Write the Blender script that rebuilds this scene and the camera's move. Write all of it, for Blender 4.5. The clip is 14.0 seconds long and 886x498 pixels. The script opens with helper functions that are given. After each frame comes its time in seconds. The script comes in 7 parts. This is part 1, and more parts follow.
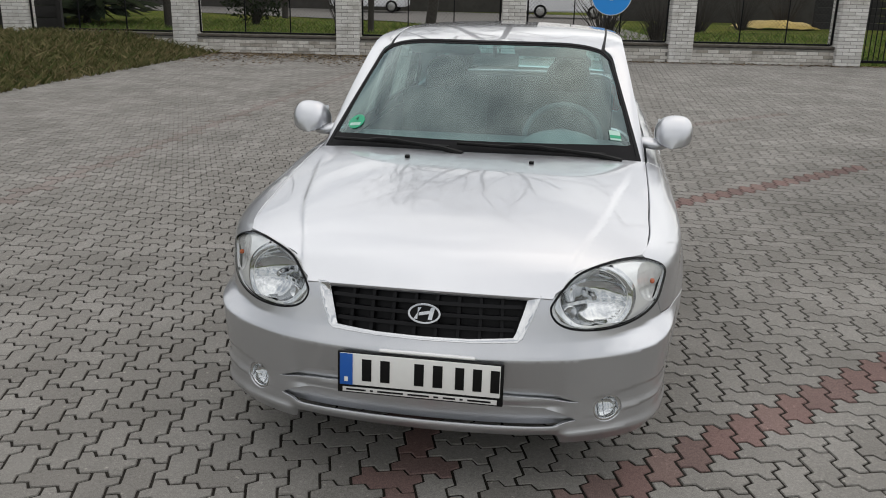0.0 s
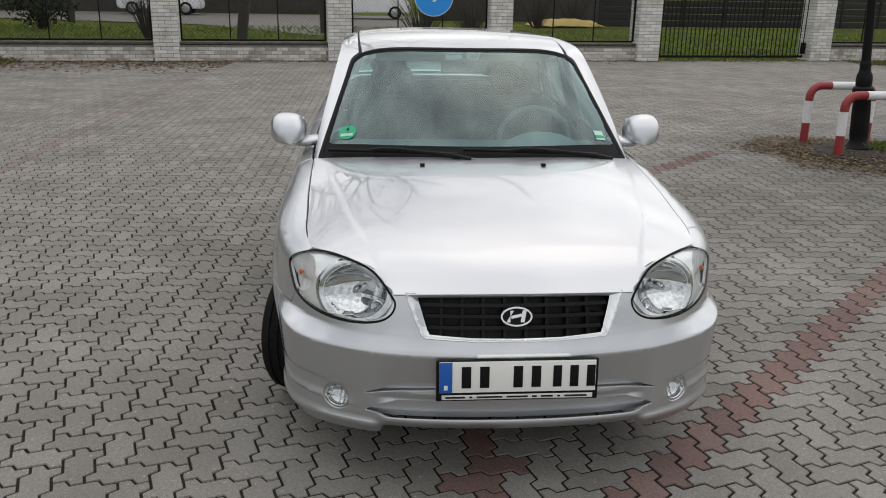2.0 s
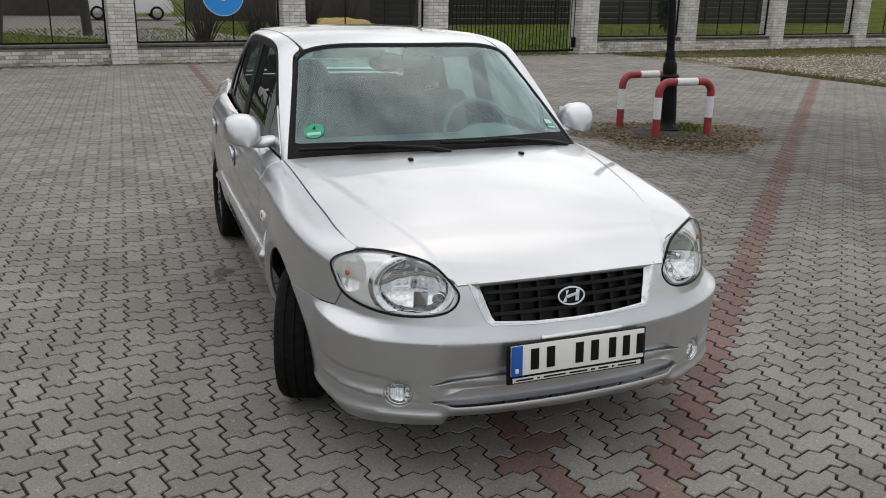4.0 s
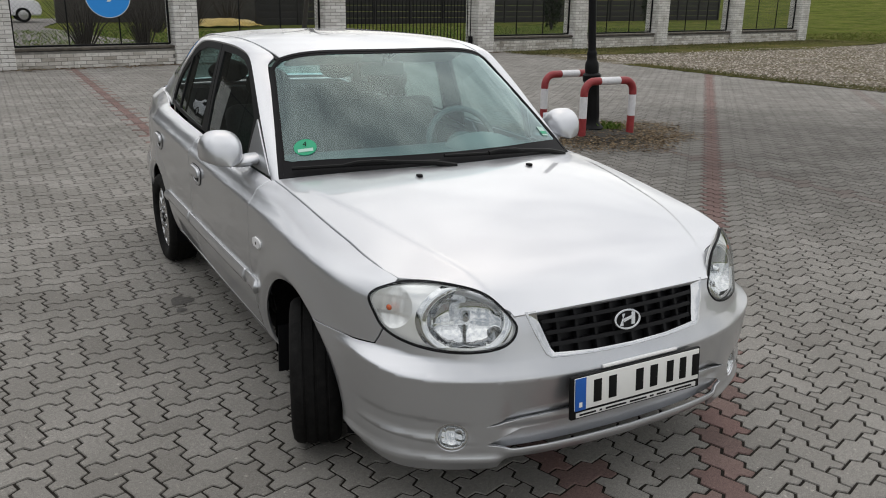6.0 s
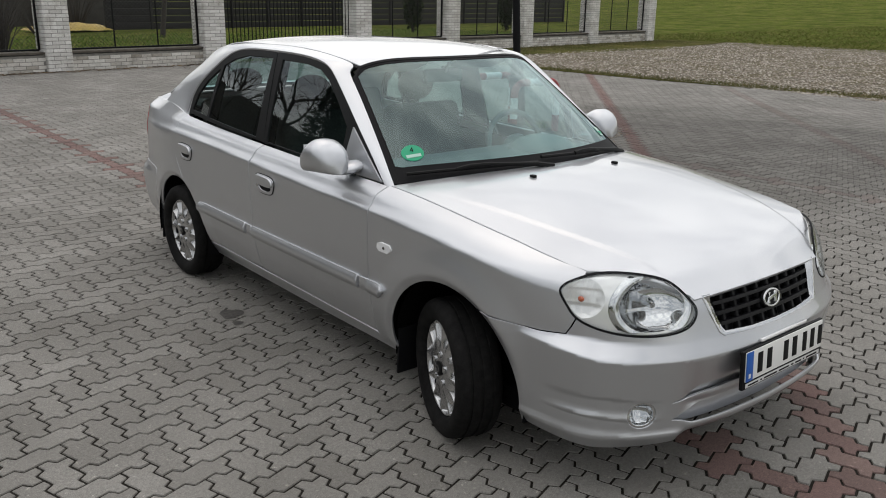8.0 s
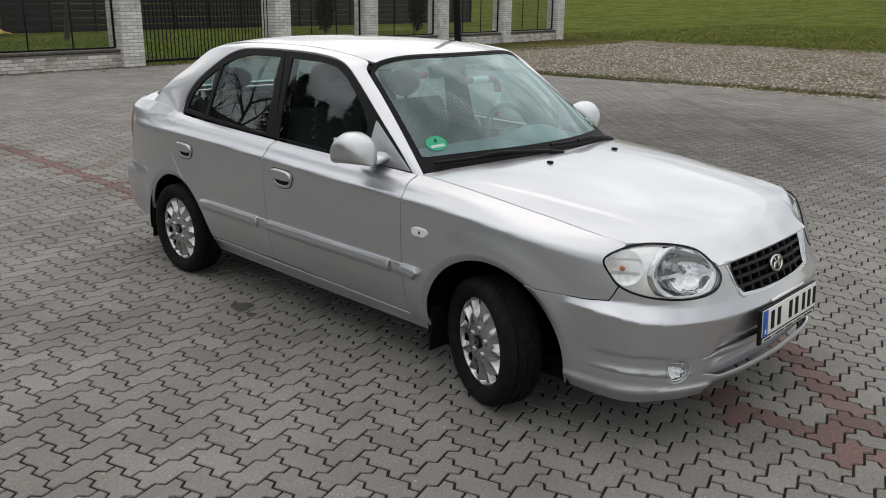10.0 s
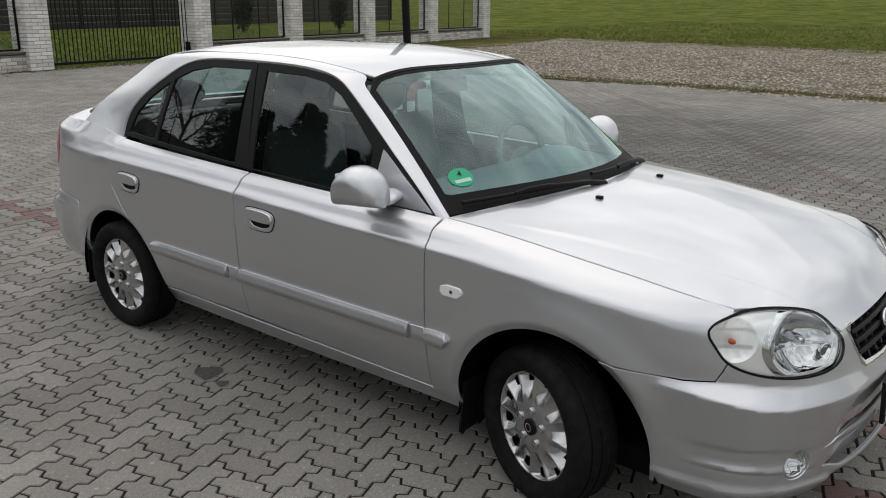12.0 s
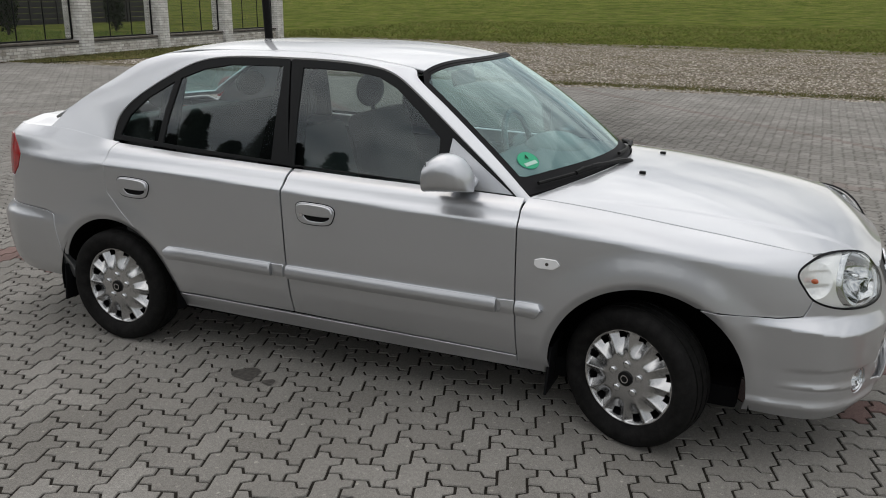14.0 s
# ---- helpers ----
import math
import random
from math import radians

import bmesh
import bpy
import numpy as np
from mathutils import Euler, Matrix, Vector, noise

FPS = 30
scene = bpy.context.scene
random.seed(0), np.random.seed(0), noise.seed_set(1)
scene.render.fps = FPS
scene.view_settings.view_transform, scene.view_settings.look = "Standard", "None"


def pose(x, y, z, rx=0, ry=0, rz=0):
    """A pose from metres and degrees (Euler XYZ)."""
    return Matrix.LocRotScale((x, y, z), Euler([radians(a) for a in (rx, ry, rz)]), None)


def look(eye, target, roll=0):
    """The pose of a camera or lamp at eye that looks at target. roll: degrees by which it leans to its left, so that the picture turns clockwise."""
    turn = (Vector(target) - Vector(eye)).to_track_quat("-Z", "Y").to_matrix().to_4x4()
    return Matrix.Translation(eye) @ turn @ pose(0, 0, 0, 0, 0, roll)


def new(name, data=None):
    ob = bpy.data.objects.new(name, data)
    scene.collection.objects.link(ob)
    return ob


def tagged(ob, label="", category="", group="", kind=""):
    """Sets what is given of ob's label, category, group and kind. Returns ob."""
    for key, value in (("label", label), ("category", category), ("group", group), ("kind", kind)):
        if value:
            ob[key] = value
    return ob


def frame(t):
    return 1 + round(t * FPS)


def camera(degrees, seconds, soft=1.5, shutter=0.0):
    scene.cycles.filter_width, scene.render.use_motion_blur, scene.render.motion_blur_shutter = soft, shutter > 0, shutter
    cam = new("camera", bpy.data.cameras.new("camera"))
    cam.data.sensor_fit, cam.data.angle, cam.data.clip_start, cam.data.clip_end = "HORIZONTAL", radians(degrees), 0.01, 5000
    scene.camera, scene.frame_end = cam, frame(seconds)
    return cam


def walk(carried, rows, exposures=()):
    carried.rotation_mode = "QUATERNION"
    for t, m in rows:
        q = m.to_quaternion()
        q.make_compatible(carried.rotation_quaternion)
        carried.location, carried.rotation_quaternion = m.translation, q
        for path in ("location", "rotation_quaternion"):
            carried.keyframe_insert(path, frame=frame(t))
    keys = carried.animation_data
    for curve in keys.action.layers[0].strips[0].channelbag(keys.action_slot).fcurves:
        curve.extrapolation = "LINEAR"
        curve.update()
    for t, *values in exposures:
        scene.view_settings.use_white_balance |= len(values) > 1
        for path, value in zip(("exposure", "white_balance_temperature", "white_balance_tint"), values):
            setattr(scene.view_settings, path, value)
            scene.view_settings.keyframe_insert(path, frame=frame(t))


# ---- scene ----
cam = camera(55.6, 14.0, soft=1.0)
METRES, EYE, TILT, LEAN, TURN = 6.497, 1.65, 0.0, 0.0, 9.3
ROWS = [
    (0.0, 0.0, 0.0, 0.0, 0.33, -17.67, -1.04),
    (0.5, -0.0425, 0.0165, -0.0029, -4.63, -17.61, -1.2),
    (1.0, -0.0824, 0.0135, -0.0029, -9.23, -17.52, -1.23),
    (1.5, -0.1148, 0.0002, 0.0002, -11.29, -17.47, -1.03),
    (2.0, -0.1419, 0.0083, 0.004, -13.82, -17.42, -0.97),
    (2.5, -0.1793, 0.0391, 0.0015, -19.04, -17.42, -1.31),
    (3.0, -0.2193, 0.0345, 0.0003, -23.71, -17.33, -1.2),
    (5.5, -0.3184, 0.1103, -0.0038, -36.15, -17.1, -0.89),
    (6.0, -0.3221, 0.1351, -0.0007, -38.1, -17.12, -0.82),
    (6.5, -0.3449, 0.1819, -0.0006, -39.82, -17.14, -0.87),
    (7.0, -0.3772, 0.2086, -0.0002, -42.39, -17.08, -0.97),
    (7.5, -0.4222, 0.2157, 0.0022, -45.52, -16.98, -0.98),
    (8.0, -0.4585, 0.233, 0.0014, -48.71, -16.81, -0.89),
    (10.5, -0.538, 0.2899, -0.0012, -56.26, -16.7, -0.77),
    (11.0, -0.5183, 0.3243, -0.0042, -57.58, -16.72, -0.83),
    (11.5, -0.4837, 0.3502, -0.0031, -59.27, -16.75, -0.68),
    (12.0, -0.4743, 0.3875, 0.0004, -60.82, -16.77, -0.64),
    (12.5, -0.4805, 0.4359, 0.0021, -63.1, -16.79, -0.78),
    (13.0, -0.5155, 0.4648, -0.0014, -68.36, -16.72, -0.9),
    (13.5, -0.5448, 0.4943, 0.001, -73.09, -16.6, -0.83),
    (14.0, -0.568, 0.5335, -0.0032, -76.07, -16.6, -0.7),
]
walk(cam, [(t, pose(0.465, -3.292, EYE, TILT, LEAN, TURN) @ pose(METRES * x, METRES * y, METRES * z, 90 + pitch, roll, yaw)) for t, x, y, z, yaw, pitch, roll in ROWS], exposures=((0.0, 0.26), (14.0, 0.24)))

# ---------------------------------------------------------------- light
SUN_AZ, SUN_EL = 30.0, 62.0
world = bpy.data.worlds.new("sky")
scene.world = world
world.use_nodes = True
wn, wl = world.node_tree.nodes, world.node_tree.links
wn.clear()
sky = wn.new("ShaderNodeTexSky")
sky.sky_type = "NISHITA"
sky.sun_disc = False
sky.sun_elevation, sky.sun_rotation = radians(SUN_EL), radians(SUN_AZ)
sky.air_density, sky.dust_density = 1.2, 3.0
# cloud cover: soft grey and white masses over the blue
tc = wn.new("ShaderNodeTexCoord")
cm = wn.new("ShaderNodeMapping")
cm.inputs["Scale"].default_value = (1.0, 1.0, 2.4)
cn = wn.new("ShaderNodeTexNoise")
cn.inputs["Scale"].default_value = 3.1
cn.inputs["Detail"].default_value = 7.0
cn.inputs["Roughness"].default_value = 0.62
cr = wn.new("ShaderNodeValToRGB")
cr.color_ramp.elements[0].position, cr.color_ramp.elements[0].color = 0.38, (4.0, 4.15, 4.4, 1)
cr.color_ramp.elements[1].position, cr.color_ramp.elements[1].color = 0.62, (12.6, 12.4, 12.0, 1)
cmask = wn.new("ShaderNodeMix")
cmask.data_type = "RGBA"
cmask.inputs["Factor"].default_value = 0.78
bg = wn.new("ShaderNodeBackground")
bg.inputs["Strength"].default_value = 0.115
wo = wn.new("ShaderNodeOutputWorld")
wl.new(tc.outputs["Generated"], cm.inputs["Vector"])
wl.new(cm.outputs["Vector"], cn.inputs["Vector"])
wl.new(cn.outputs["Fac"], cr.inputs["Fac"])
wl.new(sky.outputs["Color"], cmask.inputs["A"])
wl.new(cr.outputs["Color"], cmask.inputs["B"])
# an overcast sky is brightest overhead and dims towards the horizon
cz = wn.new("ShaderNodeSeparateXYZ")
cl = wn.new("ShaderNodeMapRange")
for _k, _v in (("From Min", 0.0), ("From Max", 0.8), ("To Min", 0.68), ("To Max", 1.05)):
    cl.inputs[_k].default_value = _v
cd = wn.new("ShaderNodeMix")
cd.data_type, cd.blend_type = "RGBA", "MULTIPLY"
cd.inputs["Factor"].default_value = 1.0
wl.new(tc.outputs["Generated"], cz.inputs["Vector"])
wl.new(cz.outputs["Z"], cl.inputs["Value"])
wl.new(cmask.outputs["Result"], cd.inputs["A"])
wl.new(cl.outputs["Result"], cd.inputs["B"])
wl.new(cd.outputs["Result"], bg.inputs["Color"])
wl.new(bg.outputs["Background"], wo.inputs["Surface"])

sun = new("sun", bpy.data.lights.new("sun", "SUN"))
sun.data.energy, sun.data.angle, sun.data.color = 0.75, radians(110), (1.0, 0.97, 0.93)
_az = radians(SUN_AZ)
sun.matrix_world = look((30 * math.sin(_az) * 0.469, 30 * math.cos(_az) * 0.469, 30 * 0.883), (0, 0, 0))

# ---------------------------------------------------------------- materials


class Nodes:
    """A small wrapper round a material's node tree."""

    def __init__(self, name):
        self.mat = bpy.data.materials.new(name)
        self.mat.use_nodes = True
        self.t = self.mat.node_tree
        self.b = self.t.nodes["Principled BSDF"]
        self.out = self.t.nodes["Material Output"]

    def add(self, kind, **values):
        n = self.t.nodes.new("ShaderNode" + kind)
        for k, v in values.items():
            n.inputs[k.replace("_", " ")].default_value = v
        return n

    def link(self, a, b):
        self.t.links.new(a, b)

    def coords(self, scale=(1, 1, 1)):
        tc = self.add("TexCoord")
        m = self.add("Mapping", Scale=scale)
        self.link(tc.outputs["Object"], m.inputs["Vector"])
        return m.outputs["Vector"]

    def noise(self, scale, detail=4.0, rough=0.55, vec=None, dist=0.0):
        n = self.add("TexNoise", Scale=scale, Detail=detail, Roughness=rough, Distortion=dist)
        self.link(vec if vec is not None else self.coords(), n.inputs["Vector"])
        return n.outputs["Fac"]

    def ramp(self, fac, stops):
        r = self.add("ValToRGB")
        el = r.color_ramp.elements
        while len(el) < len(stops):
            el.new(0.5)
        for e, (p, c) in zip(el, stops):
            e.position, e.color = p, (*c, 1) if len(c) == 3 else c
        self.link(fac, r.inputs["Fac"])
        return r.outputs["Color"]

    def mix(self, fac, a, b, mode="MIX"):
        m = self.add("Mix")
        m.data_type, m.blend_type = "RGBA", mode
        for sock, v in ((m.inputs["Factor"], fac), (m.inputs["A"], a), (m.inputs["B"], b)):
            if isinstance(v, (int, float)):
                sock.default_value = v
            elif isinstance(v, tuple):
                sock.default_value = (*v, 1)
            else:
                self.link(v, sock)
        return m.outputs["Result"]

    def bump(self, fac, strength=0.3, dist=0.01):
        n = self.add("Bump", Strength=strength, Distance=dist)
        self.link(fac, n.inputs["Height"])
        self.link(n.outputs["Normal"], self.b.inputs["Normal"])

    def base(self, v):
        if isinstance(v, tuple):
            self.b.inputs["Base Color"].default_value = (*v, 1)
        else:
            self.link(v, self.b.inputs["Base Color"])

    def set(self, **values):
        for k, v in values.items():
            self.b.inputs[k.replace("_", " ")].default_value = v
        return self


def plain(name, colour, rough=0.5, metal=0.0, var=0.12, scale=30, bump=0.0, **more):
    """A near-plain surface with slight mottling."""
    n = Nodes(name)
    dark = tuple(c * (1 - var) for c in colour)
    n.base(n.ramp(n.noise(scale), [(0.3, dark), (0.7, colour)]))
    n.set(Roughness=rough, Metallic=metal, **more)
    if bump:
        n.bump(n.noise(scale * 3), bump, 0.003)
    return n.mat


def random_value(n, per_island):
    if per_island:
        return n.add("NewGeometry").outputs["Random Per Island"]
    return n.add("ObjectInfo").outputs["Random"]


def paver_material(name, stops, per_island):
    n = Nodes(name)
    pos = n.add("NewGeometry").outputs["Position"]
    tint = n.ramp(random_value(n, per_island), stops)
    grit = n.noise(260, 3, 0.7, pos)
    stain = n.noise(1.1, 5, 0.6, pos)
    spots = n.noise(45, 2, 0.5, pos)
    c = n.mix(1.0, tint, n.ramp(grit, [(0.3, (0.58, 0.58, 0.58)), (0.7, (1.30, 1.30, 1.29))]), "MULTIPLY")
    c = n.mix(1.0, c, n.ramp(stain, [(0.32, (0.80, 0.80, 0.79)), (0.68, (1.1, 1.1, 1.1))]), "MULTIPLY")
    c = n.mix(1.0, c, n.ramp(n.noise(70, 5, 0.75, pos), [(0.32, (0.80, 0.80, 0.79)), (0.68, (1.18, 1.18, 1.17))]), "MULTIPLY")
    c = n.mix(1.0, c, n.ramp(spots, [(0.66, (1, 1, 1)), (0.74, (1.6, 1.6, 1.55))]), "MULTIPLY")
    # a broad worn and dirty stretch round the lamp post
    sub = n.add("VectorMath")
    sub.operation = "DISTANCE"
    sub.inputs[1].default_value = (6.2, 3.4, 0.0)
    n.link(pos, sub.inputs[0])
    add = n.add("Math")
    add.operation = "MULTIPLY_ADD"
    n.link(n.noise(0.9, 6, 0.7, pos), add.inputs[0])
    add.inputs[1].default_value = 3.4
    n.link(sub.outputs["Value"], add.inputs[2])
    dirt = n.add("MapRange")
    for k, v in (("From Min", 3.6), ("From Max", 6.2), ("To Min", 0.62), ("To Max", 1.0)):
        dirt.inputs[k].default_value = v
    n.link(add.outputs["Value"], dirt.inputs["Value"])
    c = n.mix(1.0, c, n.ramp(dirt.outputs["Result"], [(0.0, (0, 0, 0)), (1.0, (1, 1, 1))]), "MULTIPLY")
    n.base(c)
    n.set(Roughness=0.85, Specular_IOR_Level=0.15)
    n.bump(grit, 0.6, 0.005)
    return n.mat


GREY_STOPS = [(0.0, (0.208, 0.197, 0.183)), (0.5, (0.237, 0.226, 0.211)), (1.0, (0.266, 0.254, 0.238))]
RED_STOPS = [(0.0, (0.168, 0.118, 0.109)), (0.5, (0.198, 0.128, 0.118)), (1.0, (0.212, 0.150, 0.137))]
M_PAVE = paver_material("paver_grey", GREY_STOPS, False)
M_PAVE_RED = paver_material("paver_red", RED_STOPS, False)
M_PAVES = paver_material("paver_grey_many", GREY_STOPS, True)
M_PAVES_RED = paver_material("paver_red_many", RED_STOPS, True)
M_PAVES_FADED = paver_material("paver_red_faded", [(0.0, (0.200, 0.170, 0.157)), (1.0, (0.230, 0.204, 0.190))], True)


def sand_material():
    n = Nodes("joint_sand")
    pos = n.add("NewGeometry").outputs["Position"]
    c = n.ramp(n.noise(90, 4, 0.7, pos), [(0.3, (0.010, 0.0095, 0.008)), (0.7, (0.032, 0.030, 0.025))])
    c = n.mix(n.ramp(n.noise(3, 4, 0.6, pos), [(0.55, (0, 0, 0)), (0.7, (0.6, 0.6, 0.6))]), c, (0.035, 0.04, 0.018))
    n.base(c)
    n.set(Roughness=0.95)
    n.bump(n.noise(300, 3, 0.7, pos), 0.5, 0.005)
    return n.mat


def ground_material():
    """Concrete paving seen from far, between and beyond the single stones."""
    n = Nodes("far_paving")
    pos = n.add("NewGeometry").outputs["Position"]
    c = n.ramp(n.noise(9, 5, 0.7, pos), [(0.3, (0.10, 0.095, 0.085)), (0.7, (0.19, 0.18, 0.165))])
    n.base(c)
    n.set(Roughness=0.9)
    return n.mat


def grass_material(name, greens, straw):
    n = Nodes(name)
    pos = n.add("NewGeometry").outputs["Position"]
    c = n.ramp(n.noise(24, 6, 0.75, pos), [(0.3, greens[0]), (0.5, greens[1]), (0.72, greens[2])])
    c = n.mix(n.ramp(n.noise(1.3, 5, 0.7, pos), [(0.48, (0, 0, 0)), (0.7, (0.75, 0.75, 0.75))]), c, straw)
    c = n.mix(1.0, c, n.ramp(n.noise(0.42, 8, 0.78, pos), [(0.36, (0.55, 0.60, 0.55)), (0.52, (1.0, 1.0, 1.0)), (0.66, (1.38, 1.22, 1.1))]), "MULTIPLY")
    n.base(c)
    n.set(Roughness=0.95, Specular_IOR_Level=0.0)
    n.bump(n.noise(60, 5, 0.8, pos), 0.9, 0.05)
    return n.mat


M_SAND = sand_material()
M_JOINT = plain("damp_joint_sand", (0.030, 0.027, 0.023), 0.95, scale=22, var=0.55, bump=0.4, Specular_IOR_Level=0.05)
M_GROUND = ground_material()
M_LAWN = grass_material("meadow", [(0.052, 0.074, 0.016), (0.094, 0.122, 0.028), (0.155, 0.170, 0.050)], (0.20, 0.165, 0.075))
M_BANK = grass_material("bank", [(0.06, 0.062, 0.022), (0.10, 0.105, 0.035), (0.16, 0.145, 0.07)], (0.2, 0.16, 0.09))


def blade_material(name, a, b, c):
    n = Nodes(name)
    n.base(n.ramp(random_value(n, True), [(0.0, a), (0.5, b), (1.0, c)]))
    n.set(Roughness=0.85, Specular_IOR_Level=0.1)
    return n.mat


M_BLADE = blade_material("grass_blades", (0.065, 0.115, 0.022), (0.115, 0.18, 0.036), (0.19, 0.20, 0.08))
M_MEADOWBLADE = blade_material("meadow_blades", (0.060, 0.080, 0.014), (0.122, 0.142, 0.030), (0.23, 0.20, 0.085))
M_BANKBLADE = blade_material("winter_grass_blades", (0.05, 0.065, 0.02), (0.10, 0.10, 0.04), (0.2, 0.16, 0.085))
M_LEAFLITTER = blade_material("dry_leaves", (0.05, 0.034, 0.02), (0.13, 0.092, 0.055), (0.24, 0.185, 0.115))
M_PEBBLE = blade_material("pebbles", (0.12, 0.10, 0.078), (0.25, 0.218, 0.178), (0.47, 0.43, 0.375))


def gravel_material():
    n = Nodes("gravel")
    pos = n.add("NewGeometry").outputs["Position"]
    vo = n.add("TexVoronoi", Scale=22.0)
    n.link(pos, vo.inputs["Vector"])
    c = n.ramp(vo.outputs["Color"], [(0.2, (0.05, 0.043, 0.032)), (0.5, (0.17, 0.148, 0.115)), (0.8, (0.38, 0.35, 0.30))])
    soil = n.ramp(n.noise(0.9, 5, 0.65, pos), [(0.42, (0, 0, 0)), (0.62, (0.8, 0.8, 0.8))])
    c = n.mix(soil, c, (0.105, 0.088, 0.042))
    n.base(c)
    n.set(Roughness=0.95, Specular_IOR_Level=0.05)
    n.bump(vo.outputs["Distance"], 0.8, 0.03)
    return n.mat


M_GRAVEL = gravel_material()


M_MORTAR = plain("mortar", (0.25, 0.24, 0.22), 0.95, scale=12, var=0.35)
M_COPING = plain("concrete_coping", (0.13, 0.115, 0.095), 0.95, scale=7, var=0.6, bump=0.3)
M_IRON = plain("black_painted_steel", (0.008, 0.008, 0.009), 0.55, scale=40, var=0.3, Specular_IOR_Level=0.15)
M_WIRE = plain("galvanised_wire", (0.05, 0.05, 0.048), 0.6, 0.4, scale=60)
M_RED = plain("red_paint", (0.30, 0.030, 0.034), 0.5, scale=25, var=0.3)
M_WHITE = plain("white_paint", (0.72, 0.72, 0.74), 0.5, scale=25, var=0.15)
M_SIGNBLUE = plain("blue_sign_sheet", (0.015, 0.28, 0.78), 0.4, var=0.04)
M_SIGNWHITE = plain("white_sign_sheet", (0.75, 0.75, 0.75), 0.4, var=0.04)
M_BARK = plain("bark", (0.05, 0.043, 0.036), 0.9, scale=14, var=0.5, bump=0.5)
M_DARKLEAF = blade_material("conifer_needles", (0.008, 0.014, 0.007), (0.014, 0.024, 0.01), (0.03, 0.04, 0.016))
M_PANEL = plain("dark_wood_panel", (0.020, 0.019, 0.018), 0.85, scale=6, var=0.4)
M_PLASTER = plain("grey_plaster", (0.062, 0.057, 0.05), 0.9, scale=3, var=0.3, bump=0.2)
M_YELLOWTARP = plain("yellow_tarpaulin", (0.5, 0.36, 0.08), 0.6, scale=9, var=0.5)
M_STAIN = plain("oil_stain", (0.085, 0.078, 0.070), 0.65, scale=60, var=0.65)
M_ASPHALT = plain("pale_drive_paving", (0.17, 0.16, 0.145), 0.95, scale=9, var=0.3)

# car


def paint_material():
    n = Nodes("silver_metallic_paint")
    flake = n.noise(1400, 2, 0.5)
    wide = n.noise(1.7, 3, 0.5)
    c = n.mix(1.0, n.ramp(flake, [(0.3, (0.462, 0.473, 0.495)), (0.7, (0.592, 0.604, 0.628))]),
              n.ramp(wide, [(0.3, (0.97, 0.97, 0.97)), (0.7, (1, 1, 1))]), "MULTIPLY")
    n.base(c)
    n.set(Metallic=0.90, Roughness=0.39, Coat_Weight=1.0, Coat_Roughness=0.03, Coat_IOR=1.75)
    return n.mat


def glass_material(name, tint, rough=0.0, f0=0.1, sheen=(0.92, 0.98, 1.0)):
    """Thin pane: see-through with a mirror-like sheen that grows at grazing angles."""
    n = Nodes(name)
    tr = n.add("BsdfTransparent", Color=(*tint, 1))
    gl = n.add("BsdfGlossy", Roughness=rough, Color=(*sheen, 1))
    lw = n.add("LayerWeight", Blend=0.5)
    pw = n.add("Math")
    pw.operation = "POWER"
    pw.inputs[1].default_value = 4.0
    n.link(lw.outputs["Facing"], pw.inputs[0])
    ma = n.add("Math")
    ma.operation = "MULTIPLY_ADD"
    ma.inputs[1].default_value, ma.inputs[2].default_value = 1 - f0, f0
    n.link(pw.outputs["Value"], ma.inputs[0])
    mx = n.add("MixShader")
    n.link(ma.outputs["Value"], mx.inputs["Fac"])
    n.link(tr.outputs["BSDF"], mx.inputs[1])
    n.link(gl.outputs["BSDF"], mx.inputs[2])
    n.link(mx.outputs["Shader"], n.out.inputs["Surface"])
    return n.mat


M_PAINT = paint_material()
M_SHUT = plain("dark_inner_metal", (0.006, 0.006, 0.0065), 0.9, Specular_IOR_Level=0.05)
M_BLACK = plain("black_rubber", (0.007, 0.007, 0.008), 0.6, scale=60, Specular_IOR_Level=0.12)
M_TRIM = plain("black_window_frame", (0.009, 0.0095, 0.010), 0.45, scale=40, Specular_IOR_Level=0.18)
M_GRILLE = plain("black_grille_plastic", (0.007, 0.007, 0.008), 0.42, scale=50, Specular_IOR_Level=0.18)
M_CHROME = plain("chrome", (0.62, 0.63, 0.64), 0.14, 1.0, var=0.03)
M_REFLECTOR = plain("lamp_reflector", (0.56, 0.57, 0.58), 0.08, 1.0, var=0.05)
M_LAMPBASE = plain("lamp_housing_bright", (0.86, 0.86, 0.85), 0.16, 0.40, var=0.05)
M_ALLOY = plain("silver_hubcap_plastic", (0.50, 0.50, 0.50), 0.24, 0.9, var=0.1)
M_AMBER = plain("amber_bulb", (0.50, 0.10, 0.03), 0.25)
M_TAILRED = plain("red_tail_lens", (0.3, 0.012, 0.012), 0.15)
M_PLATE = plain("plate_white", (0.78, 0.78, 0.75), 0.45, var=0.03)
M_PLATEBLUE = plain("plate_blue_band", (0.01, 0.10, 0.42), 0.4, var=0.03)
M_INK = plain("black_ink", (0.007, 0.007, 0.007), 0.55, Specular_IOR_Level=0.15)
M_STICKPALE = plain("pale_green_sticker", (0.42, 0.62, 0.54), 0.5, var=0.05)
M_STICKGREEN = plain("green_sticker", (0.01, 0.34, 0.17), 0.5, var=0.05)
M_HEADREST = plain("dark_headrest_fabric", (0.030, 0.030, 0.031), 0.95, scale=90, var=0.3)
M_SEAT = plain("grey_seat_fabric", (0.060, 0.061, 0.060), 0.95, scale=90, var=0.3)
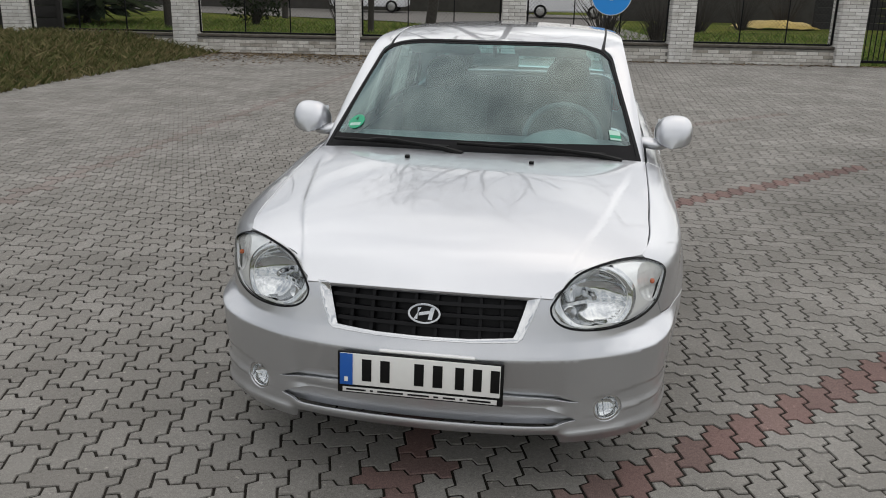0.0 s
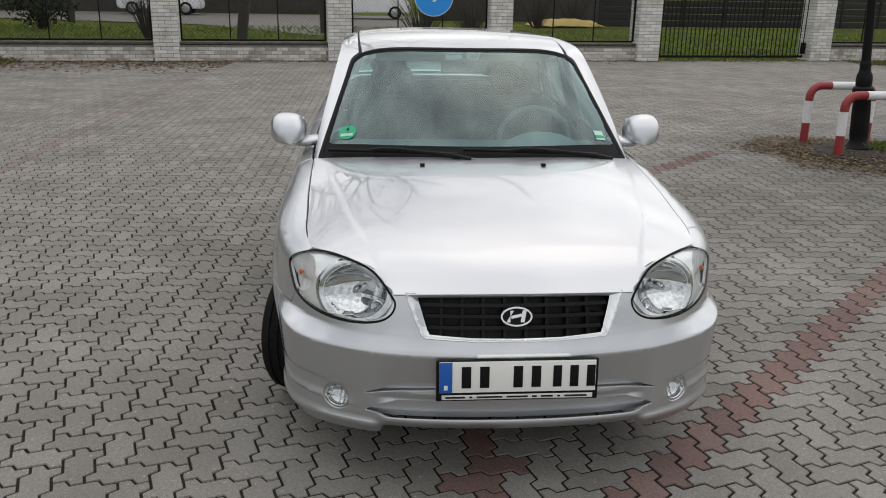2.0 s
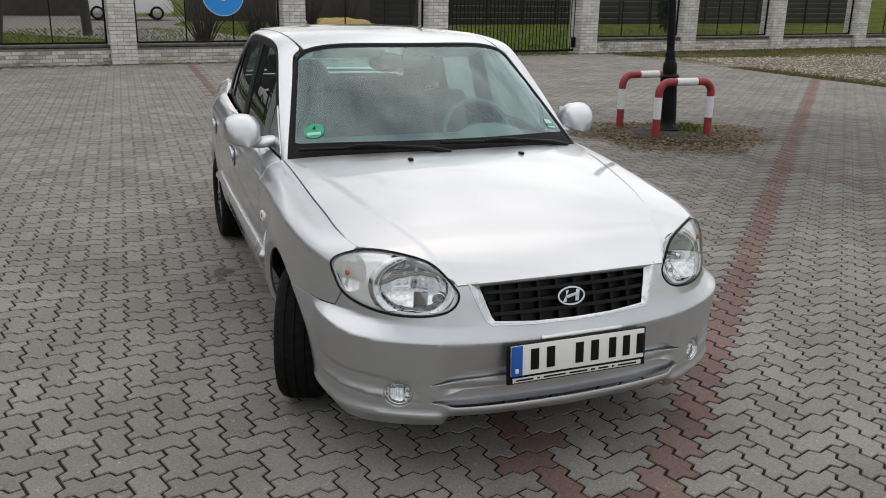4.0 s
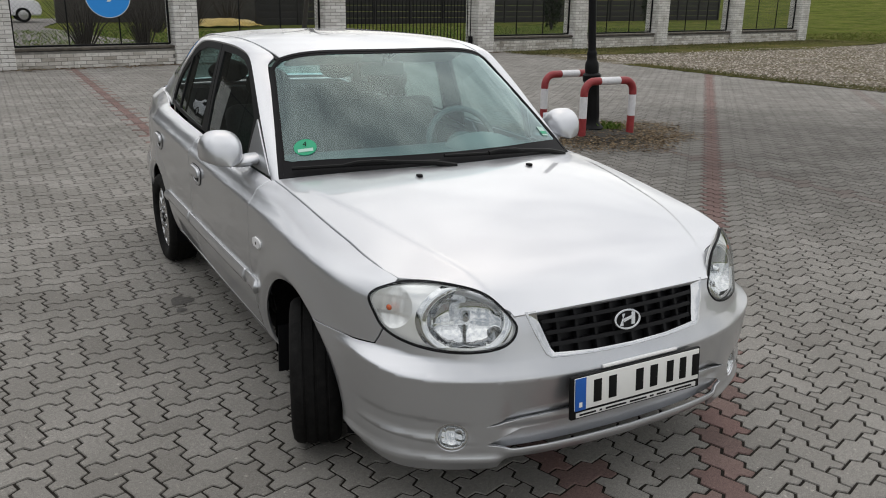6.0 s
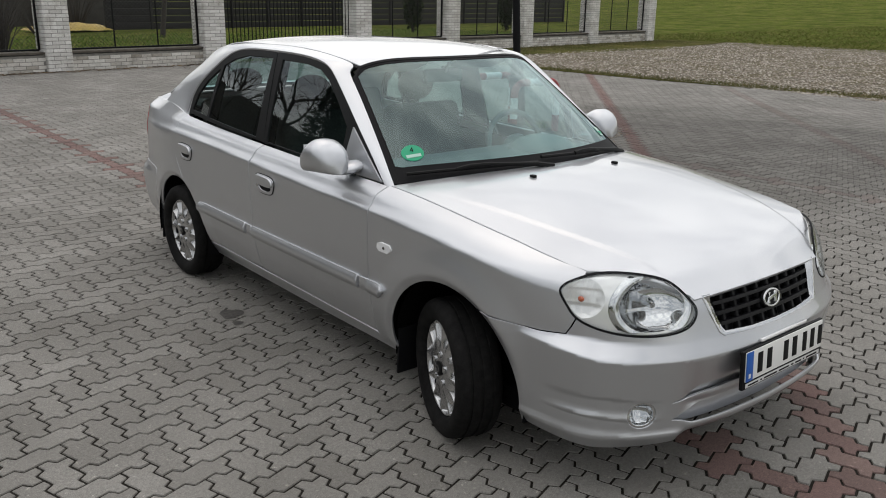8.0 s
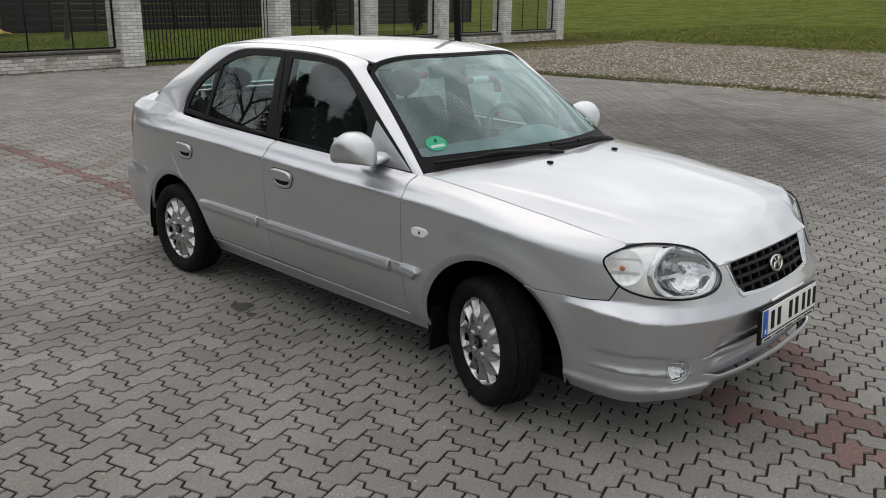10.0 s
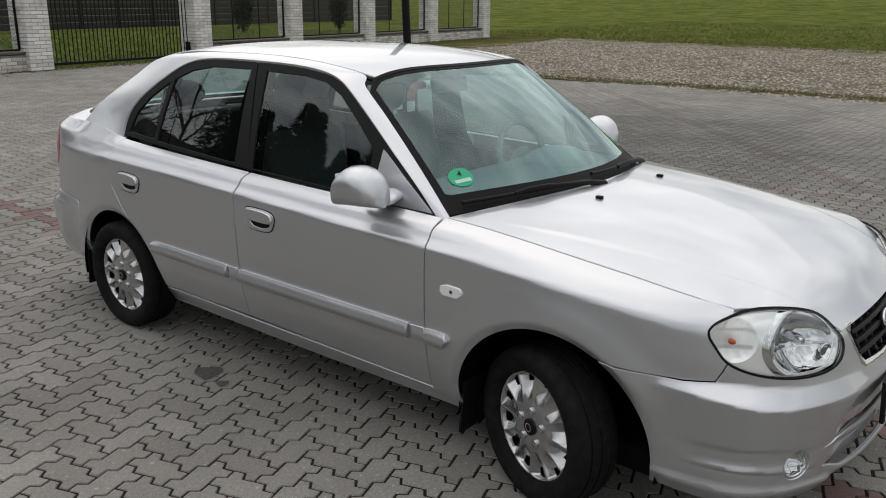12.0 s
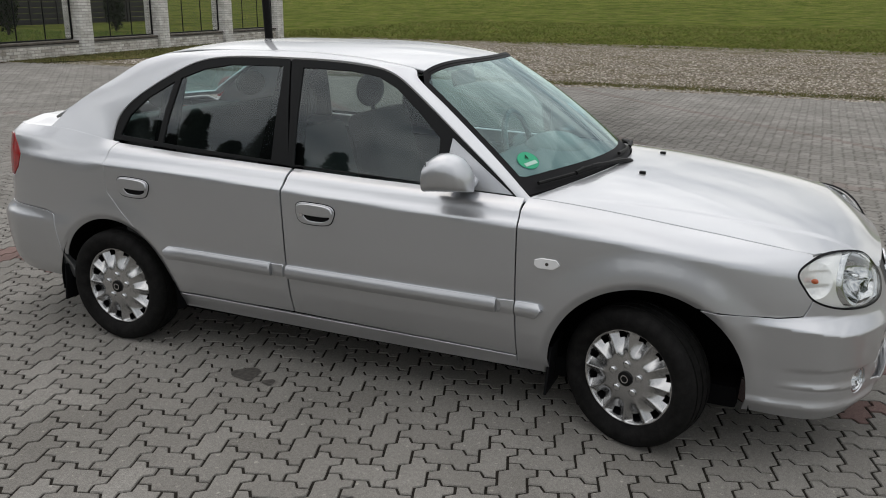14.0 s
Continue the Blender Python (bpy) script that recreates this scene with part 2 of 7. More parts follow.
M_DASH = plain("grey_dashboard_plastic", (0.13, 0.135, 0.135), 0.7, scale=120, var=0.2)
M_CLUSTER = plain("pale_grey_cluster_hood", (0.2, 0.2, 0.195), 0.75, scale=120, var=0.1)
M_LINER = plain("pale_headliner", (0.4, 0.39, 0.37), 0.9, var=0.1)
M_GLASS_W = glass_material("windscreen_glass", (0.54, 0.80, 0.80), f0=0.10, sheen=(0.80, 0.97, 0.97))
M_GLASS_S = glass_material("side_window_glass", (0.64, 0.71, 0.69), f0=0.075)
M_GLASS_L = glass_material("clear_lamp_lens", (0.97, 0.98, 0.98), f0=0.04)


def tyre_material():
    n = Nodes("tyre_rubber")
    pos = n.coords()
    n.base(n.ramp(n.noise(26, 5, 0.7, pos), [(0.35, (0.004, 0.004, 0.004)), (0.75, (0.014, 0.0135, 0.013))]))
    n.set(Roughness=0.8, Specular_IOR_Level=0.14)
    n.bump(n.noise(140, 3, 0.6, pos), 0.2, 0.003)
    return n.mat


M_TYRE = tyre_material()

# ---------------------------------------------------------------- the car's surfaces
# car axes: x across, y towards the rear, z up, in metres


def spline(ts, vs):
    """Natural cubic through (ts, vs); vs may be rows. Returns a function."""
    ts, vs = np.asarray(ts, float), np.asarray(vs, float)
    n, h = len(ts), np.diff(ts)
    flat = vs.reshape(n, -1)
    A, r = np.eye(n), np.zeros_like(flat)
    for i in range(1, n - 1):
        A[i, i - 1], A[i, i], A[i, i + 1] = h[i - 1], 2 * (h[i - 1] + h[i]), h[i]
        r[i] = 6 * ((flat[i + 1] - flat[i]) / h[i] - (flat[i] - flat[i - 1]) / h[i - 1])
    m = np.linalg.solve(A, r)

    def at(t):
        t = np.asarray(t, float)
        tt = np.clip(t, ts[0], ts[-1]).ravel()
        i = np.clip(np.searchsorted(ts, tt) - 1, 0, n - 2)
        a, b, hh = (ts[i + 1] - tt)[:, None], (tt - ts[i])[:, None], h[i][:, None]
        out = (m[i] * a ** 3 + m[i + 1] * b ** 3) / (6 * hh) + (flat[i] / hh - m[i] * hh / 6) * a + (flat[i + 1] / hh - m[i + 1] * hh / 6) * b
        return out.reshape(t.shape + vs.shape[1:])
    return at


def gentle(ts, vs):
    """A monotone cubic through (ts, vs), with no overshoot. Returns a function."""
    ts, vs = np.asarray(ts, float), np.asarray(vs, float)
    h, d = np.diff(ts), np.diff(vs) / np.diff(ts)
    m = np.zeros(len(ts))
    for i in range(1, len(ts) - 1):
        if d[i - 1] * d[i] > 0:
            w1, w2 = 2 * h[i] + h[i - 1], h[i] + 2 * h[i - 1]
            m[i] = (w1 + w2) / (w1 / d[i - 1] + w2 / d[i])
    m[0], m[-1] = d[0], d[-1]

    def at(t):
        t = np.clip(t, ts[0], ts[-1])
        i = np.clip(np.searchsorted(ts, t) - 1, 0, len(ts) - 2)
        u = (t - ts[i]) / h[i]
        return (vs[i] * (1 + 2 * u) * (1 - u) ** 2 + h[i] * m[i] * u * (1 - u) ** 2 + vs[i + 1] * u * u * (3 - 2 * u) + h[i] * m[i + 1] * u * u * (u - 1))
    return at


def smooth(t):
    t = np.clip(t, 0, 1)
    return t * t * (3 - 2 * t)


# widest outline seen from above, from the nose round the side to the tail
PLAN = np.array([(0, -0.905), (0.26, -0.893), (0.46, -0.850), (0.62, -0.765), (0.735, -0.64), (0.806, -0.48), (0.843, -0.28),
                 (0.857, 0.2), (0.857, 0.9), (0.854, 1.4), (0.842, 2.2), (0.824, 2.75), (0.798, 3.05), (0.752, 3.245), (0.655, 3.365), (0.38, 3.425), (0, 3.435)])
PLAN_S = np.concatenate([[0], np.cumsum(np.hypot(*np.diff(PLAN, axis=0).T))])
plan_at = spline(PLAN_S, PLAN)
S_END = PLAN_S[-1]
_ss = np.linspace(0, S_END, 2001)
_pp = plan_at(_ss)
_side = (_ss > PLAN_S[4]) & (_ss < PLAN_S[13])


def s_at_y(y):
    """The place along the outline, on the flank, at this y."""
    return np.interp(y, _pp[_side, 1], _ss[_side])


def s_at_x(x):
    """The place along the outline, at the nose, at this x."""
    k = _ss < PLAN_S[6]
    return np.interp(x, _pp[k, 0], _ss[k])


# upright sections: (inward, height) from the sill or lip up to the bonnet edge or the window line
SECTION_NOSE = [(0.072, 0.25), (0.062, 0.29), (0.033, 0.41), (0.000, 0.527), (0.024, 0.550), (0.042, 0.590), (0.056, 0.630), (0.064, 0.655), (0.074, 0.680), (0.085, 0.705)]
SECTION_LAMP = [(0.064, 0.24), (0.052, 0.28), (0.027, 0.41), (0.000, 0.518), (0.030, 0.570), (0.040, 0.620), (0.058, 0.690), (0.070, 0.722), (0.086, 0.755), (0.108, 0.785)]
SECTION_CORNER = [(0.058, 0.22), (0.044, 0.27), (0.020, 0.41), (0.000, 0.530), (0.020, 0.572), (0.024, 0.640), (0.034, 0.726), (0.046, 0.750), (0.066, 0.778), (0.095, 0.800)]
SECTION_ARCH = [(0.050, 0.215), (0.028, 0.275), (0.008, 0.40), (0.000, 0.556), (0.004, 0.574), (0.006, 0.660), (0.014, 0.757), (0.030, 0.776), (0.064, 0.802), (0.112, 0.822)]
SECTION_WING = [(0.055, 0.215), (0.030, 0.28), (0.010, 0.40), (0.002, 0.51), (0.000, 0.60), (0.001, 0.690), (0.006, 0.776), (0.024, 0.794), (0.070, 0.822), (0.128, 0.842)]
SECTION_SCUTTLE = [(0.085, 0.215), (0.048, 0.28), (0.016, 0.40), (0.004, 0.51), (0.000, 0.61), (0.000, 0.720), (0.004, 0.818), (0.024, 0.840), (0.046, 0.880), (0.112, 0.908)]
SECTION_DOOR = [(0.085, 0.215), (0.048, 0.28), (0.016, 0.40), (0.004, 0.51), (0.000, 0.61), (0.000, 0.730), (0.003, 0.845), (0.024, 0.867), (0.044, 0.906), (0.093, 0.930)]
SECTION_REAR_DOOR = [(0.085, 0.215), (0.048, 0.28), (0.016, 0.40), (0.004, 0.51), (0.000, 0.61), (0.000, 0.740), (0.003, 0.875), (0.022, 0.897), (0.046, 0.942), (0.105, 0.968)]
SECTION_QUARTER = [(0.070, 0.24), (0.040, 0.30), (0.014, 0.40), (0.002, 0.54), (0.014, 0.598), (0.018, 0.700), (0.022, 0.857), (0.038, 0.878), (0.066, 0.950), (0.128, 0.998)]
SECTION_REAR_CORNER = [(0.070, 0.24), (0.036, 0.30), (0.010, 0.41), (0.000, 0.545), (0.040, 0.600), (0.048, 0.700), (0.052, 0.843), (0.060, 0.862), (0.074, 0.950), (0.128, 0.996)]
SECTION_TAIL = [(0.060, 0.25), (0.024, 0.30), (0.006, 0.42), (0.000, 0.540), (0.050, 0.600), (0.060, 0.700), (0.066, 0.820), (0.070, 0.870), (0.086, 0.955), (0.140, 0.995)]
_st = [(0.0, SECTION_NOSE), (s_at_x(0.36), SECTION_NOSE), (s_at_x(0.60), SECTION_LAMP), (s_at_y(-0.60), SECTION_CORNER), (s_at_y(-0.42), SECTION_ARCH), (s_at_y(-0.25), SECTION_WING),
       (s_at_y(0.45), SECTION_SCUTTLE), (s_at_y(1.3), SECTION_DOOR), (s_at_y(2.5), SECTION_REAR_DOOR), (s_at_y(2.95), SECTION_QUARTER), (s_at_y(3.16), SECTION_REAR_CORNER),
       (PLAN_S[13], SECTION_TAIL), (S_END, SECTION_TAIL)]
SEC_S = np.array([float(a) for a, _ in _st])
SEC = np.array([b for _, b in _st])
NS, NZ, NR = 1500, 840, 10
_sg = np.linspace(0, S_END, NS)
_sec = np.empty((NS, NR, 2))
for _r in range(NR):
    for _c in range(2):
        _sec[:, _r, _c] = gentle(SEC_S, SEC[:, _r, _c])(_sg)
# the shoulder crease runs in one sweep from the headlamp to the tail lamp
_yg = plan_at(_sg)[:, 1]
_cr = spline([-0.6, -0.4, -0.2, 0.0, 0.45, 0.9, 1.4, 2.0, 2.5, 2.85, 3.15], [0.727, 0.757, 0.780, 0.797, 0.819, 0.832, 0.850, 0.868, 0.875, 0.867, 0.848])
_on = (_sg > s_at_y(-0.58)) & (_sg < s_at_y(3.14))
_sec[_on, 7, 1] += _cr(_yg[_on]) - _sec[_on, 6, 1]
_sec[_on, 6, 1] = _cr(_yg[_on])
_zg = np.linspace(0.15, 1.05, NZ)
INWARD = np.empty((NS, NZ))
for _i in range(NS):
    _t = np.concatenate([[0], np.cumsum(np.hypot(*np.diff(_sec[_i], axis=0).T))])
    _vv = np.linspace(0, _t[-1], 181)
    _c = np.stack([gentle(_t, _sec[_i, :, 0])(_vv), gentle(_t, _sec[_i, :, 1])(_vv)], 1)
    _z = np.maximum.accumulate(_c[:, 1] + np.arange(181) * 1e-9)
    _w = 0.85 - 0.35 * float(smooth((_sg[_i] - 0.9) / 0.4))
    INWARD[_i] = np.interp(_zg, _z, _c[:, 0]) * (1 - _w) + np.interp(_zg, _sec[_i, :, 1], _sec[_i, :, 0]) * _w
    _k = _zg > _z[-1]
    INWARD[_i, _k] = _c[-1, 0] + (_zg[_k] - _z[-1]) * (_c[-1, 0] - _c[-8, 0]) / max(_z[-1] - _z[-8], 1e-4)


def soften(a, axis, sigma):
    n = int(sigma * 2.5) + 1
    k = np.exp(-0.5 * (np.arange(-n, n + 1) / sigma) ** 2)
    pad = np.pad(a, [(n, n) if q == axis else (0, 0) for q in (0, 1)], mode="edge")
    return np.apply_along_axis(lambda r: np.convolve(r, k / k.sum(), "valid"), axis, pad)


INWARD = soften(soften(INWARD, 1, 4.6), 0, 19)
_rear = smooth((_sg - s_at_y(2.3)) / 0.4)[:, None]
INWARD = INWARD * (1 - _rear) + soften(INWARD, 0, 56) * _rear
# flared lips round the wheel arches, turned in along the opening
for _ay, _az, _ar, _amp in ((-0.035, 0.272, 0.367, 0.016), (2.487, 0.262, 0.348, 0.011)):
    _far = np.hypot(_yg[:, None] - _ay, _zg[None] - _az) - _ar
    _by = smooth((_zg[None] - 0.22) / 0.12) * ((_sg > PLAN_S[4]) & (_sg < PLAN_S[12]))[:, None]
    INWARD -= _amp * smooth((0.150 - _far) / 0.125) * _by
    INWARD += 0.016 * np.clip(1 - _far / 0.027, 0, 1.3) * _by
# the front bumper: a shelf under the lamps, a sharp ledge, an upright face, two pressed lines beside the fog lamp and a lip
bulge_at = spline([0, 0.4, 0.5, 0.6, 0.7, 0.8, 0.9, 1.0, 1.1, 1.2], [-0.004, -0.006, -0.004, 0.001, 0.017, 0.034, 0.026, 0.010, 0.003, 0.0])
ledge_z = gentle([0, 0.45, 0.6, 0.75, 0.87, 1.0, 1.1, 1.2], [0.519, 0.520, 0.522, 0.533, 0.552, 0.563, 0.566, 0.567])
shelf_h = gentle([0, 0.45, 0.75, 0.9, 1.04, 1.2], [0.060, 0.050, 0.045, 0.033, 0.024, 0.020])
lip_z = gentle([0.44, 0.6, 0.75, 0.9, 1.06], [0.247, 0.248, 0.253, 0.262, 0.272])
lip_top = gentle([0.44, 0.62, 0.70, 0.80, 0.93, 1.06], [0.266, 0.268, 0.274, 0.284, 0.289, 0.291])
# the pressed lines beside the fog lamp: an upper step, and a raised strip with a sharp lower edge
press_up = gentle([0.5, 0.62, 0.70, 0.80, 0.96, 1.06], [0.368, 0.374, 0.388, 0.398, 0.402, 0.403])
strip_top = gentle([0.5, 0.62, 0.70, 0.80, 0.94, 1.06], [0.332, 0.336, 0.343, 0.352, 0.356, 0.357])
strip_low = gentle([0.5, 0.62, 0.70, 0.80, 0.95, 1.06], [0.302, 0.304, 0.313, 0.326, 0.333, 0.334])

for _i in np.where(_sg < 1.19)[0]:
    _s = float(_sg[_i])
    _l, _b, _p, _pt = float(ledge_z(_s)), float(bulge_at(_s)), float(lip_z(_s)), float(lip_top(_s))
    _u, _tz, _lz, _h = float(press_up(_s)), float(strip_top(_s)), float(strip_low(_s)), float(shelf_h(_s))
    _mid = np.interp(_zg, [0.15, 0.225, 0.250, 0.270, 0.281, 0.290, 0.350, 0.370, 0.390, 0.420, _l], [0.10, 0.050, 0.018, 0.002, 0.0, 0.004, 0.026, 0.019, 0.023, 0.018, 0.0])
    _even = np.interp(_zg, [0.15, _p - 0.052, _p - 0.010, _p, _pt, _u, _l], [0.075, 0.042, 0.013, 0.008, 0.015, 0.012, 0.0])
    _cut = np.interp(_zg, [_lz - 0.006, _lz - 0.0015, _lz + 0.001, _tz, _u - 0.002, _u + 0.001], [0.0, 0.0035, -0.0045, 0.0045, 0.0038, 0.0], left=0.0, right=0.0)
    _cut *= float(smooth((0.985 - _s) / 0.10) * smooth((_s - 0.55) / 0.05))
    _c = float(smooth((_s - 0.445) / 0.03))
    _low = (_even + _cut) * _c + _mid * (1 - _c) - _b
    _t = np.clip((_zg - _l) / _h, 0, 1)
    _up = float(np.interp(_l + _h, _zg, INWARD[_i]))
    _new = np.where(_zg < _l, _low, np.where(_t < 1, -_b + (_up + _b) * _t ** 0.92, INWARD[_i]))
    _w = 1 - smooth((_s - 1.0) / 0.17) - (smooth((_s - 1.05) / 0.10) - smooth((_s - 1.0) / 0.17)) * smooth((_zg - _l + 0.06) / 0.05)
    INWARD[_i] = INWARD[_i] * (1 - _w) + _new * _w
_k = int(1.25 / S_END * NS)
INWARD[:_k - 20] = soften(soften(INWARD[:_k], 1, 1.0), 0, 4)[:_k - 20]
_d = plan_at(np.clip(_sg + 0.004, 0, S_END)) - plan_at(np.clip(_sg - 0.004, 0, S_END))
_d /= np.linalg.norm(_d, axis=1)[:, None]
NORMAL_IN = np.stack([-_d[:, 1], _d[:, 0]], 1)
TOP_Z = _sec[:, NR - 1, 1]


def top_z(s):
    return np.interp(s, _sg, TOP_Z)


def flank(s, z):
    """The body below the windows: s along the outline, z the height."""
    s, z = np.asarray(s, float), np.asarray(z, float)
    fs = np.clip(s / S_END * (NS - 1), 0, NS - 1.001)
    fz = np.clip((z - 0.15) / 0.90 * (NZ - 1), 0, NZ - 1.001)
    i, j = fs.astype(int), fz.astype(int)
    a, b = fs - i, fz - j
    d = (INWARD[i, j] * (1 - a) + INWARD[i + 1, j] * a) * (1 - b) + (INWARD[i, j + 1] * (1 - a) + INWARD[i + 1, j + 1] * a) * b
    n = NORMAL_IN[i] * (1 - a)[..., None] + NORMAL_IN[i + 1] * a[..., None]
    p = plan_at(np.clip(s, 0, S_END)) + n * d[..., None]
    return np.concatenate([p, z[..., None]], -1)


# the edge between bonnet and wing
_sy = np.linspace(-0.50, 0.47, 60)
_sp = flank(s_at_y(_sy), top_z(s_at_y(_sy)))
_fore = np.array([(0.700, -0.60), (0.688, -0.85)])


def seam_x(y):
    return np.interp(y, np.concatenate([_fore[::-1, 1], _sp[:, 1]]), np.concatenate([_fore[::-1, 0], _sp[:, 0]]))


def seam_z(y):
    return np.interp(y, np.concatenate([[-0.85, -0.62], _sp[:, 1]]), np.concatenate([[0.715, 0.787], _sp[:, 2]]))


ridge_z = spline([-0.85, -0.81, -0.74, -0.62, -0.45, -0.2, 0.1, 0.3, 0.55], [0.688, 0.716, 0.766, 0.816, 0.860, 0.906, 0.943, 0.957, 0.966])
crease_x = spline([-0.85, -0.65, -0.45, -0.1, 0.2, 0.5], [0.415, 0.464, 0.530, 0.606, 0.664, 0.70])


def bonnet(x, y):
    """The bonnet: a crowned sheet with a raised middle between two creases."""
    ax = np.abs(x)
    e = y - 0.22 * x * x * smooth((-0.45 - y) / 0.33)
    z = ridge_z(e) - np.maximum(ridge_z(e) - seam_z(y), 0.004) * (ax / seam_x(y)) ** 2.6
    lift = 0.0055 * smooth((y + 0.83) / 0.22) * smooth((0.34 - y) / 0.40)
    z = z + lift * np.clip((crease_x(y) - ax) / 0.014 + 0.5, 0, 1)
    return np.stack([x, y, z], -1)


def screen(a, b):
    """The windscreen: a from -1 to 1 across, b from 0 at the foot to 1 at the roof."""
    q = 1 - a ** 2
    foot = np.stack([0.722 * a, 0.462 - 0.215 * q, 0.912 + 0.040 * q], -1)
    head = np.stack([0.572 * a, 1.005 - 0.095 * q, 1.318 + 0.059 * (1 - np.abs(a) ** 6)], -1)
    bul = (0.030 * 4 * b * (1 - b) * (1 - 0.85 * a ** 4))[..., None]
    n = np.stack([0.32 * a, -0.62 + 0 * a, 0.72 + 0 * a], -1)
    return foot * (1 - b[..., None]) + head * b[..., None] + n * bul


def hatch(a, b):
    """The rear screen: b from 0 at the roof to 1 at the boot lid."""
    q = 1 - a ** 2
    head = np.stack([0.547 * a, 2.45 + 0.06 * q, 1.322 + 0.032 * q], -1)
    foot = np.stack([0.648 * a, 2.95 + 0.09 * q, 1.046 + 0.002 * q], -1)
    bul = (0.022 * 4 * b * (1 - b) * (1 - 0.95 * a ** 4))[..., None]
    n = np.stack([0.2 * a, 0.5 + 0 * a, 0.85 + 0 * a], -1)
    return head * (1 - b[..., None]) + foot * b[..., None] + n * bul


rail_x = spline([0.95, 1.2, 1.6, 2.1, 2.6, 2.75], [0.530, 0.545, 0.556, 0.560, 0.548, 0.54])
rail_z = spline([0.85, 1.0, 1.2, 1.5, 1.9, 2.3, 2.6, 2.75], [1.305, 1.343, 1.377, 1.400, 1.398, 1.368, 1.258, 1.18])
crown_z = spline([0.75, 0.9, 1.1, 1.5, 1.9, 2.3, 2.65, 2.8], [1.342, 1.376, 1.405, 1.427, 1.426, 1.400, 1.292, 1.235])


def roof(x, y):
    ax = np.abs(x) / rail_x(y)
    z = crown_z(y) - (crown_z(y) - rail_z(y)) * ax ** 2.4
    return np.stack([x, y, z], -1)


belt_x = spline([0.4, 0.8, 1.2, 1.7, 2.2, 2.55], [0.730, 0.752, 0.762, 0.762, 0.748, 0.722])
head_x = spline([0.4, 1.0, 1.5, 2.0, 2.55], [0.590, 0.622, 0.632, 0.622, 0.590])


def pane(y, z):
    """The leaning plane of the side windows."""
    f = np.clip((z - 0.92) / 0.45, -0.3, 1.3)
    x = belt_x(y) - (belt_x(y) - head_x(y)) * (f + 0.16 * f * (f - 1))
    return np.stack([x, y, z], -1)


# outline of the side windows, from the mirror up and over to the rear corner
DLO = np.array([(0.484, 0.886), (0.602, 0.990), (0.738, 1.097), (0.868, 1.198), (0.998, 1.293), (1.118, 1.353), (1.31, 1.378), (1.57, 1.383),
                (1.87, 1.377), (2.07, 1.345), (2.22, 1.280), (2.38, 1.190), (2.50, 1.085), (2.536, 0.962)])
dlo_at = spline(np.linspace(0, 1, len(DLO)), DLO)
# outer edge of the side frame: screen edge, roof ditch, rear screen edge
OUTER = np.array([(0.730, 0.430, 0.882), (0.690, 0.575, 1.002), (0.651, 0.714, 1.109), (0.613, 0.856, 1.214), (0.575, 0.998, 1.317), (0.541, 1.030, 1.349), (0.549, 1.34, 1.391),
                  (0.555, 1.60, 1.401), (0.559, 1.93, 1.396), (0.559, 2.22, 1.376), (0.553, 2.42, 1.338), (0.575, 2.62, 1.238), (0.612, 2.79, 1.142), (0.660, 2.975, 1.010)])
_o = [gentle(np.linspace(0, 1, len(OUTER)), OUTER[:, k]) for k in range(3)]


def outer_at(t):
    return np.stack([f(t) for f in _o], -1)


def side_frame(t, b):
    """Pillars and roof rail: t along the window outline, b from 0 at the windows to 1 at screen, roof and tailgate."""
    d = dlo_at(t)
    i, o = pane(d[..., 0], d[..., 1]), outer_at(t)
    k = smooth((t - 0.955) / 0.045)
    i[..., 0] += 0.001 * k
    o[..., 0] += 0.004 * k
    i[..., 2] -= 0.004 * k
    o[..., 2] -= 0.016 * k
    n = np.stack([0.75 + 0 * t, 0 * t, 0.66 + 0 * t], -1)
    n[..., 1] = -0.35 * smooth((0.4 - t) / 0.3) + 0.35 * smooth((t - 0.65) / 0.2)
    w = np.linalg.norm(o - i, axis=-1)[..., None]
    return i * (1 - b[..., None]) + o * b[..., None] + n * (0.055 * np.minimum(w, 0.16) * (4 * b * (1 - b) * smooth((1.0 - t) / 0.15))[..., None])


def wing(s, z):
    """flank() with a sign: positive s on the driver's side, negative on the other."""
    p = flank(np.abs(s), z)
    p[..., 0] *= np.where(np.asarray(s) < 0, -1, 1)
    return p


# ---------------------------------------------------------------- mesh helpers
from mathutils.geometry import delaunay_2d_cdt


def mesh_object(name, verts, faces, mat, parent=None, label="", smooth_on=True, normals=None):
    me = bpy.data.meshes.new(name)
    me.from_pydata([tuple(v) for v in verts], [], [tuple(f) for f in faces])
    if smooth_on:
        me.polygons.foreach_set("use_smooth", [True] * len(me.polygons))
    if normals is not None:
        me.normals_split_custom_set_from_vertices([tuple(n) for n in normals])
    me.materials.append(mat)
    ob = new(name, me)
    ob.parent = parent
    if label:
        tagged(ob, label)
    return ob


def part(name, bm, material, parent, label="", smooth_on=True, angle=40):
    """Links a bmesh as one mesh object under a thing or a part."""
    bmesh.ops.recalc_face_normals(bm, faces=bm.faces)
    if smooth_on:
        lim = radians(angle)
        for f in bm.faces:
            f.smooth = True
        for e in bm.edges:
            e.smooth = not (len(e.link_faces) == 2 and e.calc_face_angle(0) > lim)
    me = bpy.data.meshes.new(name)
    bm.to_mesh(me)
    bm.free()
    me.materials.append(material)
    ob = new(name, me)
    ob.parent = parent
    if label:
        tagged(ob, label)
    return ob


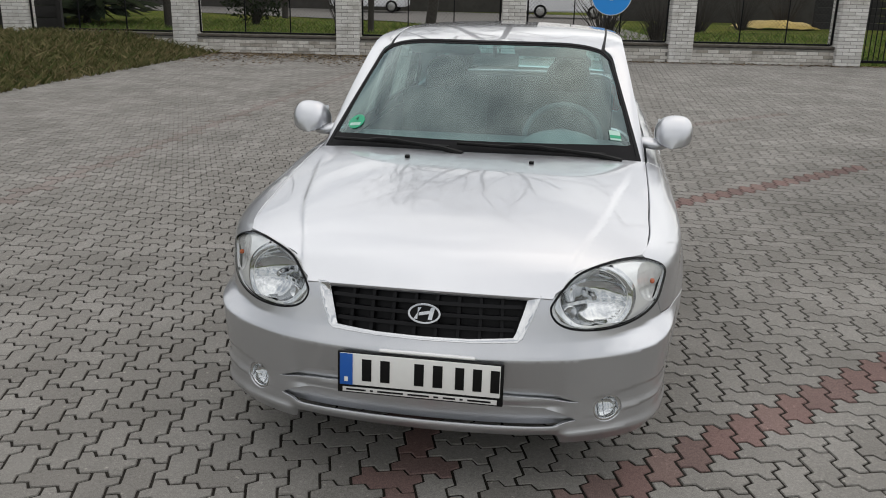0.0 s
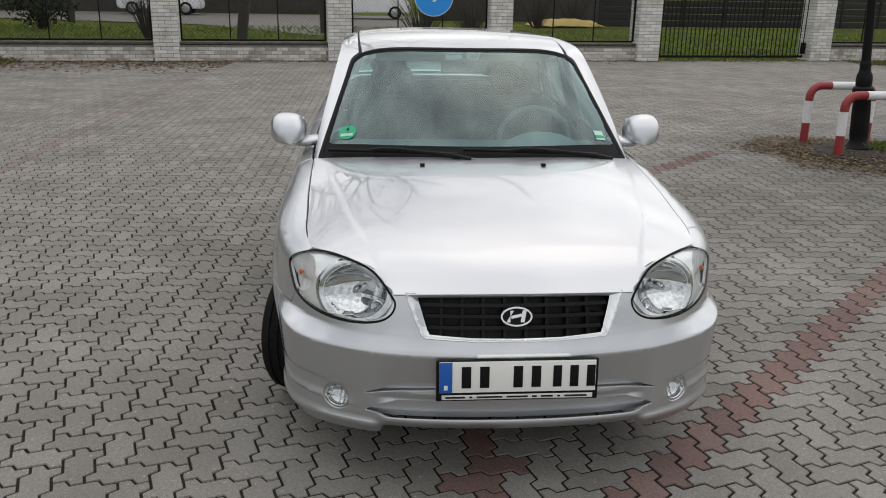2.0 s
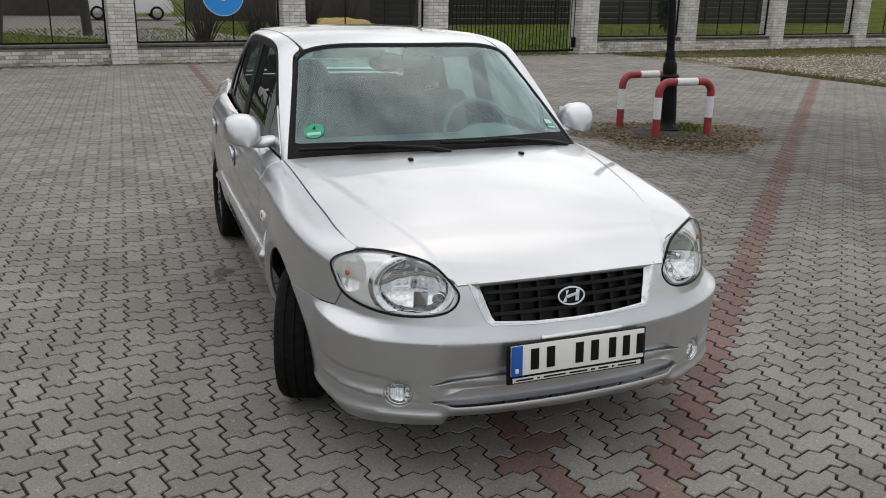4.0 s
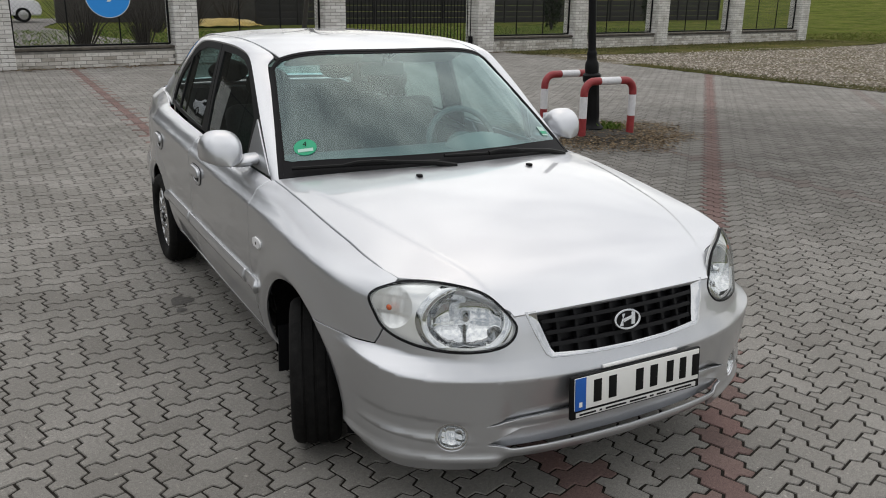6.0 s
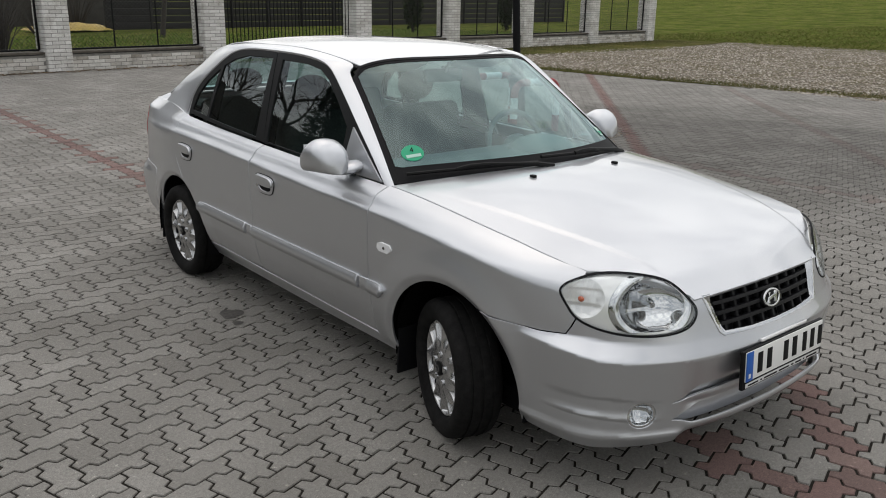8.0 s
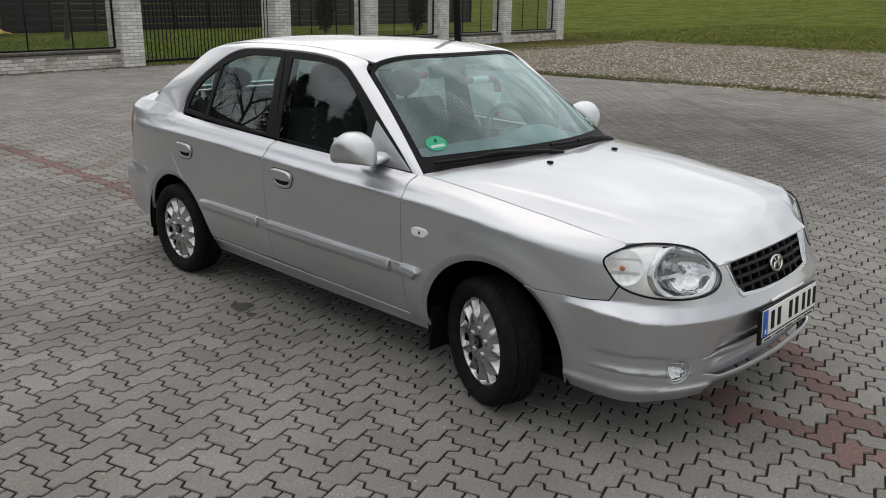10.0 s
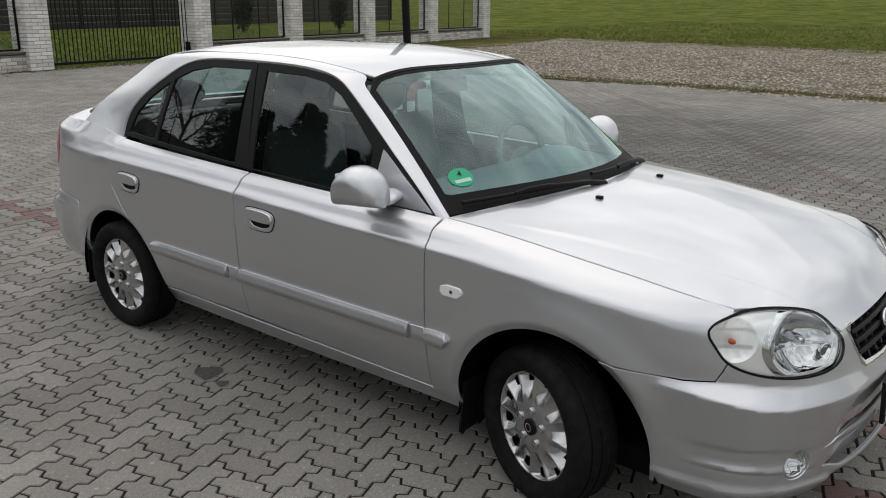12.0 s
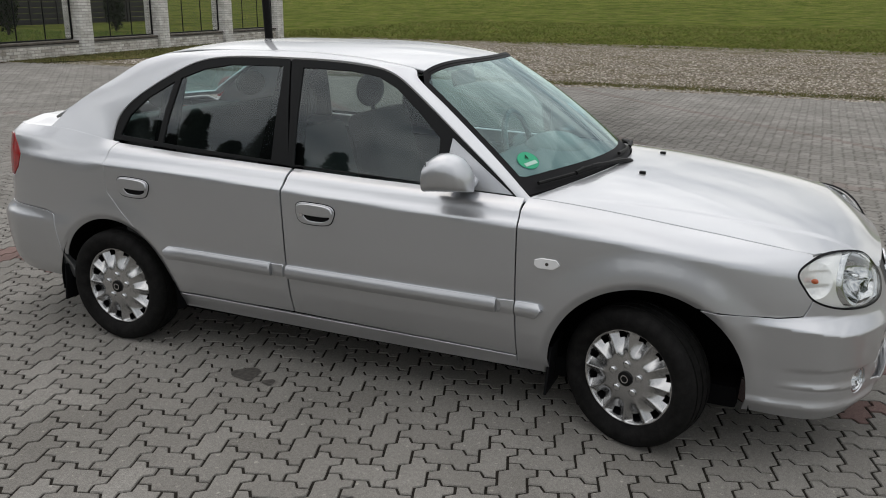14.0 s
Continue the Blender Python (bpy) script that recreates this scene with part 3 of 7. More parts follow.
def empty(name, label, category, m=None, group="", kind=""):
    ob = new(name)
    ob.empty_display_size = 0.1
    if m is not None:
        ob.matrix_world = m
    return tagged(ob, label, category, group, kind)


def walk_line(pts, step):
    """A closed outline cut into short pieces."""
    pts = np.asarray(pts, float)
    out = []
    for a, b in zip(pts, np.roll(pts, -1, 0)):
        n = max(1, int(np.ceil(np.linalg.norm(b - a) / step)))
        out += [a + (b - a) * k / n for k in range(n)]
    return np.array(out)


def inside(poly, q):
    x, y = q[:, 0], q[:, 1]
    r = np.zeros(len(q), bool)
    for (ax, ay), (bx, by) in zip(poly, np.roll(poly, -1, 0)):
        c = (ay > y) != (by > y)
        r ^= c & (x < (bx - ax) * (y - ay) / (by - ay + 1e-30) + ax)
    return r


def inset(poly, g):
    """Moves an outline inwards by g (outwards where g is negative)."""
    p = np.asarray(poly, float)
    area = np.sum(p[:, 0] * np.roll(p[:, 1], -1) - np.roll(p[:, 0], -1) * p[:, 1])
    d1 = p - np.roll(p, 1, 0)
    d2 = np.roll(p, -1, 0) - p
    d1 /= np.linalg.norm(d1, axis=1)[:, None] + 1e-12
    d2 /= np.linalg.norm(d2, axis=1)[:, None] + 1e-12
    n1, n2 = np.stack([-d1[:, 1], d1[:, 0]], 1), np.stack([-d2[:, 1], d2[:, 0]], 1)
    n = n1 + n2
    ln = np.maximum(np.linalg.norm(n, axis=1), 0.6)
    n = n / ln[:, None] * np.minimum(1.5, 2 / ln)[:, None]
    return p + n * g * np.sign(area)


def blob(pts, n=48):
    """A smooth closed curve through a few points."""
    p = np.asarray(pts, float)
    k = len(p)
    e = np.concatenate([p[-3:], p, p[:3]])
    t = np.arange(-3, k + 3)
    return spline(t, e)(np.linspace(0, k, n, endpoint=False))


def panel(name, outline, lift, mat, parent, label="", holes=(), gap=0.0025, step=0.03, thick=0.012, off=0.0, flip=False, scale=(1, 1), edge=0.004, bend=None, guides=()):
    """A sheet-metal or glass panel: an outline in the surface's own coordinates, with holes, lifted on to the surface, with turned-in edges."""
    sc = np.array(scale, float)
    w0 = np.asarray(outline, float).mean(0)[None]
    c0 = [lift(w0[:, 0] + a * 0.012 / sc[0], w0[:, 1] + b * 0.006 / sc[1])[0] for a, b in ((0.3, 0), (1.3, 0), (0.3, 1))]
    hub = np.array([0, np.clip(c0[0][1], -0.3, 2.7), 0.55])
    flip = bool(np.dot(np.cross(c0[1] - c0[0], c0[2] - c0[0]), c0[0] - hub) < 0)
    rings = [inset(walk_line(np.asarray(outline) * sc, step), gap)]
    rings += [inset(walk_line(np.asarray(h) * sc, step * 0.6), -gap) for h in holes]
    lo, hi = rings[0].min(0), rings[0].max(0)
    gx, gy = np.meshgrid(np.arange(lo[0] + step / 2, hi[0], step), np.arange(lo[1] + step / 2, hi[1], step))
    q = np.stack([gx.ravel(), gy.ravel()], 1)
    keep = inside(rings[0], q)
    for h in rings[1:]:
        keep &= ~inside(h, q)
    allr = np.concatenate(rings)
    q = q[keep]
    if len(q):
        near = np.array([np.min(np.sum((allr - v) ** 2, 1)) for v in q])
        q = q[near > (0.45 * step) ** 2]
    lines = []
    for gl in guides:
        gl = walk_line(np.asarray(gl, float) * sc, step * 0.8)
        gl = gl[:int(np.argmax(np.sum((gl - np.asarray(guides[len(lines)][-1]) * sc) ** 2, 1) < 1e-12)) + 1]
        fit_in = inside(rings[0], gl)
        for h in rings[1:]:
            fit_in &= ~inside(h, gl)
        fit_in &= np.array([np.min(np.sum((allr - v) ** 2, 1)) for v in gl]) > (0.3 * step) ** 2
        lines.append((gl, fit_in))
        if len(q):
            q = q[np.array([np.min(np.sum((gl - v) ** 2, 1)) for v in q]) > (0.5 * step) ** 2]
    pts = np.concatenate([allr, q])
    edges, base = [], 0
    for gl, fit_in in lines:
        at = len(pts) + np.cumsum(fit_in) - 1
        edges += [(int(at[k]), int(at[k + 1])) for k in range(len(gl) - 1) if fit_in[k] and fit_in[k + 1]]
        pts = np.concatenate([pts, gl[fit_in]])
    for r in rings:
        edges += [(base + i, base + (i + 1) % len(r)) for i in range(len(r))]
        base += len(r)
    vs, _, fs, _, _, _ = delaunay_2d_cdt([Vector(p) for p in pts], edges, [], 0, 1e-6)
    vs = np.array([tuple(v) for v in vs])
    cen = np.array([vs[list(f)].mean(0) for f in fs])
    ok = inside(rings[0], cen)
    for h in rings[1:]:
        ok &= ~inside(h, cen)
    fs = [tuple(f) for f, k in zip(fs, ok) if k]

    def up(w):
        w = w / sc
        e = 0.005 / sc
        p = lift(w[:, 0], w[:, 1])
        du = lift(w[:, 0] + e[0], w[:, 1]) - lift(w[:, 0] - e[0], w[:, 1])
        dv = lift(w[:, 0], w[:, 1] + e[1]) - lift(w[:, 0], w[:, 1] - e[1])
        n = np.cross(du, dv)
        n /= np.linalg.norm(n, axis=1)[:, None] + 1e-12
        n = -n if flip else n
        return p, (bend(p, n) if bend else n)
    P, N = up(vs)
    P = P + N * off
    V, NN, F = [*P], [*N], []
    tri = np.array([f[:3] for f in fs])
    c = np.cross(P[tri[:, 1]] - P[tri[:, 0]], P[tri[:, 2]] - P[tri[:, 0]])
    turn = np.sum(c * N[tri[:, 0]]) < 0
    F += [f[::-1] if turn else f for f in fs]
    # turned-in edge
    for k, r in enumerate(rings):
        p, n = up(r)
        p = p + n * off
        tan = np.roll(p, -1, 0) - np.roll(p, 1, 0)
        out = np.cross(tan, n)
        out /= np.linalg.norm(out, axis=1)[:, None] + 1e-12
        area = np.sum(r[:, 0] * np.roll(r[:, 1], -1) - np.roll(r[:, 0], -1) * r[:, 1])
        sgn = (1 if area > 0 else -1) * (-1 if flip else 1) * (1 if k == 0 else -1)
        out = out * sgn
        b = len(V)
        m = len(r)
        mid = p + out * edge * 0.3 - n * edge * 0.5
        low = p + out * edge * 0.3 - n * thick
        V += [*p, *mid, *low]
        NN += [*n, *((out + 0.5 * n) / 1.118), *out]
        for i in range(m):
            j = (i + 1) % m
            for a0 in (0, m):
                quad = (b + a0 + i, b + a0 + j, b + a0 + m + j, b + a0 + m + i)
                c = np.cross(V[quad[1]] - V[quad[0]], V[quad[2]] - V[quad[0]])
                F.append(quad[::-1] if np.dot(c, out[i]) < 0 else quad)
    return mesh_object(name, V, F, mat, parent, label, True, NN)


def lathe(profile, n=48, axis="x"):
    """A bmesh turned round an axis from (radius, along) points."""
    bm = bmesh.new()
    rows = []
    for r, a in profile:
        row = []
        for k in range(n):
            t = 2 * math.pi * k / n
            c, s = r * math.cos(t), r * math.sin(t)
            row.append(bm.verts.new((a, c, s) if axis == "x" else (c, s, a) if axis == "z" else (c, a, s)))
        rows.append(row)
    for r0, r1 in zip(rows, rows[1:]):
        for k in range(n):
            bm.faces.new((r0[k], r0[(k + 1) % n], r1[(k + 1) % n], r1[k]))
    return bm


def cap(bm):
    """Closes open rims."""
    bmesh.ops.holes_fill(bm, edges=[e for e in bm.edges if e.is_boundary], sides=0)
    return bm


def box(size, m=None, bevel=0.0, seg=2, bm=None):
    bm2 = bmesh.new()
    bmesh.ops.create_cube(bm2, size=1, matrix=Matrix.Diagonal((*size, 1)))
    if bevel:
        bmesh.ops.bevel(bm2, geom=bm2.edges[:], offset=bevel, segments=seg, profile=0.6, affect="EDGES")
    if m is not None:
        bmesh.ops.transform(bm2, matrix=m, verts=bm2.verts)
    if bm is None:
        return bm2
    tmp = bpy.data.meshes.new("tmp")
    bm2.to_mesh(tmp)
    bm2.free()
    bm.from_mesh(tmp)
    bpy.data.meshes.remove(tmp)
    return bm


def tube(path, radius, n=10, bm=None, closed=False, taper=None):
    """A round bar along a path of points."""
    bm = bm or bmesh.new()
    path = [Vector(p) for p in path]
    rows, up = [], Vector((0, 0, 1))
    for i, p in enumerate(path):
        a = path[(i - 1) % len(path)] if closed or i else p
        b = path[(i + 1) % len(path)] if closed or i < len(path) - 1 else p
        t = (b - a).normalized()
        u = t.cross(up if abs(t.z) < 0.95 else Vector((1, 0, 0))).normalized()
        if rows and u.dot(last) < 0:
            u = -u
        last = u
        w = t.cross(u)
        r = radius if taper is None else radius * taper[i]
        rows.append([bm.verts.new(p + (u * math.cos(2 * math.pi * k / n) + w * math.sin(2 * math.pi * k / n)) * r) for k in range(n)])
    for r0, r1 in zip(rows, rows[1:] + ([rows[0]] if closed else [])):
        for k in range(n):
            bm.faces.new((r0[k], r0[(k + 1) % n], r1[(k + 1) % n], r1[k]))
    if not closed:
        bm.faces.new(rows[0])
        bm.faces.new(rows[-1])
    return bm


def ellipsoid(c, r, m=None, seg=20):
    bm = bmesh.new()
    bmesh.ops.create_uvsphere(bm, u_segments=seg, v_segments=seg // 2 + 2, radius=1)
    bmesh.ops.transform(bm, matrix=Matrix.Translation(c) @ (m or Matrix()) @ Matrix.Diagonal((*r, 1)), verts=bm.verts)
    return bm


# ---------------------------------------------------------------- the car
CAR = empty("car", "silver metallic compact saloon parked on the paved yard, front wheels turned", "car", pose(0.008, 0, 0))
FRONT_ARCH, REAR_ARCH = (-0.035, 0.272, 0.367), (2.487, 0.262, 0.348)


def arch(c, a0, a1, n=26):
    """Points of a wheel arch in the flank's coordinates."""
    out = []
    for k in range(n + 1):
        a = radians(a0 + (a1 - a0) * k / n)
        out.append((float(s_at_y(c[0] + c[2] * math.cos(a))), c[1] + c[2] * math.sin(a)))
    return out


def on_side(pts):
    """Side-view (y, z) points in the flank's coordinates."""
    return [(float(s_at_y(y)), z) for y, z in pts]


LAMP = blob([(0.438, 0.700), (0.485, 0.742), (0.555, 0.776), (0.68, 0.795), (0.81, 0.795), (0.886, 0.778), (0.924, 0.761), (0.940, 0.742), (0.933, 0.718), (0.908, 0.684),
             (0.872, 0.648), (0.79, 0.618), (0.68, 0.602), (0.57, 0.600), (0.475, 0.612), (0.428, 0.640), (0.418, 0.672)], 72)


def lamp_edge(i0, i1):
    """Points of the headlamp's rim from the one nearest to i0 to that nearest to i1, whichever way is given by the order of LAMP."""
    a = int(np.argmin(np.sum((LAMP - np.array(i0)) ** 2, 1)))
    b = int(np.argmin(np.sum((LAMP - np.array(i1)) ** 2, 1)))
    out = [tuple(LAMP[a])]
    while a != b:
        a = (a + 1) % len(LAMP)
        out.append(tuple(LAMP[a]))
    return out


def mirror_pts(pts):
    return [(-u, v) for u, v in pts]


# --- front bumper with the nose round the grille
_end = [p for p in arch(FRONT_ARCH, 196, 110, 60) if 0.215 < p[1] < 0.592]
half = [(0.0, 0.246), (0.25, 0.245), (0.452, 0.241), (0.472, 0.205), (0.60, 0.199), (0.80, 0.200), (0.95, 0.211), (1.05, 0.219)] + _end
half += [(1.13, 0.590), (1.0, 0.587), (0.905, 0.592), (0.888, 0.618), (0.876, 0.643)]
half += lamp_edge((0.868, 0.645), (0.438, 0.695)) + [(0.432, 0.712), (0.384, 0.708), (0.350, 0.640), (0.318, 0.580), (0.30, 0.571), (0.15, 0.565), (0.0, 0.563)]
bumper_outline = half + mirror_pts(half[::-1])[1:-1]
FOG_S, FOG_Z = 0.628, 0.327
FOG = [(FOG_S + 0.052 * math.cos(2 * math.pi * k / 28), FOG_Z + 0.047 * math.sin(2 * math.pi * k / 28)) for k in range(28)]
slot_low = [(0.0, 0.290), (0.25, 0.289), (0.43, 0.286), (0.515, 0.297), (0.470, 0.322), (0.40, 0.343), (0.2, 0.348), (0.0, 0.349)]
slot_low = slot_low + mirror_pts(slot_low[::-1])[1:-1]
slot_up = [(0.0, 0.390), (0.25, 0.388), (0.40, 0.379), (0.520, 0.362), (0.470, 0.378), (0.40, 0.412), (0.2, 0.420), (0.0, 0.422)]
slot_up = slot_up + mirror_pts(slot_up[::-1])[1:-1]


def along(f, s0, s1, n=60):
    """A line on the bumper at the height f(s), on both sides."""
    return [[(sg * float(s), float(f(s))) for s in np.linspace(s0, s1, n)] for sg in (-1, 1)]


lines = along(ledge_z, 0.003, 1.08) + along(lambda s: ledge_z(s) + 0.003, 0.003, 1.08) + along(lip_z, 0.475, 1.02) + along(lip_top, 0.475, 1.02) + [e for f, d in ((press_up, 0.0014), (press_up, -0.002), (strip_top, 0.0), (strip_low, 0.001), (strip_low, -0.0016), (strip_low, -0.006)) for e in along(lambda s: f(s) + d, 0.69, 0.99)] + along(lambda s: 0.281, 0.003, 0.45)
bumper = panel("front_bumper", bumper_outline, wing, M_PAINT, CAR, holes=[FOG, mirror_pts(FOG[::-1]), slot_low, slot_up], step=0.010, thick=0.012, gap=0.0015, guides=lines)


def upright(u, v):
    """The bumper's face carried straight down."""
    p = wing(u, 0.44 + 0 * u)
    p[..., 2] = v
    return p


panel("lower_air_slot", slot_low, upright, M_PAINT, bumper, off=-0.028, gap=-0.010, thick=0.004)
panel("upper_air_slot", slot_up, upright, M_PAINT, bumper, off=-0.026, gap=-0.008, thick=0.004)


def ridge(zt, zb, h):
    """The flank with a moulding on it between the heights zt and zb: a bright upper slope, a crest and a lower slope turned in."""
    def at(u, v):
        s = np.abs(u)
        i = np.clip((s / S_END * (NS - 1)).astype(int), 0, NS - 1)
        n = -NORMAL_IN[i]
        n = np.stack([n[..., 0] * np.where(u < 0, -1, 1), n[..., 1], 0 * u], -1)
        f = np.clip((zt - v) / (zt - zb), 0, 1)
        return wing(u, v) + n * (h * np.interp(f, [0, 0.12, 0.52, 0.62, 1.0], [0.1, 0.35, 1.0, 0.96, 0.25]))[..., None]
    return at


# --- bonnet
edge_pts = [wing(np.array([u]), np.array([v]))[0] for u, v in lamp_edge((0.438, 0.700), (0.86, 0.79))]
front = [(x, y + 0.006) for x, y, z in edge_pts]
nose = [(float(x), float(-0.822 + 0.16 * x * x)) for x in np.linspace(0, 0.405, 9)]
back = [(float(seam_x(y)), float(y)) for y in np.linspace(-0.50, 0.455, 20)]
cowl = [(float(x), float(0.455 - 0.215 * (1 - (x / 0.745) ** 2))) for x in np.linspace(0.72, 0, 16)]
half = nose + front + back + cowl
bonnet_outline = half + [(-x, y) for x, y in half[::-1]][1:-1]
fold = [[(sg * (float(crease_x(y)) + d), float(y)) for y in np.linspace(-0.74, 0.30, 60)] for sg in (-1, 1) for d in (-0.007, 0.0, 0.007)]
hood = panel("bonnet", bonnet_outline, bonnet, M_PAINT, CAR, step=0.012, gap=0.0045, thick=0.02, guides=fold)

for sg, who in ((-1, "r"), (1, "l")):
    def both(pts):
        return [(sg * u, v) for u, v in pts]
    fl = sg < 0

    # front wing
    top = [(float(s), float(top_z(s))) for s in np.linspace(0.862, s_at_y(0.455), 34)]
    rear = on_side([(0.462, 0.87), (0.461, 0.71), (0.458, 0.46), (0.456, 0.275), (0.456, 0.215)])
    low = on_side([(0.34, 0.215), (0.327, 0.25)])
    ar = [p for p in arch(FRONT_ARCH, -3, 120, 50) if p[1] > 0.255 and not (p[0] < s_at_y(0) and p[1] < 0.597)]
    fr = [(1.13, 0.592), (1.0, 0.589), (0.908, 0.594), (0.892, 0.620), (0.880, 0.646)]
    lam = lamp_edge((0.87, 0.79), (0.874, 0.648))[::-1]
    wing_out = top + rear + low + ar + fr + lam
    crest = [both(arch((FRONT_ARCH[0], FRONT_ARCH[1], FRONT_ARCH[2] + d), 2, 118, 60)) for d in (0.009, 0.018, 0.027, 0.036)]
    panel("front_wing", both(wing_out), wing, M_PAINT, CAR, gap=0.0015, step=0.015, guides=crest)

    # doors below the windows
    def belt(y0, y1, n=16):
        return [(float(s_at_y(y)), float(top_z(s_at_y(y)))) for y in np.linspace(y0, y1, n)]
    B = [(1.492, 0.93), (1.507, 0.84), (1.497, 0.65), (1.483, 0.30)]
    f_out = belt(0.466, 1.488) + on_side(B[1:]) + on_side([(1.0, 0.292), (0.458, 0.284)]) + on_side([(0.461, 0.46), (0.464, 0.71), (0.465, 0.87)])
    fdoor = panel("front_door", both(f_out), wing, M_PAINT, CAR, step=0.015, gap=0.0033)
    R = [(2.478, 0.962), (2.492, 0.876), (2.478, 0.743), (2.39, 0.658), (2.268, 0.549), (2.182, 0.423), (2.13, 0.298)]
    r_out = belt(1.496, 2.474) + on_side(R[1:]) + on_side([(1.8, 0.296), (1.487, 0.30)]) + on_side([(1.501, 0.65), (1.511, 0.84)])
    rdoor = panel("rear_door", both(r_out), wing, M_PAINT, CAR, step=0.015, gap=0.0033)
    sill = on_side([(0.335, 0.215), (1.2, 0.213), (2.155, 0.212), (2.14, 0.29), (1.8, 0.29), (1.0, 0.286), (0.46, 0.278), (0.458, 0.24)])
    panel("sill", both(sill), wing, M_PAINT, CAR, step=0.03)

    # rear quarter, bumper and lamp
    L = float(s_at_y(3.12))

    def meld(p, n, k=sg):
        """One sweep of light where the rear pillar runs down into the quarter."""
        d = np.abs(p[:, 2] - top_z(s_at_y(p[:, 1])))
        w = smooth(1 - d / 0.20) * smooth((p[:, 1] - 2.48) / 0.16) * smooth((3.10 - p[:, 1]) / 0.26)
        m = n * (1 - w)[:, None] + np.array([0.86 * k, 0.13, 0.49]) * w[:, None]
        return m / np.linalg.norm(m, axis=1)[:, None]
    q_out = belt(2.478, 3.20, 24) + [(L + 0.11, 0.994), (L + 0.115, 0.95), (L + 0.05, 0.905), (L, 0.858), (L + 0.035, 0.790), (L + 0.11, 0.735), (L + 0.40, 0.735), (L + 0.40, 0.604), (L - 0.05, 0.606)] + on_side([(2.93, 0.604), (2.87, 0.592), (2.824, 0.40)])
    q_out += [p for p in arch(REAR_ARCH, 20, 178, 50)] + on_side([(2.14, 0.30)]) + on_side(R[::-1][:-1])
    crest = [both(arch((REAR_ARCH[0], REAR_ARCH[1], REAR_ARCH[2] + d), 24, 172, 60)) for d in (0.009, 0.018, 0.027, 0.036)]
    panel("rear_quarter", both(q_out), wing, M_PAINT, CAR, step=0.015, gap=0.0005, bend=meld, guides=crest)
    t_out = [(L + 0.117, 0.946), (L + 0.053, 0.902), (L + 0.003, 0.858), (L + 0.038, 0.793), (L + 0.112, 0.739), (L + 0.40, 0.739), (L + 0.40, 0.946)]
    panel("tail_lamp", both(t_out), wing, M_TAILRED, CAR, "red glossy tail lamp", step=0.03, off=0.002)

    # rubbing strips, each door's with a lower end piece
    ZT, ZB = 0.526, 0.470
    for y0, y1, par, lead, end in ((0.535, 1.488, fdoor, 0, 0), (1.572, 2.15, rdoor, 0, 0.022), (0.350, 0.455, CAR, 0.016, 0)):
        outl = on_side([(y0 + lead, ZT), (y1 - end, ZT), (y1, ZT - 0.018), (y1 - end * 0.5, ZB), (y0 + lead * 1.6, ZB), (y0, ZT - 0.020)])
        mids = [both(on_side([(y, ZT - (ZT - ZB) * f) for y in np.linspace(y0 + 0.01, y1 - 0.01, 40)])) for f in (0.12, 0.52, 0.62)]
        panel("rubbing_strip", both(outl), ridge(ZT, ZB, 0.016), M_PAINT, par, off=0.009, thick=0.022, gap=0.001, edge=0.006, step=0.012, guides=mids)
    for y0, y1, par in ((0.463, 0.530, fdoor), (1.508, 1.567, rdoor)):
        outl = on_side([(y0, ZT - 0.001), (y1, ZT - 0.003), (y1 - 0.012, ZT - 0.012), (y1 - 0.018, ZT - 0.028), (y1 - 0.008, ZB + 0.006), (y1 + 0.002, ZB), (y0, ZB)])
        panel("strip_end", both(outl), ridge(ZT, ZB, 0.008), M_PAINT, par, off=0.007, thick=0.02, gap=0.001, edge=0.006, step=0.012)

    # pillars and roof rail
    tt = np.linspace(0, 1, 120)
    fr_out = [(t, 0.0) for t in tt] + [(t, 1.0) for t in tt[::-1]]
    ls = lambda t, b, k=sg: side_frame(t, b) * np.array([k, 1, 1])
    frame_part = panel("side_frame", fr_out, ls, M_PAINT, CAR, flip=sg > 0, scale=(3.0, 0.14), step=0.022, gap=0.0, thick=0.02, bend=meld)

    # window surrounds and panes
    lp = lambda y, z, k=sg: pane(y, z) * np.array([k, 1, 1])
    dd = [tuple(p) for p in dlo_at(np.linspace(0, 1, 90))]
    beltline = [(float(y), float(top_z(s_at_y(y)) + 0.004)) for y in np.linspace(2.53, 0.51, 30)]
    f_glass = [(0.838, 0.925), (0.845, 1.10), (0.95, 1.194), (1.06, 1.28), (1.15, 1.322), (1.28, 1.339), (1.508, 1.343), (1.508, 1.15), (1.500, 0.946), (1.2, 0.938)]
    r_glass = [(1.616, 0.955), (1.614, 1.15), (1.606, 1.345), (1.88, 1.340), (2.03, 1.315), (2.155, 1.27), (2.20, 1.10), (2.222, 0.98)]
    q_glass = [(2.252, 0.984), (2.232, 1.10), (2.190, 1.254), (2.34, 1.172), (2.44, 1.09), (2.49, 0.995)]
    out_f = [p for p in dd if p[0] < 1.567] + [(1.571, 1.374), (1.545, 1.15), (1.53, 0.96), (1.51, 0.934)] + [p for p in beltline if p[0] < 1.50]
    out_r = [(1.50, 0.936), (1.528, 0.96), (1.555, 1.15), (1.578, 1.374)] + [p for p in dd if p[0] > 1.58] + [p for p in beltline if p[0] > 1.505]
    sail = [(0.520, 0.909), (0.64, 0.995), (0.79, 1.104), (0.800, 1.02), (0.805, 0.919)]
    panel("window_frame", out_f, lp, M_TRIM, fdoor, "black window frame", holes=[f_glass[::-1], sail[::-1]], flip=sg < 0, step=0.03, gap=0.001, off=-0.006)
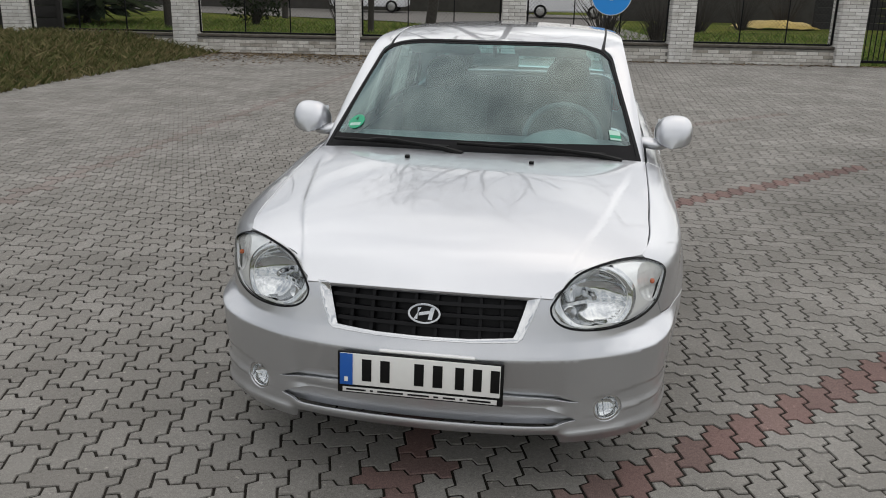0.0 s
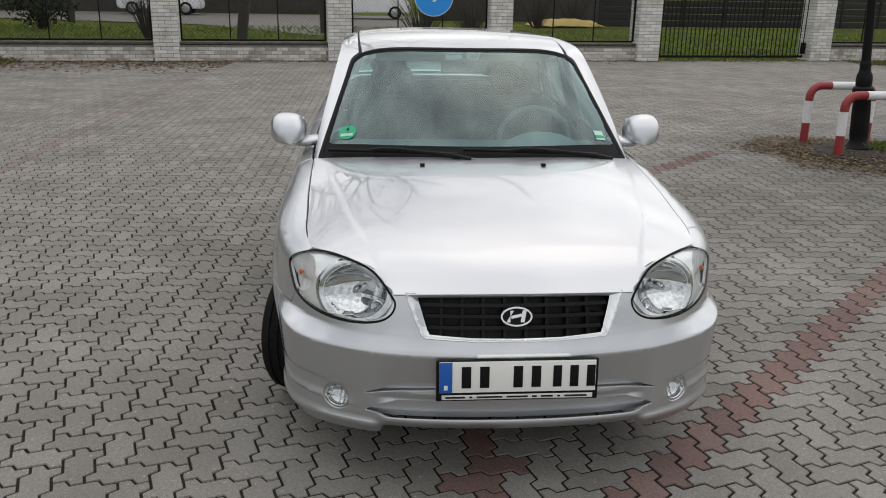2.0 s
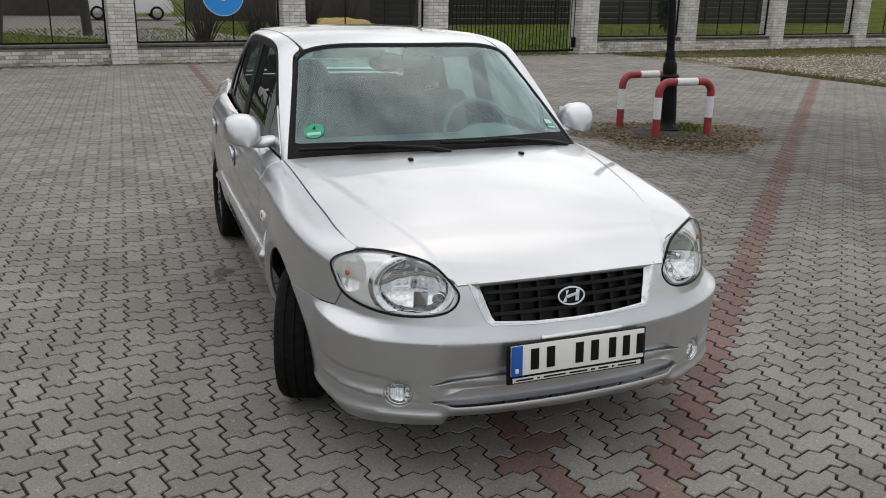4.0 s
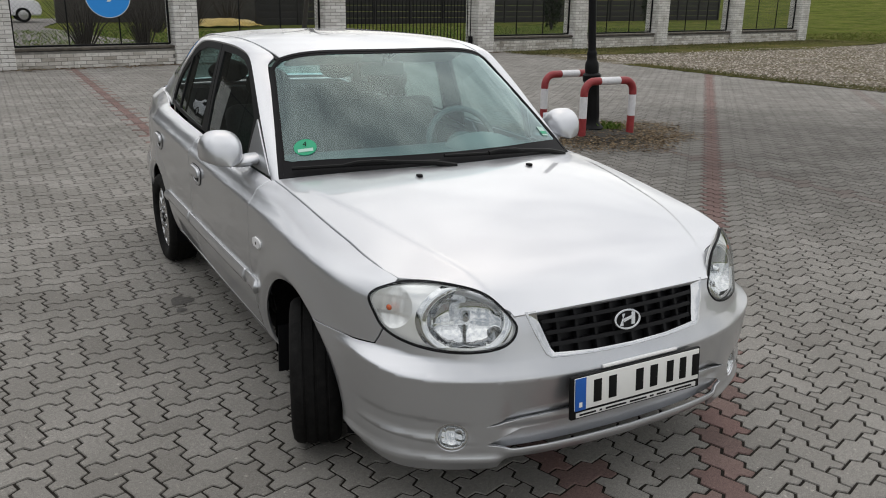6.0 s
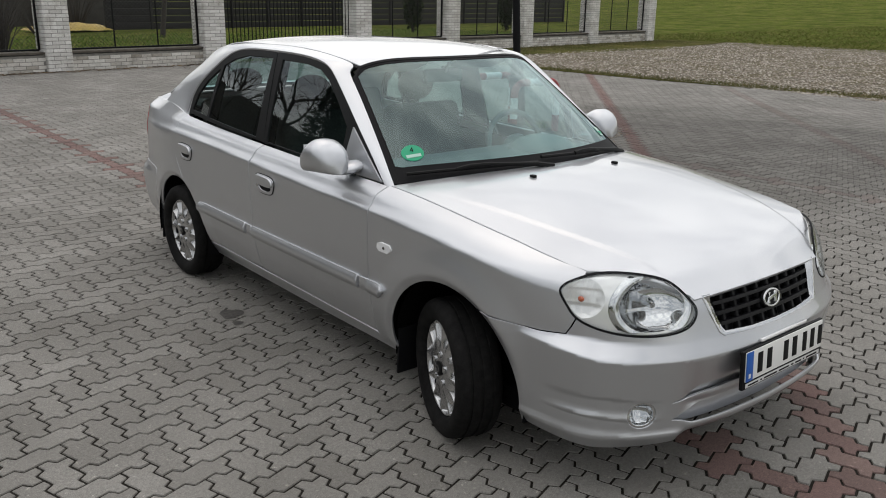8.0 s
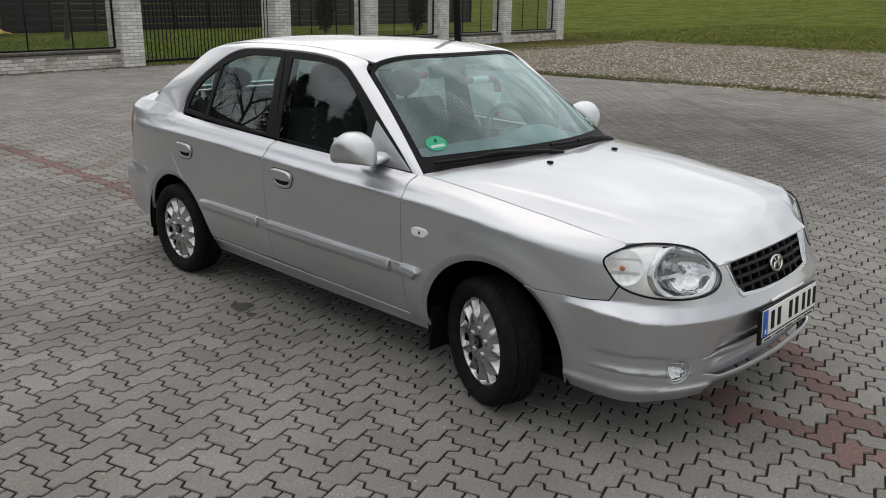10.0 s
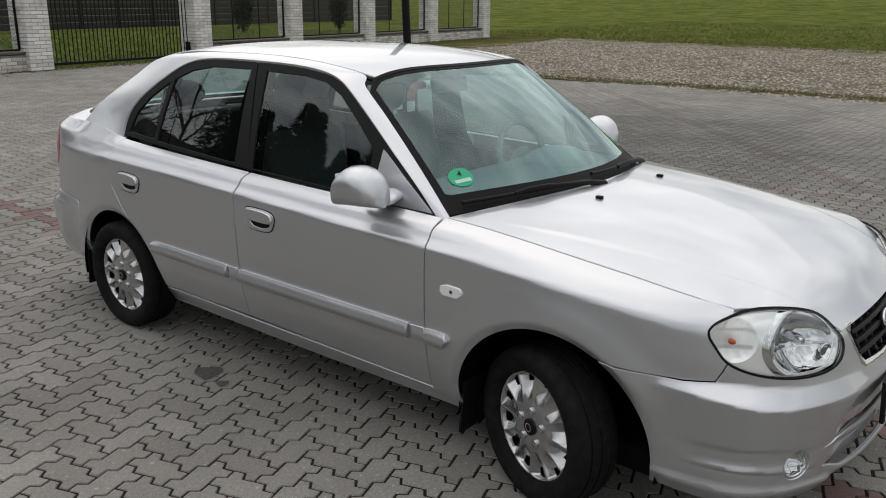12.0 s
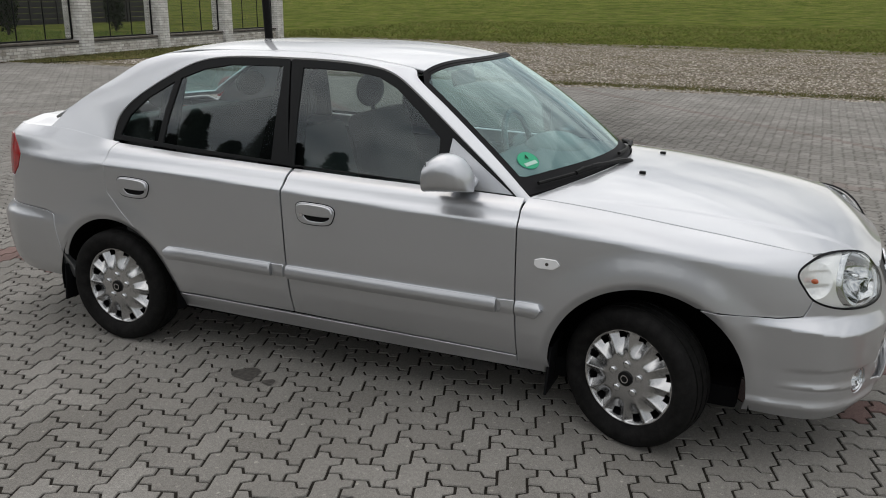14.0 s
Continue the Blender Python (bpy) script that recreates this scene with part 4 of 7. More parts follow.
    panel("window_frame", out_r, lp, M_TRIM, rdoor, "black window frame", holes=[r_glass[::-1], q_glass[::-1]], flip=sg < 0, step=0.03, gap=0.001, off=-0.006)
    for g, par in ((f_glass, fdoor), (r_glass, rdoor), (q_glass, rdoor)):
        ob = panel("window_pane", g, lp, M_GLASS_S, par, "tinted glass pane", flip=sg < 0, step=0.06, gap=-0.004, off=-0.012, thick=0.0005)
        ob.visible_shadow = False
    panel("mirror_sail", sail, lp, M_PAINT, fdoor, flip=sg < 0, step=0.03, gap=0.001, off=0.001)

    # headlamp
    lamp = panel("headlamp", both(inset(LAMP, 0.002)), wing, M_GLASS_L, CAR, "clear polycarbonate headlamp with bright reflector", step=0.022, gap=0.0, thick=0.0005, off=0.002)
    lamp.visible_shadow = False
    panel("lamp_gasket", both(inset(LAMP, -0.0015)), wing, M_BLACK, lamp, "black rim", holes=[both(inset(LAMP, 0.0035))[::-1]], gap=0.0, step=0.02, off=0.0020, thick=0.006)
    ol = both(inset(LAMP, 0.002))
    rim = inset(LAMP, 0.008)
    AX = np.array([-0.45 * sg, 0.9, 0])

    def bowl_ring(cs, cz, rs, rz, n=44):
        """An oval cut back to the lamp's rim."""
        ring = [(cs + rs * math.cos(2 * math.pi * k / n), cz + rz * math.sin(2 * math.pi * k / n)) for k in range(n)]
        for q in range(n):
            while not inside(rim, np.array([ring[q]]))[0]:
                ring[q] = (cs + (ring[q][0] - cs) * 0.97, cz + (ring[q][1] - cz) * 0.97)
        return ring
    BOWLS = ((0.592, 0.690, 0.134, 0.088, 0.070, M_REFLECTOR, "main_reflector"), (0.852, 0.712, 0.076, 0.064, 0.020, M_LAMPBASE, "signal_reflector"))
    rings = [bowl_ring(*bb[:4]) for bb in BOWLS]
    collar = bowl_ring(0.598, 0.690, 0.166, 0.112)

    def bucket(u, v):
        return wing(u, v) + AX * 0.014
    panel("lamp_housing", ol, bucket, M_LAMPBASE, lamp, "bright metallised housing", holes=[both(r)[::-1] for r in rings], step=0.016, gap=0.0, thick=0.001)

    def band(u, v):
        """A bright rolled collar round the main reflector."""
        r = np.sqrt(((np.abs(u) - 0.592) / 0.134) ** 2 + ((v - 0.690) / 0.088) ** 2)
        return wing(u, v) + AX * (0.014 - 0.009 * np.sin(np.pi * np.clip((r - 1.0) / 0.27, 0, 1)))[..., None]
    panel("reflector_collar", both(collar), band, M_CHROME, lamp, "bright rolled collar", holes=[both(rings[0])[::-1]], step=0.008, gap=0.0, thick=0.004)
    for (cs, cz, rs, rz, dep, mt, nm), ring in zip(BOWLS, rings):
        def bowl(u, v, cs=cs, cz=cz, rs=rs, rz=rz, dep=dep):
            a, b = (np.abs(u) - cs) / rs, (v - cz) / rz
            r2 = a ** 2 + b ** 2
            flute = 0.0020 * np.abs(np.sin(a * 7.5)) * smooth((0.98 - r2) / 0.15) + 0.004 * smooth((-0.30 - b) / 0.06) - 0.003 * smooth((b - 0.42) / 0.06)
            return wing(u, v) + AX * (0.014 + dep * np.clip(1 - r2, 0, 1) ** 0.75 + flute * smooth((1.0 - r2) / 0.2))[..., None]
        bw = panel(nm, both(ring), bowl, mt, lamp, step=0.006, gap=0.0, thick=0.004)
        cen = bowl(np.array([sg * cs]), np.array([cz]))[0]
        if nm == "main_reflector":
            part("bulb_shield", tube([cen, cen - AX * 0.040, cen - AX * 0.056], 0.017, 16, taper=[1.0, 0.9, 0.55]), M_REFLECTOR, bw, "chrome bulb shield")
            low = wing(np.array([sg * 0.495]), np.array([0.650]))[0] + AX * 0.030
            part("side_light", lathe([(0.001, 0.012), (0.012, 0.010), (0.018, 0.0), (0.022, -0.008), (0.024, -0.006)], 20, "y"), M_CHROME, bw, "small round side light").matrix_local = Matrix.Translation(low) @ pose(0, 0, 0, 0, 0, 26 * sg)
        else:
            part("amber_bulb", ellipsoid(cen + np.array([0.012 * sg, -0.012, 0.0]), (0.008, 0.012, 0.009)), M_AMBER, bw, "amber indicator bulb")

    # fog lamp
    fogp = panel("fog_lamp", both(FOG), wing, M_GLASS_L, CAR, "round clear fog lamp", gap=0.002, step=0.02, thick=0.0005, off=-0.008)
    fogp.visible_shadow = False

    def fogbowl(u, v, k=sg):
        r2 = ((np.abs(u) - FOG_S) / 0.052) ** 2 + ((v - FOG_Z) / 0.047) ** 2
        p = wing(u, v)
        e = np.stack([-0.35 * k + 0 * u, 0.93 + 0 * u, 0 * u], -1)
        rib = 0.002 * np.sin(np.abs(u) * 300)
        return p + e * (0.012 + 0.035 * np.clip(1 - r2, 0, 1) + rib)[..., None]
    panel("fog_reflector", both(FOG), fogbowl, M_REFLECTOR, fogp, step=0.008, gap=0.002, thick=0.02)
    inner = [(FOG_S + (u - FOG_S) * 0.83, FOG_Z + (v - FOG_Z) * 0.83) for u, v in FOG]
    panel("fog_bezel", both(FOG), wing, M_CHROME, fogp, "thin chrome rim", holes=[both(inner)[::-1]], gap=0.001, step=0.02, thick=0.02, off=-0.004)
    panel("fog_seat", both([(FOG_S + (u - FOG_S) * 1.02, FOG_Z + (v - FOG_Z) * 1.02) for u, v in FOG]), wing, M_BLACK, fogp, "black fog lamp seat", gap=0.0, step=0.02, thick=0.01, off=-0.055)

    # side repeater
    rep = on_side([(0.292, 0.690), (0.305, 0.706), (0.36, 0.708), (0.385, 0.700), (0.386, 0.682), (0.372, 0.672), (0.315, 0.672)])
    rp = panel("side_repeater", both(rep), wing, M_SIGNWHITE, CAR, "small clear white side indicator", off=0.008, thick=0.012, gap=0.0, step=0.02, edge=0.008)
    dot = [(float(s_at_y(0.338)) + 0.0055 * math.cos(k * 0.4488), 0.690 + 0.0055 * math.sin(k * 0.4488)) for k in range(14)]
    panel("repeater_bulb", both(dot), wing, M_BARK, rp, "dull brown bulb", off=0.010, thick=0.003, gap=0.0, step=0.02)

    # door handles: a dished cup with a lifting bar, and a lock
    for y0, zc, par in ((1.337, 0.770, fdoor), (2.312, 0.783, rdoor)):
        cup = blob(on_side([(y0 - 0.089, zc + 0.010), (y0 - 0.072, zc + 0.034), (y0, zc + 0.041), (y0 + 0.074, zc + 0.038), (y0 + 0.090, zc + 0.014), (y0 + 0.080, zc - 0.026), (y0 + 0.04, zc - 0.043), (y0 - 0.05, zc - 0.040), (y0 - 0.080, zc - 0.018)]), 48)
        hole = blob(on_side([(y0 - 0.062, zc - 0.002), (y0 + 0.046, zc + 0.0), (y0 + 0.044, zc - 0.026), (y0 + 0.02, zc - 0.034), (y0 - 0.045, zc - 0.031)]), 28)
        # the gap's shade is laid as a black outline behind the cup
        panel("handle_gap_line", both(inset(cup, -0.0055)), wing, M_BLACK, par, "thin black line for the shaded gap round the handle", off=0.0030, thick=0.004, gap=0.0, step=0.02)
        panel("handle_surround", both(cup), wing, M_PAINT, par, holes=[both(hole)[::-1]], off=0.008, thick=0.012, gap=0.0, step=0.014, edge=0.012)
        # a black strip stands in for the shade under the lifting bar
        shade_strip = on_side([(y0 - 0.068, zc + 0.002), (y0 + 0.056, zc + 0.004), (y0 + 0.048, zc - 0.009), (y0 - 0.060, zc - 0.010)])
        panel("finger_shade", both(shade_strip), wing, M_BLACK, par, "black strip for the shade under the handle bar", off=0.0095, thick=0.002, gap=0.0, step=0.014)
        panel("handle_recess", both(hole), wing, M_PAINT, par, "shadowed finger recess", off=0.0022, thick=0.002, gap=-0.004, step=0.014)
        bar = blob(on_side([(y0 - 0.083, zc + 0.012), (y0 - 0.066, zc + 0.031), (y0, zc + 0.037), (y0 + 0.066, zc + 0.034), (y0 + 0.082, zc + 0.014), (y0 + 0.05, zc - 0.001), (y0 - 0.06, zc - 0.003)]), 40)
        panel("door_handle", both(bar), wing, M_PAINT, par, off=0.020, thick=0.012, gap=0.0, step=0.014, edge=0.012)
        if par is fdoor:
            lk = [(float(s_at_y(y0 + 0.066)) + 0.009 * math.cos(k * 0.5236), zc - 0.010 + 0.009 * math.sin(k * 0.5236)) for k in range(12)]
            panel("key_lock", both(lk), wing, M_CHROME, par, off=0.011, thick=0.004, gap=0.0, step=0.02)

    # wheel-arch liners and mudflaps
    for nm, c, w0, w1 in (("arch_liner", FRONT_ARCH, 0.50, 0.800), ("arch_liner", REAR_ARCH, 0.52, 0.818)):
        bm = bmesh.new()
        rows = []
        for x, rr in ((w1, c[2] + 0.012), (w1 - 0.02, c[2] + 0.02), (w0, c[2] + 0.02), (w0, 0.03)):
            rows.append([bm.verts.new((sg * x, c[0] + rr * math.cos(a), c[1] + rr * math.sin(a))) for a in np.linspace(-0.15, math.pi + 0.15, 24)])
        for r0, r1 in zip(rows, rows[1:]):
            for k in range(23):
                bm.faces.new((r0[k], r0[k + 1], r1[k + 1], r1[k]))
        part(nm, bm, M_SHUT, CAR, "dark wheel-arch liner")
    part("mudflap", box((0.18, 0.012, 0.21), pose(sg * 0.705, 0.334, 0.230, 4), 0.004), M_BLACK, CAR, "black rubber mudflap")
    part("mudflap", box((0.17, 0.012, 0.19), pose(sg * 0.720, 2.842, 0.240, 6), 0.004), M_BLACK, CAR, "black rubber mudflap")

    # door mirror
    base = empty("door_mirror", "", "")
    base.parent = CAR
    # shell: a flat-bottomed dome, open to the rear
    rows_m, cols_m = 16, 40
    V, F = [], []
    for q in range(rows_m + 1):
        f = math.sin(q / rows_m * math.pi / 2)
        kx = float(np.interp(f, [0, 0.15, 0.4, 0.6, 0.8, 0.93, 1], [0.93, 0.99, 1, 0.96, 0.82, 0.55, 0]))
        kz = float(np.interp(f, [0, 0.12, 0.3, 0.5, 0.7, 0.85, 0.95, 1], [0.76, 0.90, 0.99, 0.98, 0.86, 0.66, 0.40, 0]))
        for c in range(cols_m):
            a = 2 * math.pi * c / cols_m
            ex = math.copysign(abs(math.cos(a)) ** 0.80, math.cos(a))
            ez = math.copysign(abs(math.sin(a)) ** (0.92 if math.sin(a) > 0 else 0.5), math.sin(a))
            x = 0.866 + 0.012 * kx + 0.086 * kx * ex
            z = 0.922 + 0.014 * f + (0.078 + (0.078 * ez if ez > 0 else 0.072 * ez)) * kz * (0.93 + 0.07 * (x - 0.77) / 0.21)
            V.append((sg * x, 0.812 - 0.180 * f, z))
    for q in range(rows_m):
        for c in range(cols_m):
            d = (c + 1) % cols_m
            F.append((q * cols_m + c, q * cols_m + d, (q + 1) * cols_m + d, (q + 1) * cols_m + c))
    bm = bmesh.new()
    vs = [bm.verts.new(v) for v in V]
    for f in F:
        bm.faces.new([vs[e] for e in f])
    bmesh.ops.remove_doubles(bm, verts=bm.verts, dist=1e-5)
    part("mirror_shell", bm, M_PAINT, base, angle=70)
    part("mirror_glass", box((0.142, 0.004, 0.105), pose(sg * 0.877, 0.796, 0.996), 0.0015), M_CHROME, base, "mirror glass")
    part("mirror_foot", ellipsoid((sg * 0.775, 0.714, 0.946), (0.080, 0.058, 0.026), Matrix.Rotation(sg * 0.15, 4, "Y"), 24), M_PAINT, base)

# --- roof
rx = lambda y: float(rail_x(y)) - 0.012
ys = np.linspace(1.0, 2.45, 42)
rhead = [(float(x), float(1.009 - 0.095 * (1 - (x / 0.572) ** 2))) for x in np.linspace(-0.512, 0.512, 24)]
rback = [(float(x), float(2.455 + 0.06 * (1 - (x / 0.545) ** 2))) for x in np.linspace(0.52, -0.52, 20)]
panel("roof_panel", rhead + [(rx(y), float(y)) for y in ys] + rback + [(-rx(y), float(y)) for y in ys[::-1]], roof, M_PAINT, CAR, step=0.04, gap=0.001, thick=0.012)
for sg in (-1, 1):
    strip = [(sg * (float(rail_x(y)) - 0.014), float(y)) for y in ys] + [(sg * (float(rail_x(y)) + 0.004), float(y)) for y in ys[::-1]]
    panel("roof_moulding", strip, roof, M_BLACK, CAR, "black roof moulding", step=0.04, gap=0.0, off=-0.006, thick=0.01)

# --- screens
scr = [(float(a), 0.0) for a in np.linspace(-0.995, 0.995, 40)] + [(0.995, float(b)) for b in np.linspace(0.03, 0.93, 16)] + [(float(a), 1.0) for a in np.linspace(0.93, -0.93, 36)] + [(-0.995, float(b)) for b in np.linspace(0.93, 0.03, 16)]
ws = panel("windscreen", scr, screen, M_GLASS_W, CAR, "large tinted windscreen", scale=(0.63, 0.66), step=0.05, gap=0.004, thick=0.0005, off=-0.004)
ws.visible_shadow = False
bor = [(float(a), 0.118 - 0.035 * (1 - a * a)) for a in np.linspace(-0.93, 0.93, 40)] + [(0.962, float(b)) for b in np.linspace(0.13, 0.93, 16)] + [(float(a), 0.962) for a in np.linspace(0.90, -0.90, 36)] + [(-0.962, float(b)) for b in np.linspace(0.93, 0.13, 16)]
panel("screen_border", scr, screen, M_BLACK, ws, "black ceramic border", holes=[bor[::-1]], scale=(0.63, 0.66), step=0.04, gap=0.0, thick=0.0005, off=-0.002)
seal_in = inset(np.array(scr) * (0.63, 0.66), 0.010) / (0.63, 0.66)
panel("screen_seal", scr, screen, M_BLACK, ws, "black rubber seal", holes=[[tuple(p) for p in seal_in[::-1]]], scale=(0.63, 0.66), step=0.04, gap=-0.002, thick=0.01, off=0.001)
ho = [(-1, 0), (1, 0), (1, 1), (-1, 1)]
rs_in = [(-0.9, 0.07), (0.9, 0.07), (0.9, 0.93), (-0.9, 0.93)]
rw = panel("rear_screen", rs_in, hatch, M_GLASS_W, CAR, "heated rear window", scale=(0.6, 0.48), step=0.06, gap=-0.004, thick=0.0005, off=-0.004)
rw.visible_shadow = False
panel("rear_screen_frame", ho, hatch, M_PAINT, CAR, holes=[rs_in[::-1]], scale=(0.6, 0.48), step=0.04, gap=0.002)
# boot lid, tail panel and rear bumper
def tail(s, z):
    k = s > S_END
    p = flank(np.where(k, 2 * S_END - s, s), z)
    p[..., 0] *= np.where(k, -1, 1)
    return p


def both_ends(pts):
    return pts + [(2 * S_END - u, v) for u, v in pts[::-1]]


TL = L + 0.405
panel("tail_panel", both_ends([(TL, 0.612), (TL, 0.95), (L + 0.118, 0.95), (L + 0.114, 0.994)] + [(float(s), 0.994) for s in np.linspace(L + 0.2, S_END - 0.05, 14)]), tail, M_PAINT, CAR, step=0.03)
rb = on_side([(2.87, 0.588), (2.828, 0.40), (2.80, 0.25)]) + [(float(s), 0.245) for s in np.linspace(L, S_END - 0.05, 16)]
half = [(S_END, 0.600), (L + 0.40, 0.600), (L - 0.05, 0.602)] + on_side([(2.93, 0.600)]) + rb
panel("rear_bumper", half + [(2 * S_END - u, v) for u, v in half[::-1]][:-1], tail, M_PAINT, CAR, step=0.03, off=0.001, thick=0.03)
_ts = np.concatenate([np.linspace(s_at_y(2.99), S_END, 50)])
_rim = flank(_ts, top_z(_ts))[:, :2]
_rim = np.concatenate([_rim, _rim[::-1][1:] * np.array([-1, 1])])


def deck(x, y):
    """The boot lid: level, rolled over at its edge."""
    q = np.stack([x, y], -1)
    d = np.sqrt(np.min(np.sum((q[..., None, :] - _rim) ** 2, -1), -1))
    return np.stack([x, y, 0.996 + 0.044 * smooth((d + 0.03) / 0.15) - 0.0068], -1)


screen_foot = [(float(x), float(2.965 + 0.09 * (1 - (x / 0.648) ** 2))) for x in np.linspace(-0.672, 0.672, 24)]
panel("boot_lid", [tuple(p) for p in _rim] + screen_foot, deck, M_PAINT, CAR, step=0.022, gap=0.001)

# --- grille, badge and plate
gr_in = [(0.0, 0.705), (0.20, 0.705), (0.372, 0.702), (0.345, 0.645), (0.313, 0.587), (0.295, 0.577), (0.15, 0.570), (0.0, 0.568)]
gr_all = gr_in + mirror_pts(gr_in[::-1])[1:-1]
grille = panel("grille", gr_all, wing, M_GRILLE, CAR, "black plastic grille with chrome surround", off=-0.055, gap=-0.01, thick=0.002)
for z in (0.605, 0.640, 0.675):
    hw = 0.284 + (z - 0.575) / 0.13 * 0.05
    bar = [(-hw, z - 0.005), (hw, z - 0.005), (hw, z + 0.005), (-hw, z + 0.005)]
    panel("grille_bar", bar, wing, M_GRILLE, grille, off=-0.010, gap=0.0, thick=0.045, step=0.05)
for k, sx in enumerate(np.linspace(-0.255, 0.255, 8)):
    v = [(sx - 0.005, 0.572), (sx + 0.005, 0.572), (sx + 0.005, 0.702), (sx - 0.005, 0.702)]
    panel("grille_rib", v, wing, M_GRILLE, grille, off=-0.026, gap=0.0, thick=0.025, step=0.05)
ch = [(0.386, 0.708), (0.354, 0.640), (0.323, 0.582), (0.305, 0.570), (0.15, 0.5635), (0.0, 0.5615), (-0.15, 0.5635), (-0.305, 0.570), (-0.323, 0.582), (-0.354, 0.640), (-0.386, 0.708)]
ci = [(-0.346, 0.708), (-0.322, 0.645), (-0.301, 0.592), (-0.292, 0.580), (-0.15, 0.5715), (0.0, 0.5695), (0.15, 0.5715), (0.292, 0.580), (0.301, 0.592), (0.322, 0.645), (0.346, 0.708)]
_cho = np.array(walk_line(ch, 0.01))[:-30]


def bevel(u, v):
    """Falls back from the body's edge towards the grille."""
    d = np.sqrt(np.min(np.sum((np.stack([u, v], -1)[..., None, :] - _cho) ** 2, -1), -1))
    p = wing(u, v)
    p[..., 1] += np.clip(d, 0, 0.05) * 0.5
    return p


panel("chrome_surround", ch + ci, bevel, M_CHROME, grille, "chrome grille trim", off=0.004, gap=0.0, thick=0.03, step=0.012, edge=0.004)
bl = [(0.053 * math.cos(2 * math.pi * k / 36), 0.640 + 0.030 * math.sin(2 * math.pi * k / 36)) for k in range(36)]
bi = [(0.0485 * math.cos(2 * math.pi * k / 36), 0.640 + 0.0262 * math.sin(2 * math.pi * k / 36)) for k in range(36)]
badge = panel("badge", bl, wing, M_INK, CAR, "chrome oval badge on a dark ground", off=-0.002, gap=0.0, thick=0.01, step=0.02)
panel("badge_ring", bl, wing, M_CHROME, badge, holes=[bi[::-1]], off=0.004, gap=0.0, thick=0.008, step=0.02)
for sx in (-1, 1):
    st = [(sx * 0.030 - 0.004, 0.623), (sx * 0.018 - 0.004, 0.623), (sx * 0.028 + 0.006, 0.659), (sx * 0.016 + 0.006, 0.659)]
    panel("badge_stroke", [st[0], st[1], st[2], st[3]] if sx < 0 else [st[1], st[0], st[2], st[3]], wing, M_CHROME, badge, off=0.004, gap=0.0, thick=0.008, step=0.02)
panel("badge_stroke", [(-0.018, 0.634), (0.018, 0.641), (0.018, 0.649), (-0.018, 0.642)], wing, M_CHROME, badge, off=0.004, gap=0.0, thick=0.008, step=0.02)

plate = empty("number_plate", "", "", pose(0, 0, 0))
plate.parent = CAR
PM = pose(0.0, -0.922, 0.452, -4)
part("plate_holder", box((0.536, 0.014, 0.140), PM @ pose(0, 0.008, -0.004), 0.004), M_INK, plate, "black plate holder")
part("plate_face", box((0.516, 0.004, 0.106), PM @ pose(0, -0.002, 0.010), 0.0015), M_PLATE, plate, "white reflective plate")
part("plate_band", box((0.042, 0.002, 0.106), PM @ pose(-0.237, -0.0052, 0.010), 0.0008), M_PLATEBLUE, plate, "blue band")
part("plate_band_mark", box((0.012, 0.001, 0.016), PM @ pose(-0.237, -0.0067, -0.024), 0.0004), M_PLATE, plate)
x0 = -0.195
for wdt, gapw in ((0.050, 0.010), (0.050, 0.060), (0.050, 0.010), (0.050, 0.022), (0.046, 0.010), (0.046, 0.010), (0.046, 0.0)):
    part("plate_bar", box((wdt * 0.62, 0.0016, 0.074), PM @ pose(x0 + wdt / 2, -0.0048, 0.010), 0.0006), M_INK, plate)
    x0 += wdt + gapw
part("holder_strip", box((0.500, 0.003, 0.016), PM @ pose(0, -0.0005, -0.060), 0.001), M_LAMPBASE, plate, "grey strip with dark print")
x0 = -0.238
for wdt in (0.065, 0.010, 0.085, 0.070, 0.016, 0.040, 0.010, 0.075):
    part("print_bar", box((wdt, 0.0012, 0.006), PM @ pose(x0 + wdt / 2, -0.0026, -0.060), 0.0004), M_INK, plate)
    x0 += wdt + 0.014
part("plate_lid", box((0.31, 0.010, 0.012), pose(0.02, -0.899, 0.524, -20), 0.004), M_LAMPBASE, CAR, "pale strip over the plate")

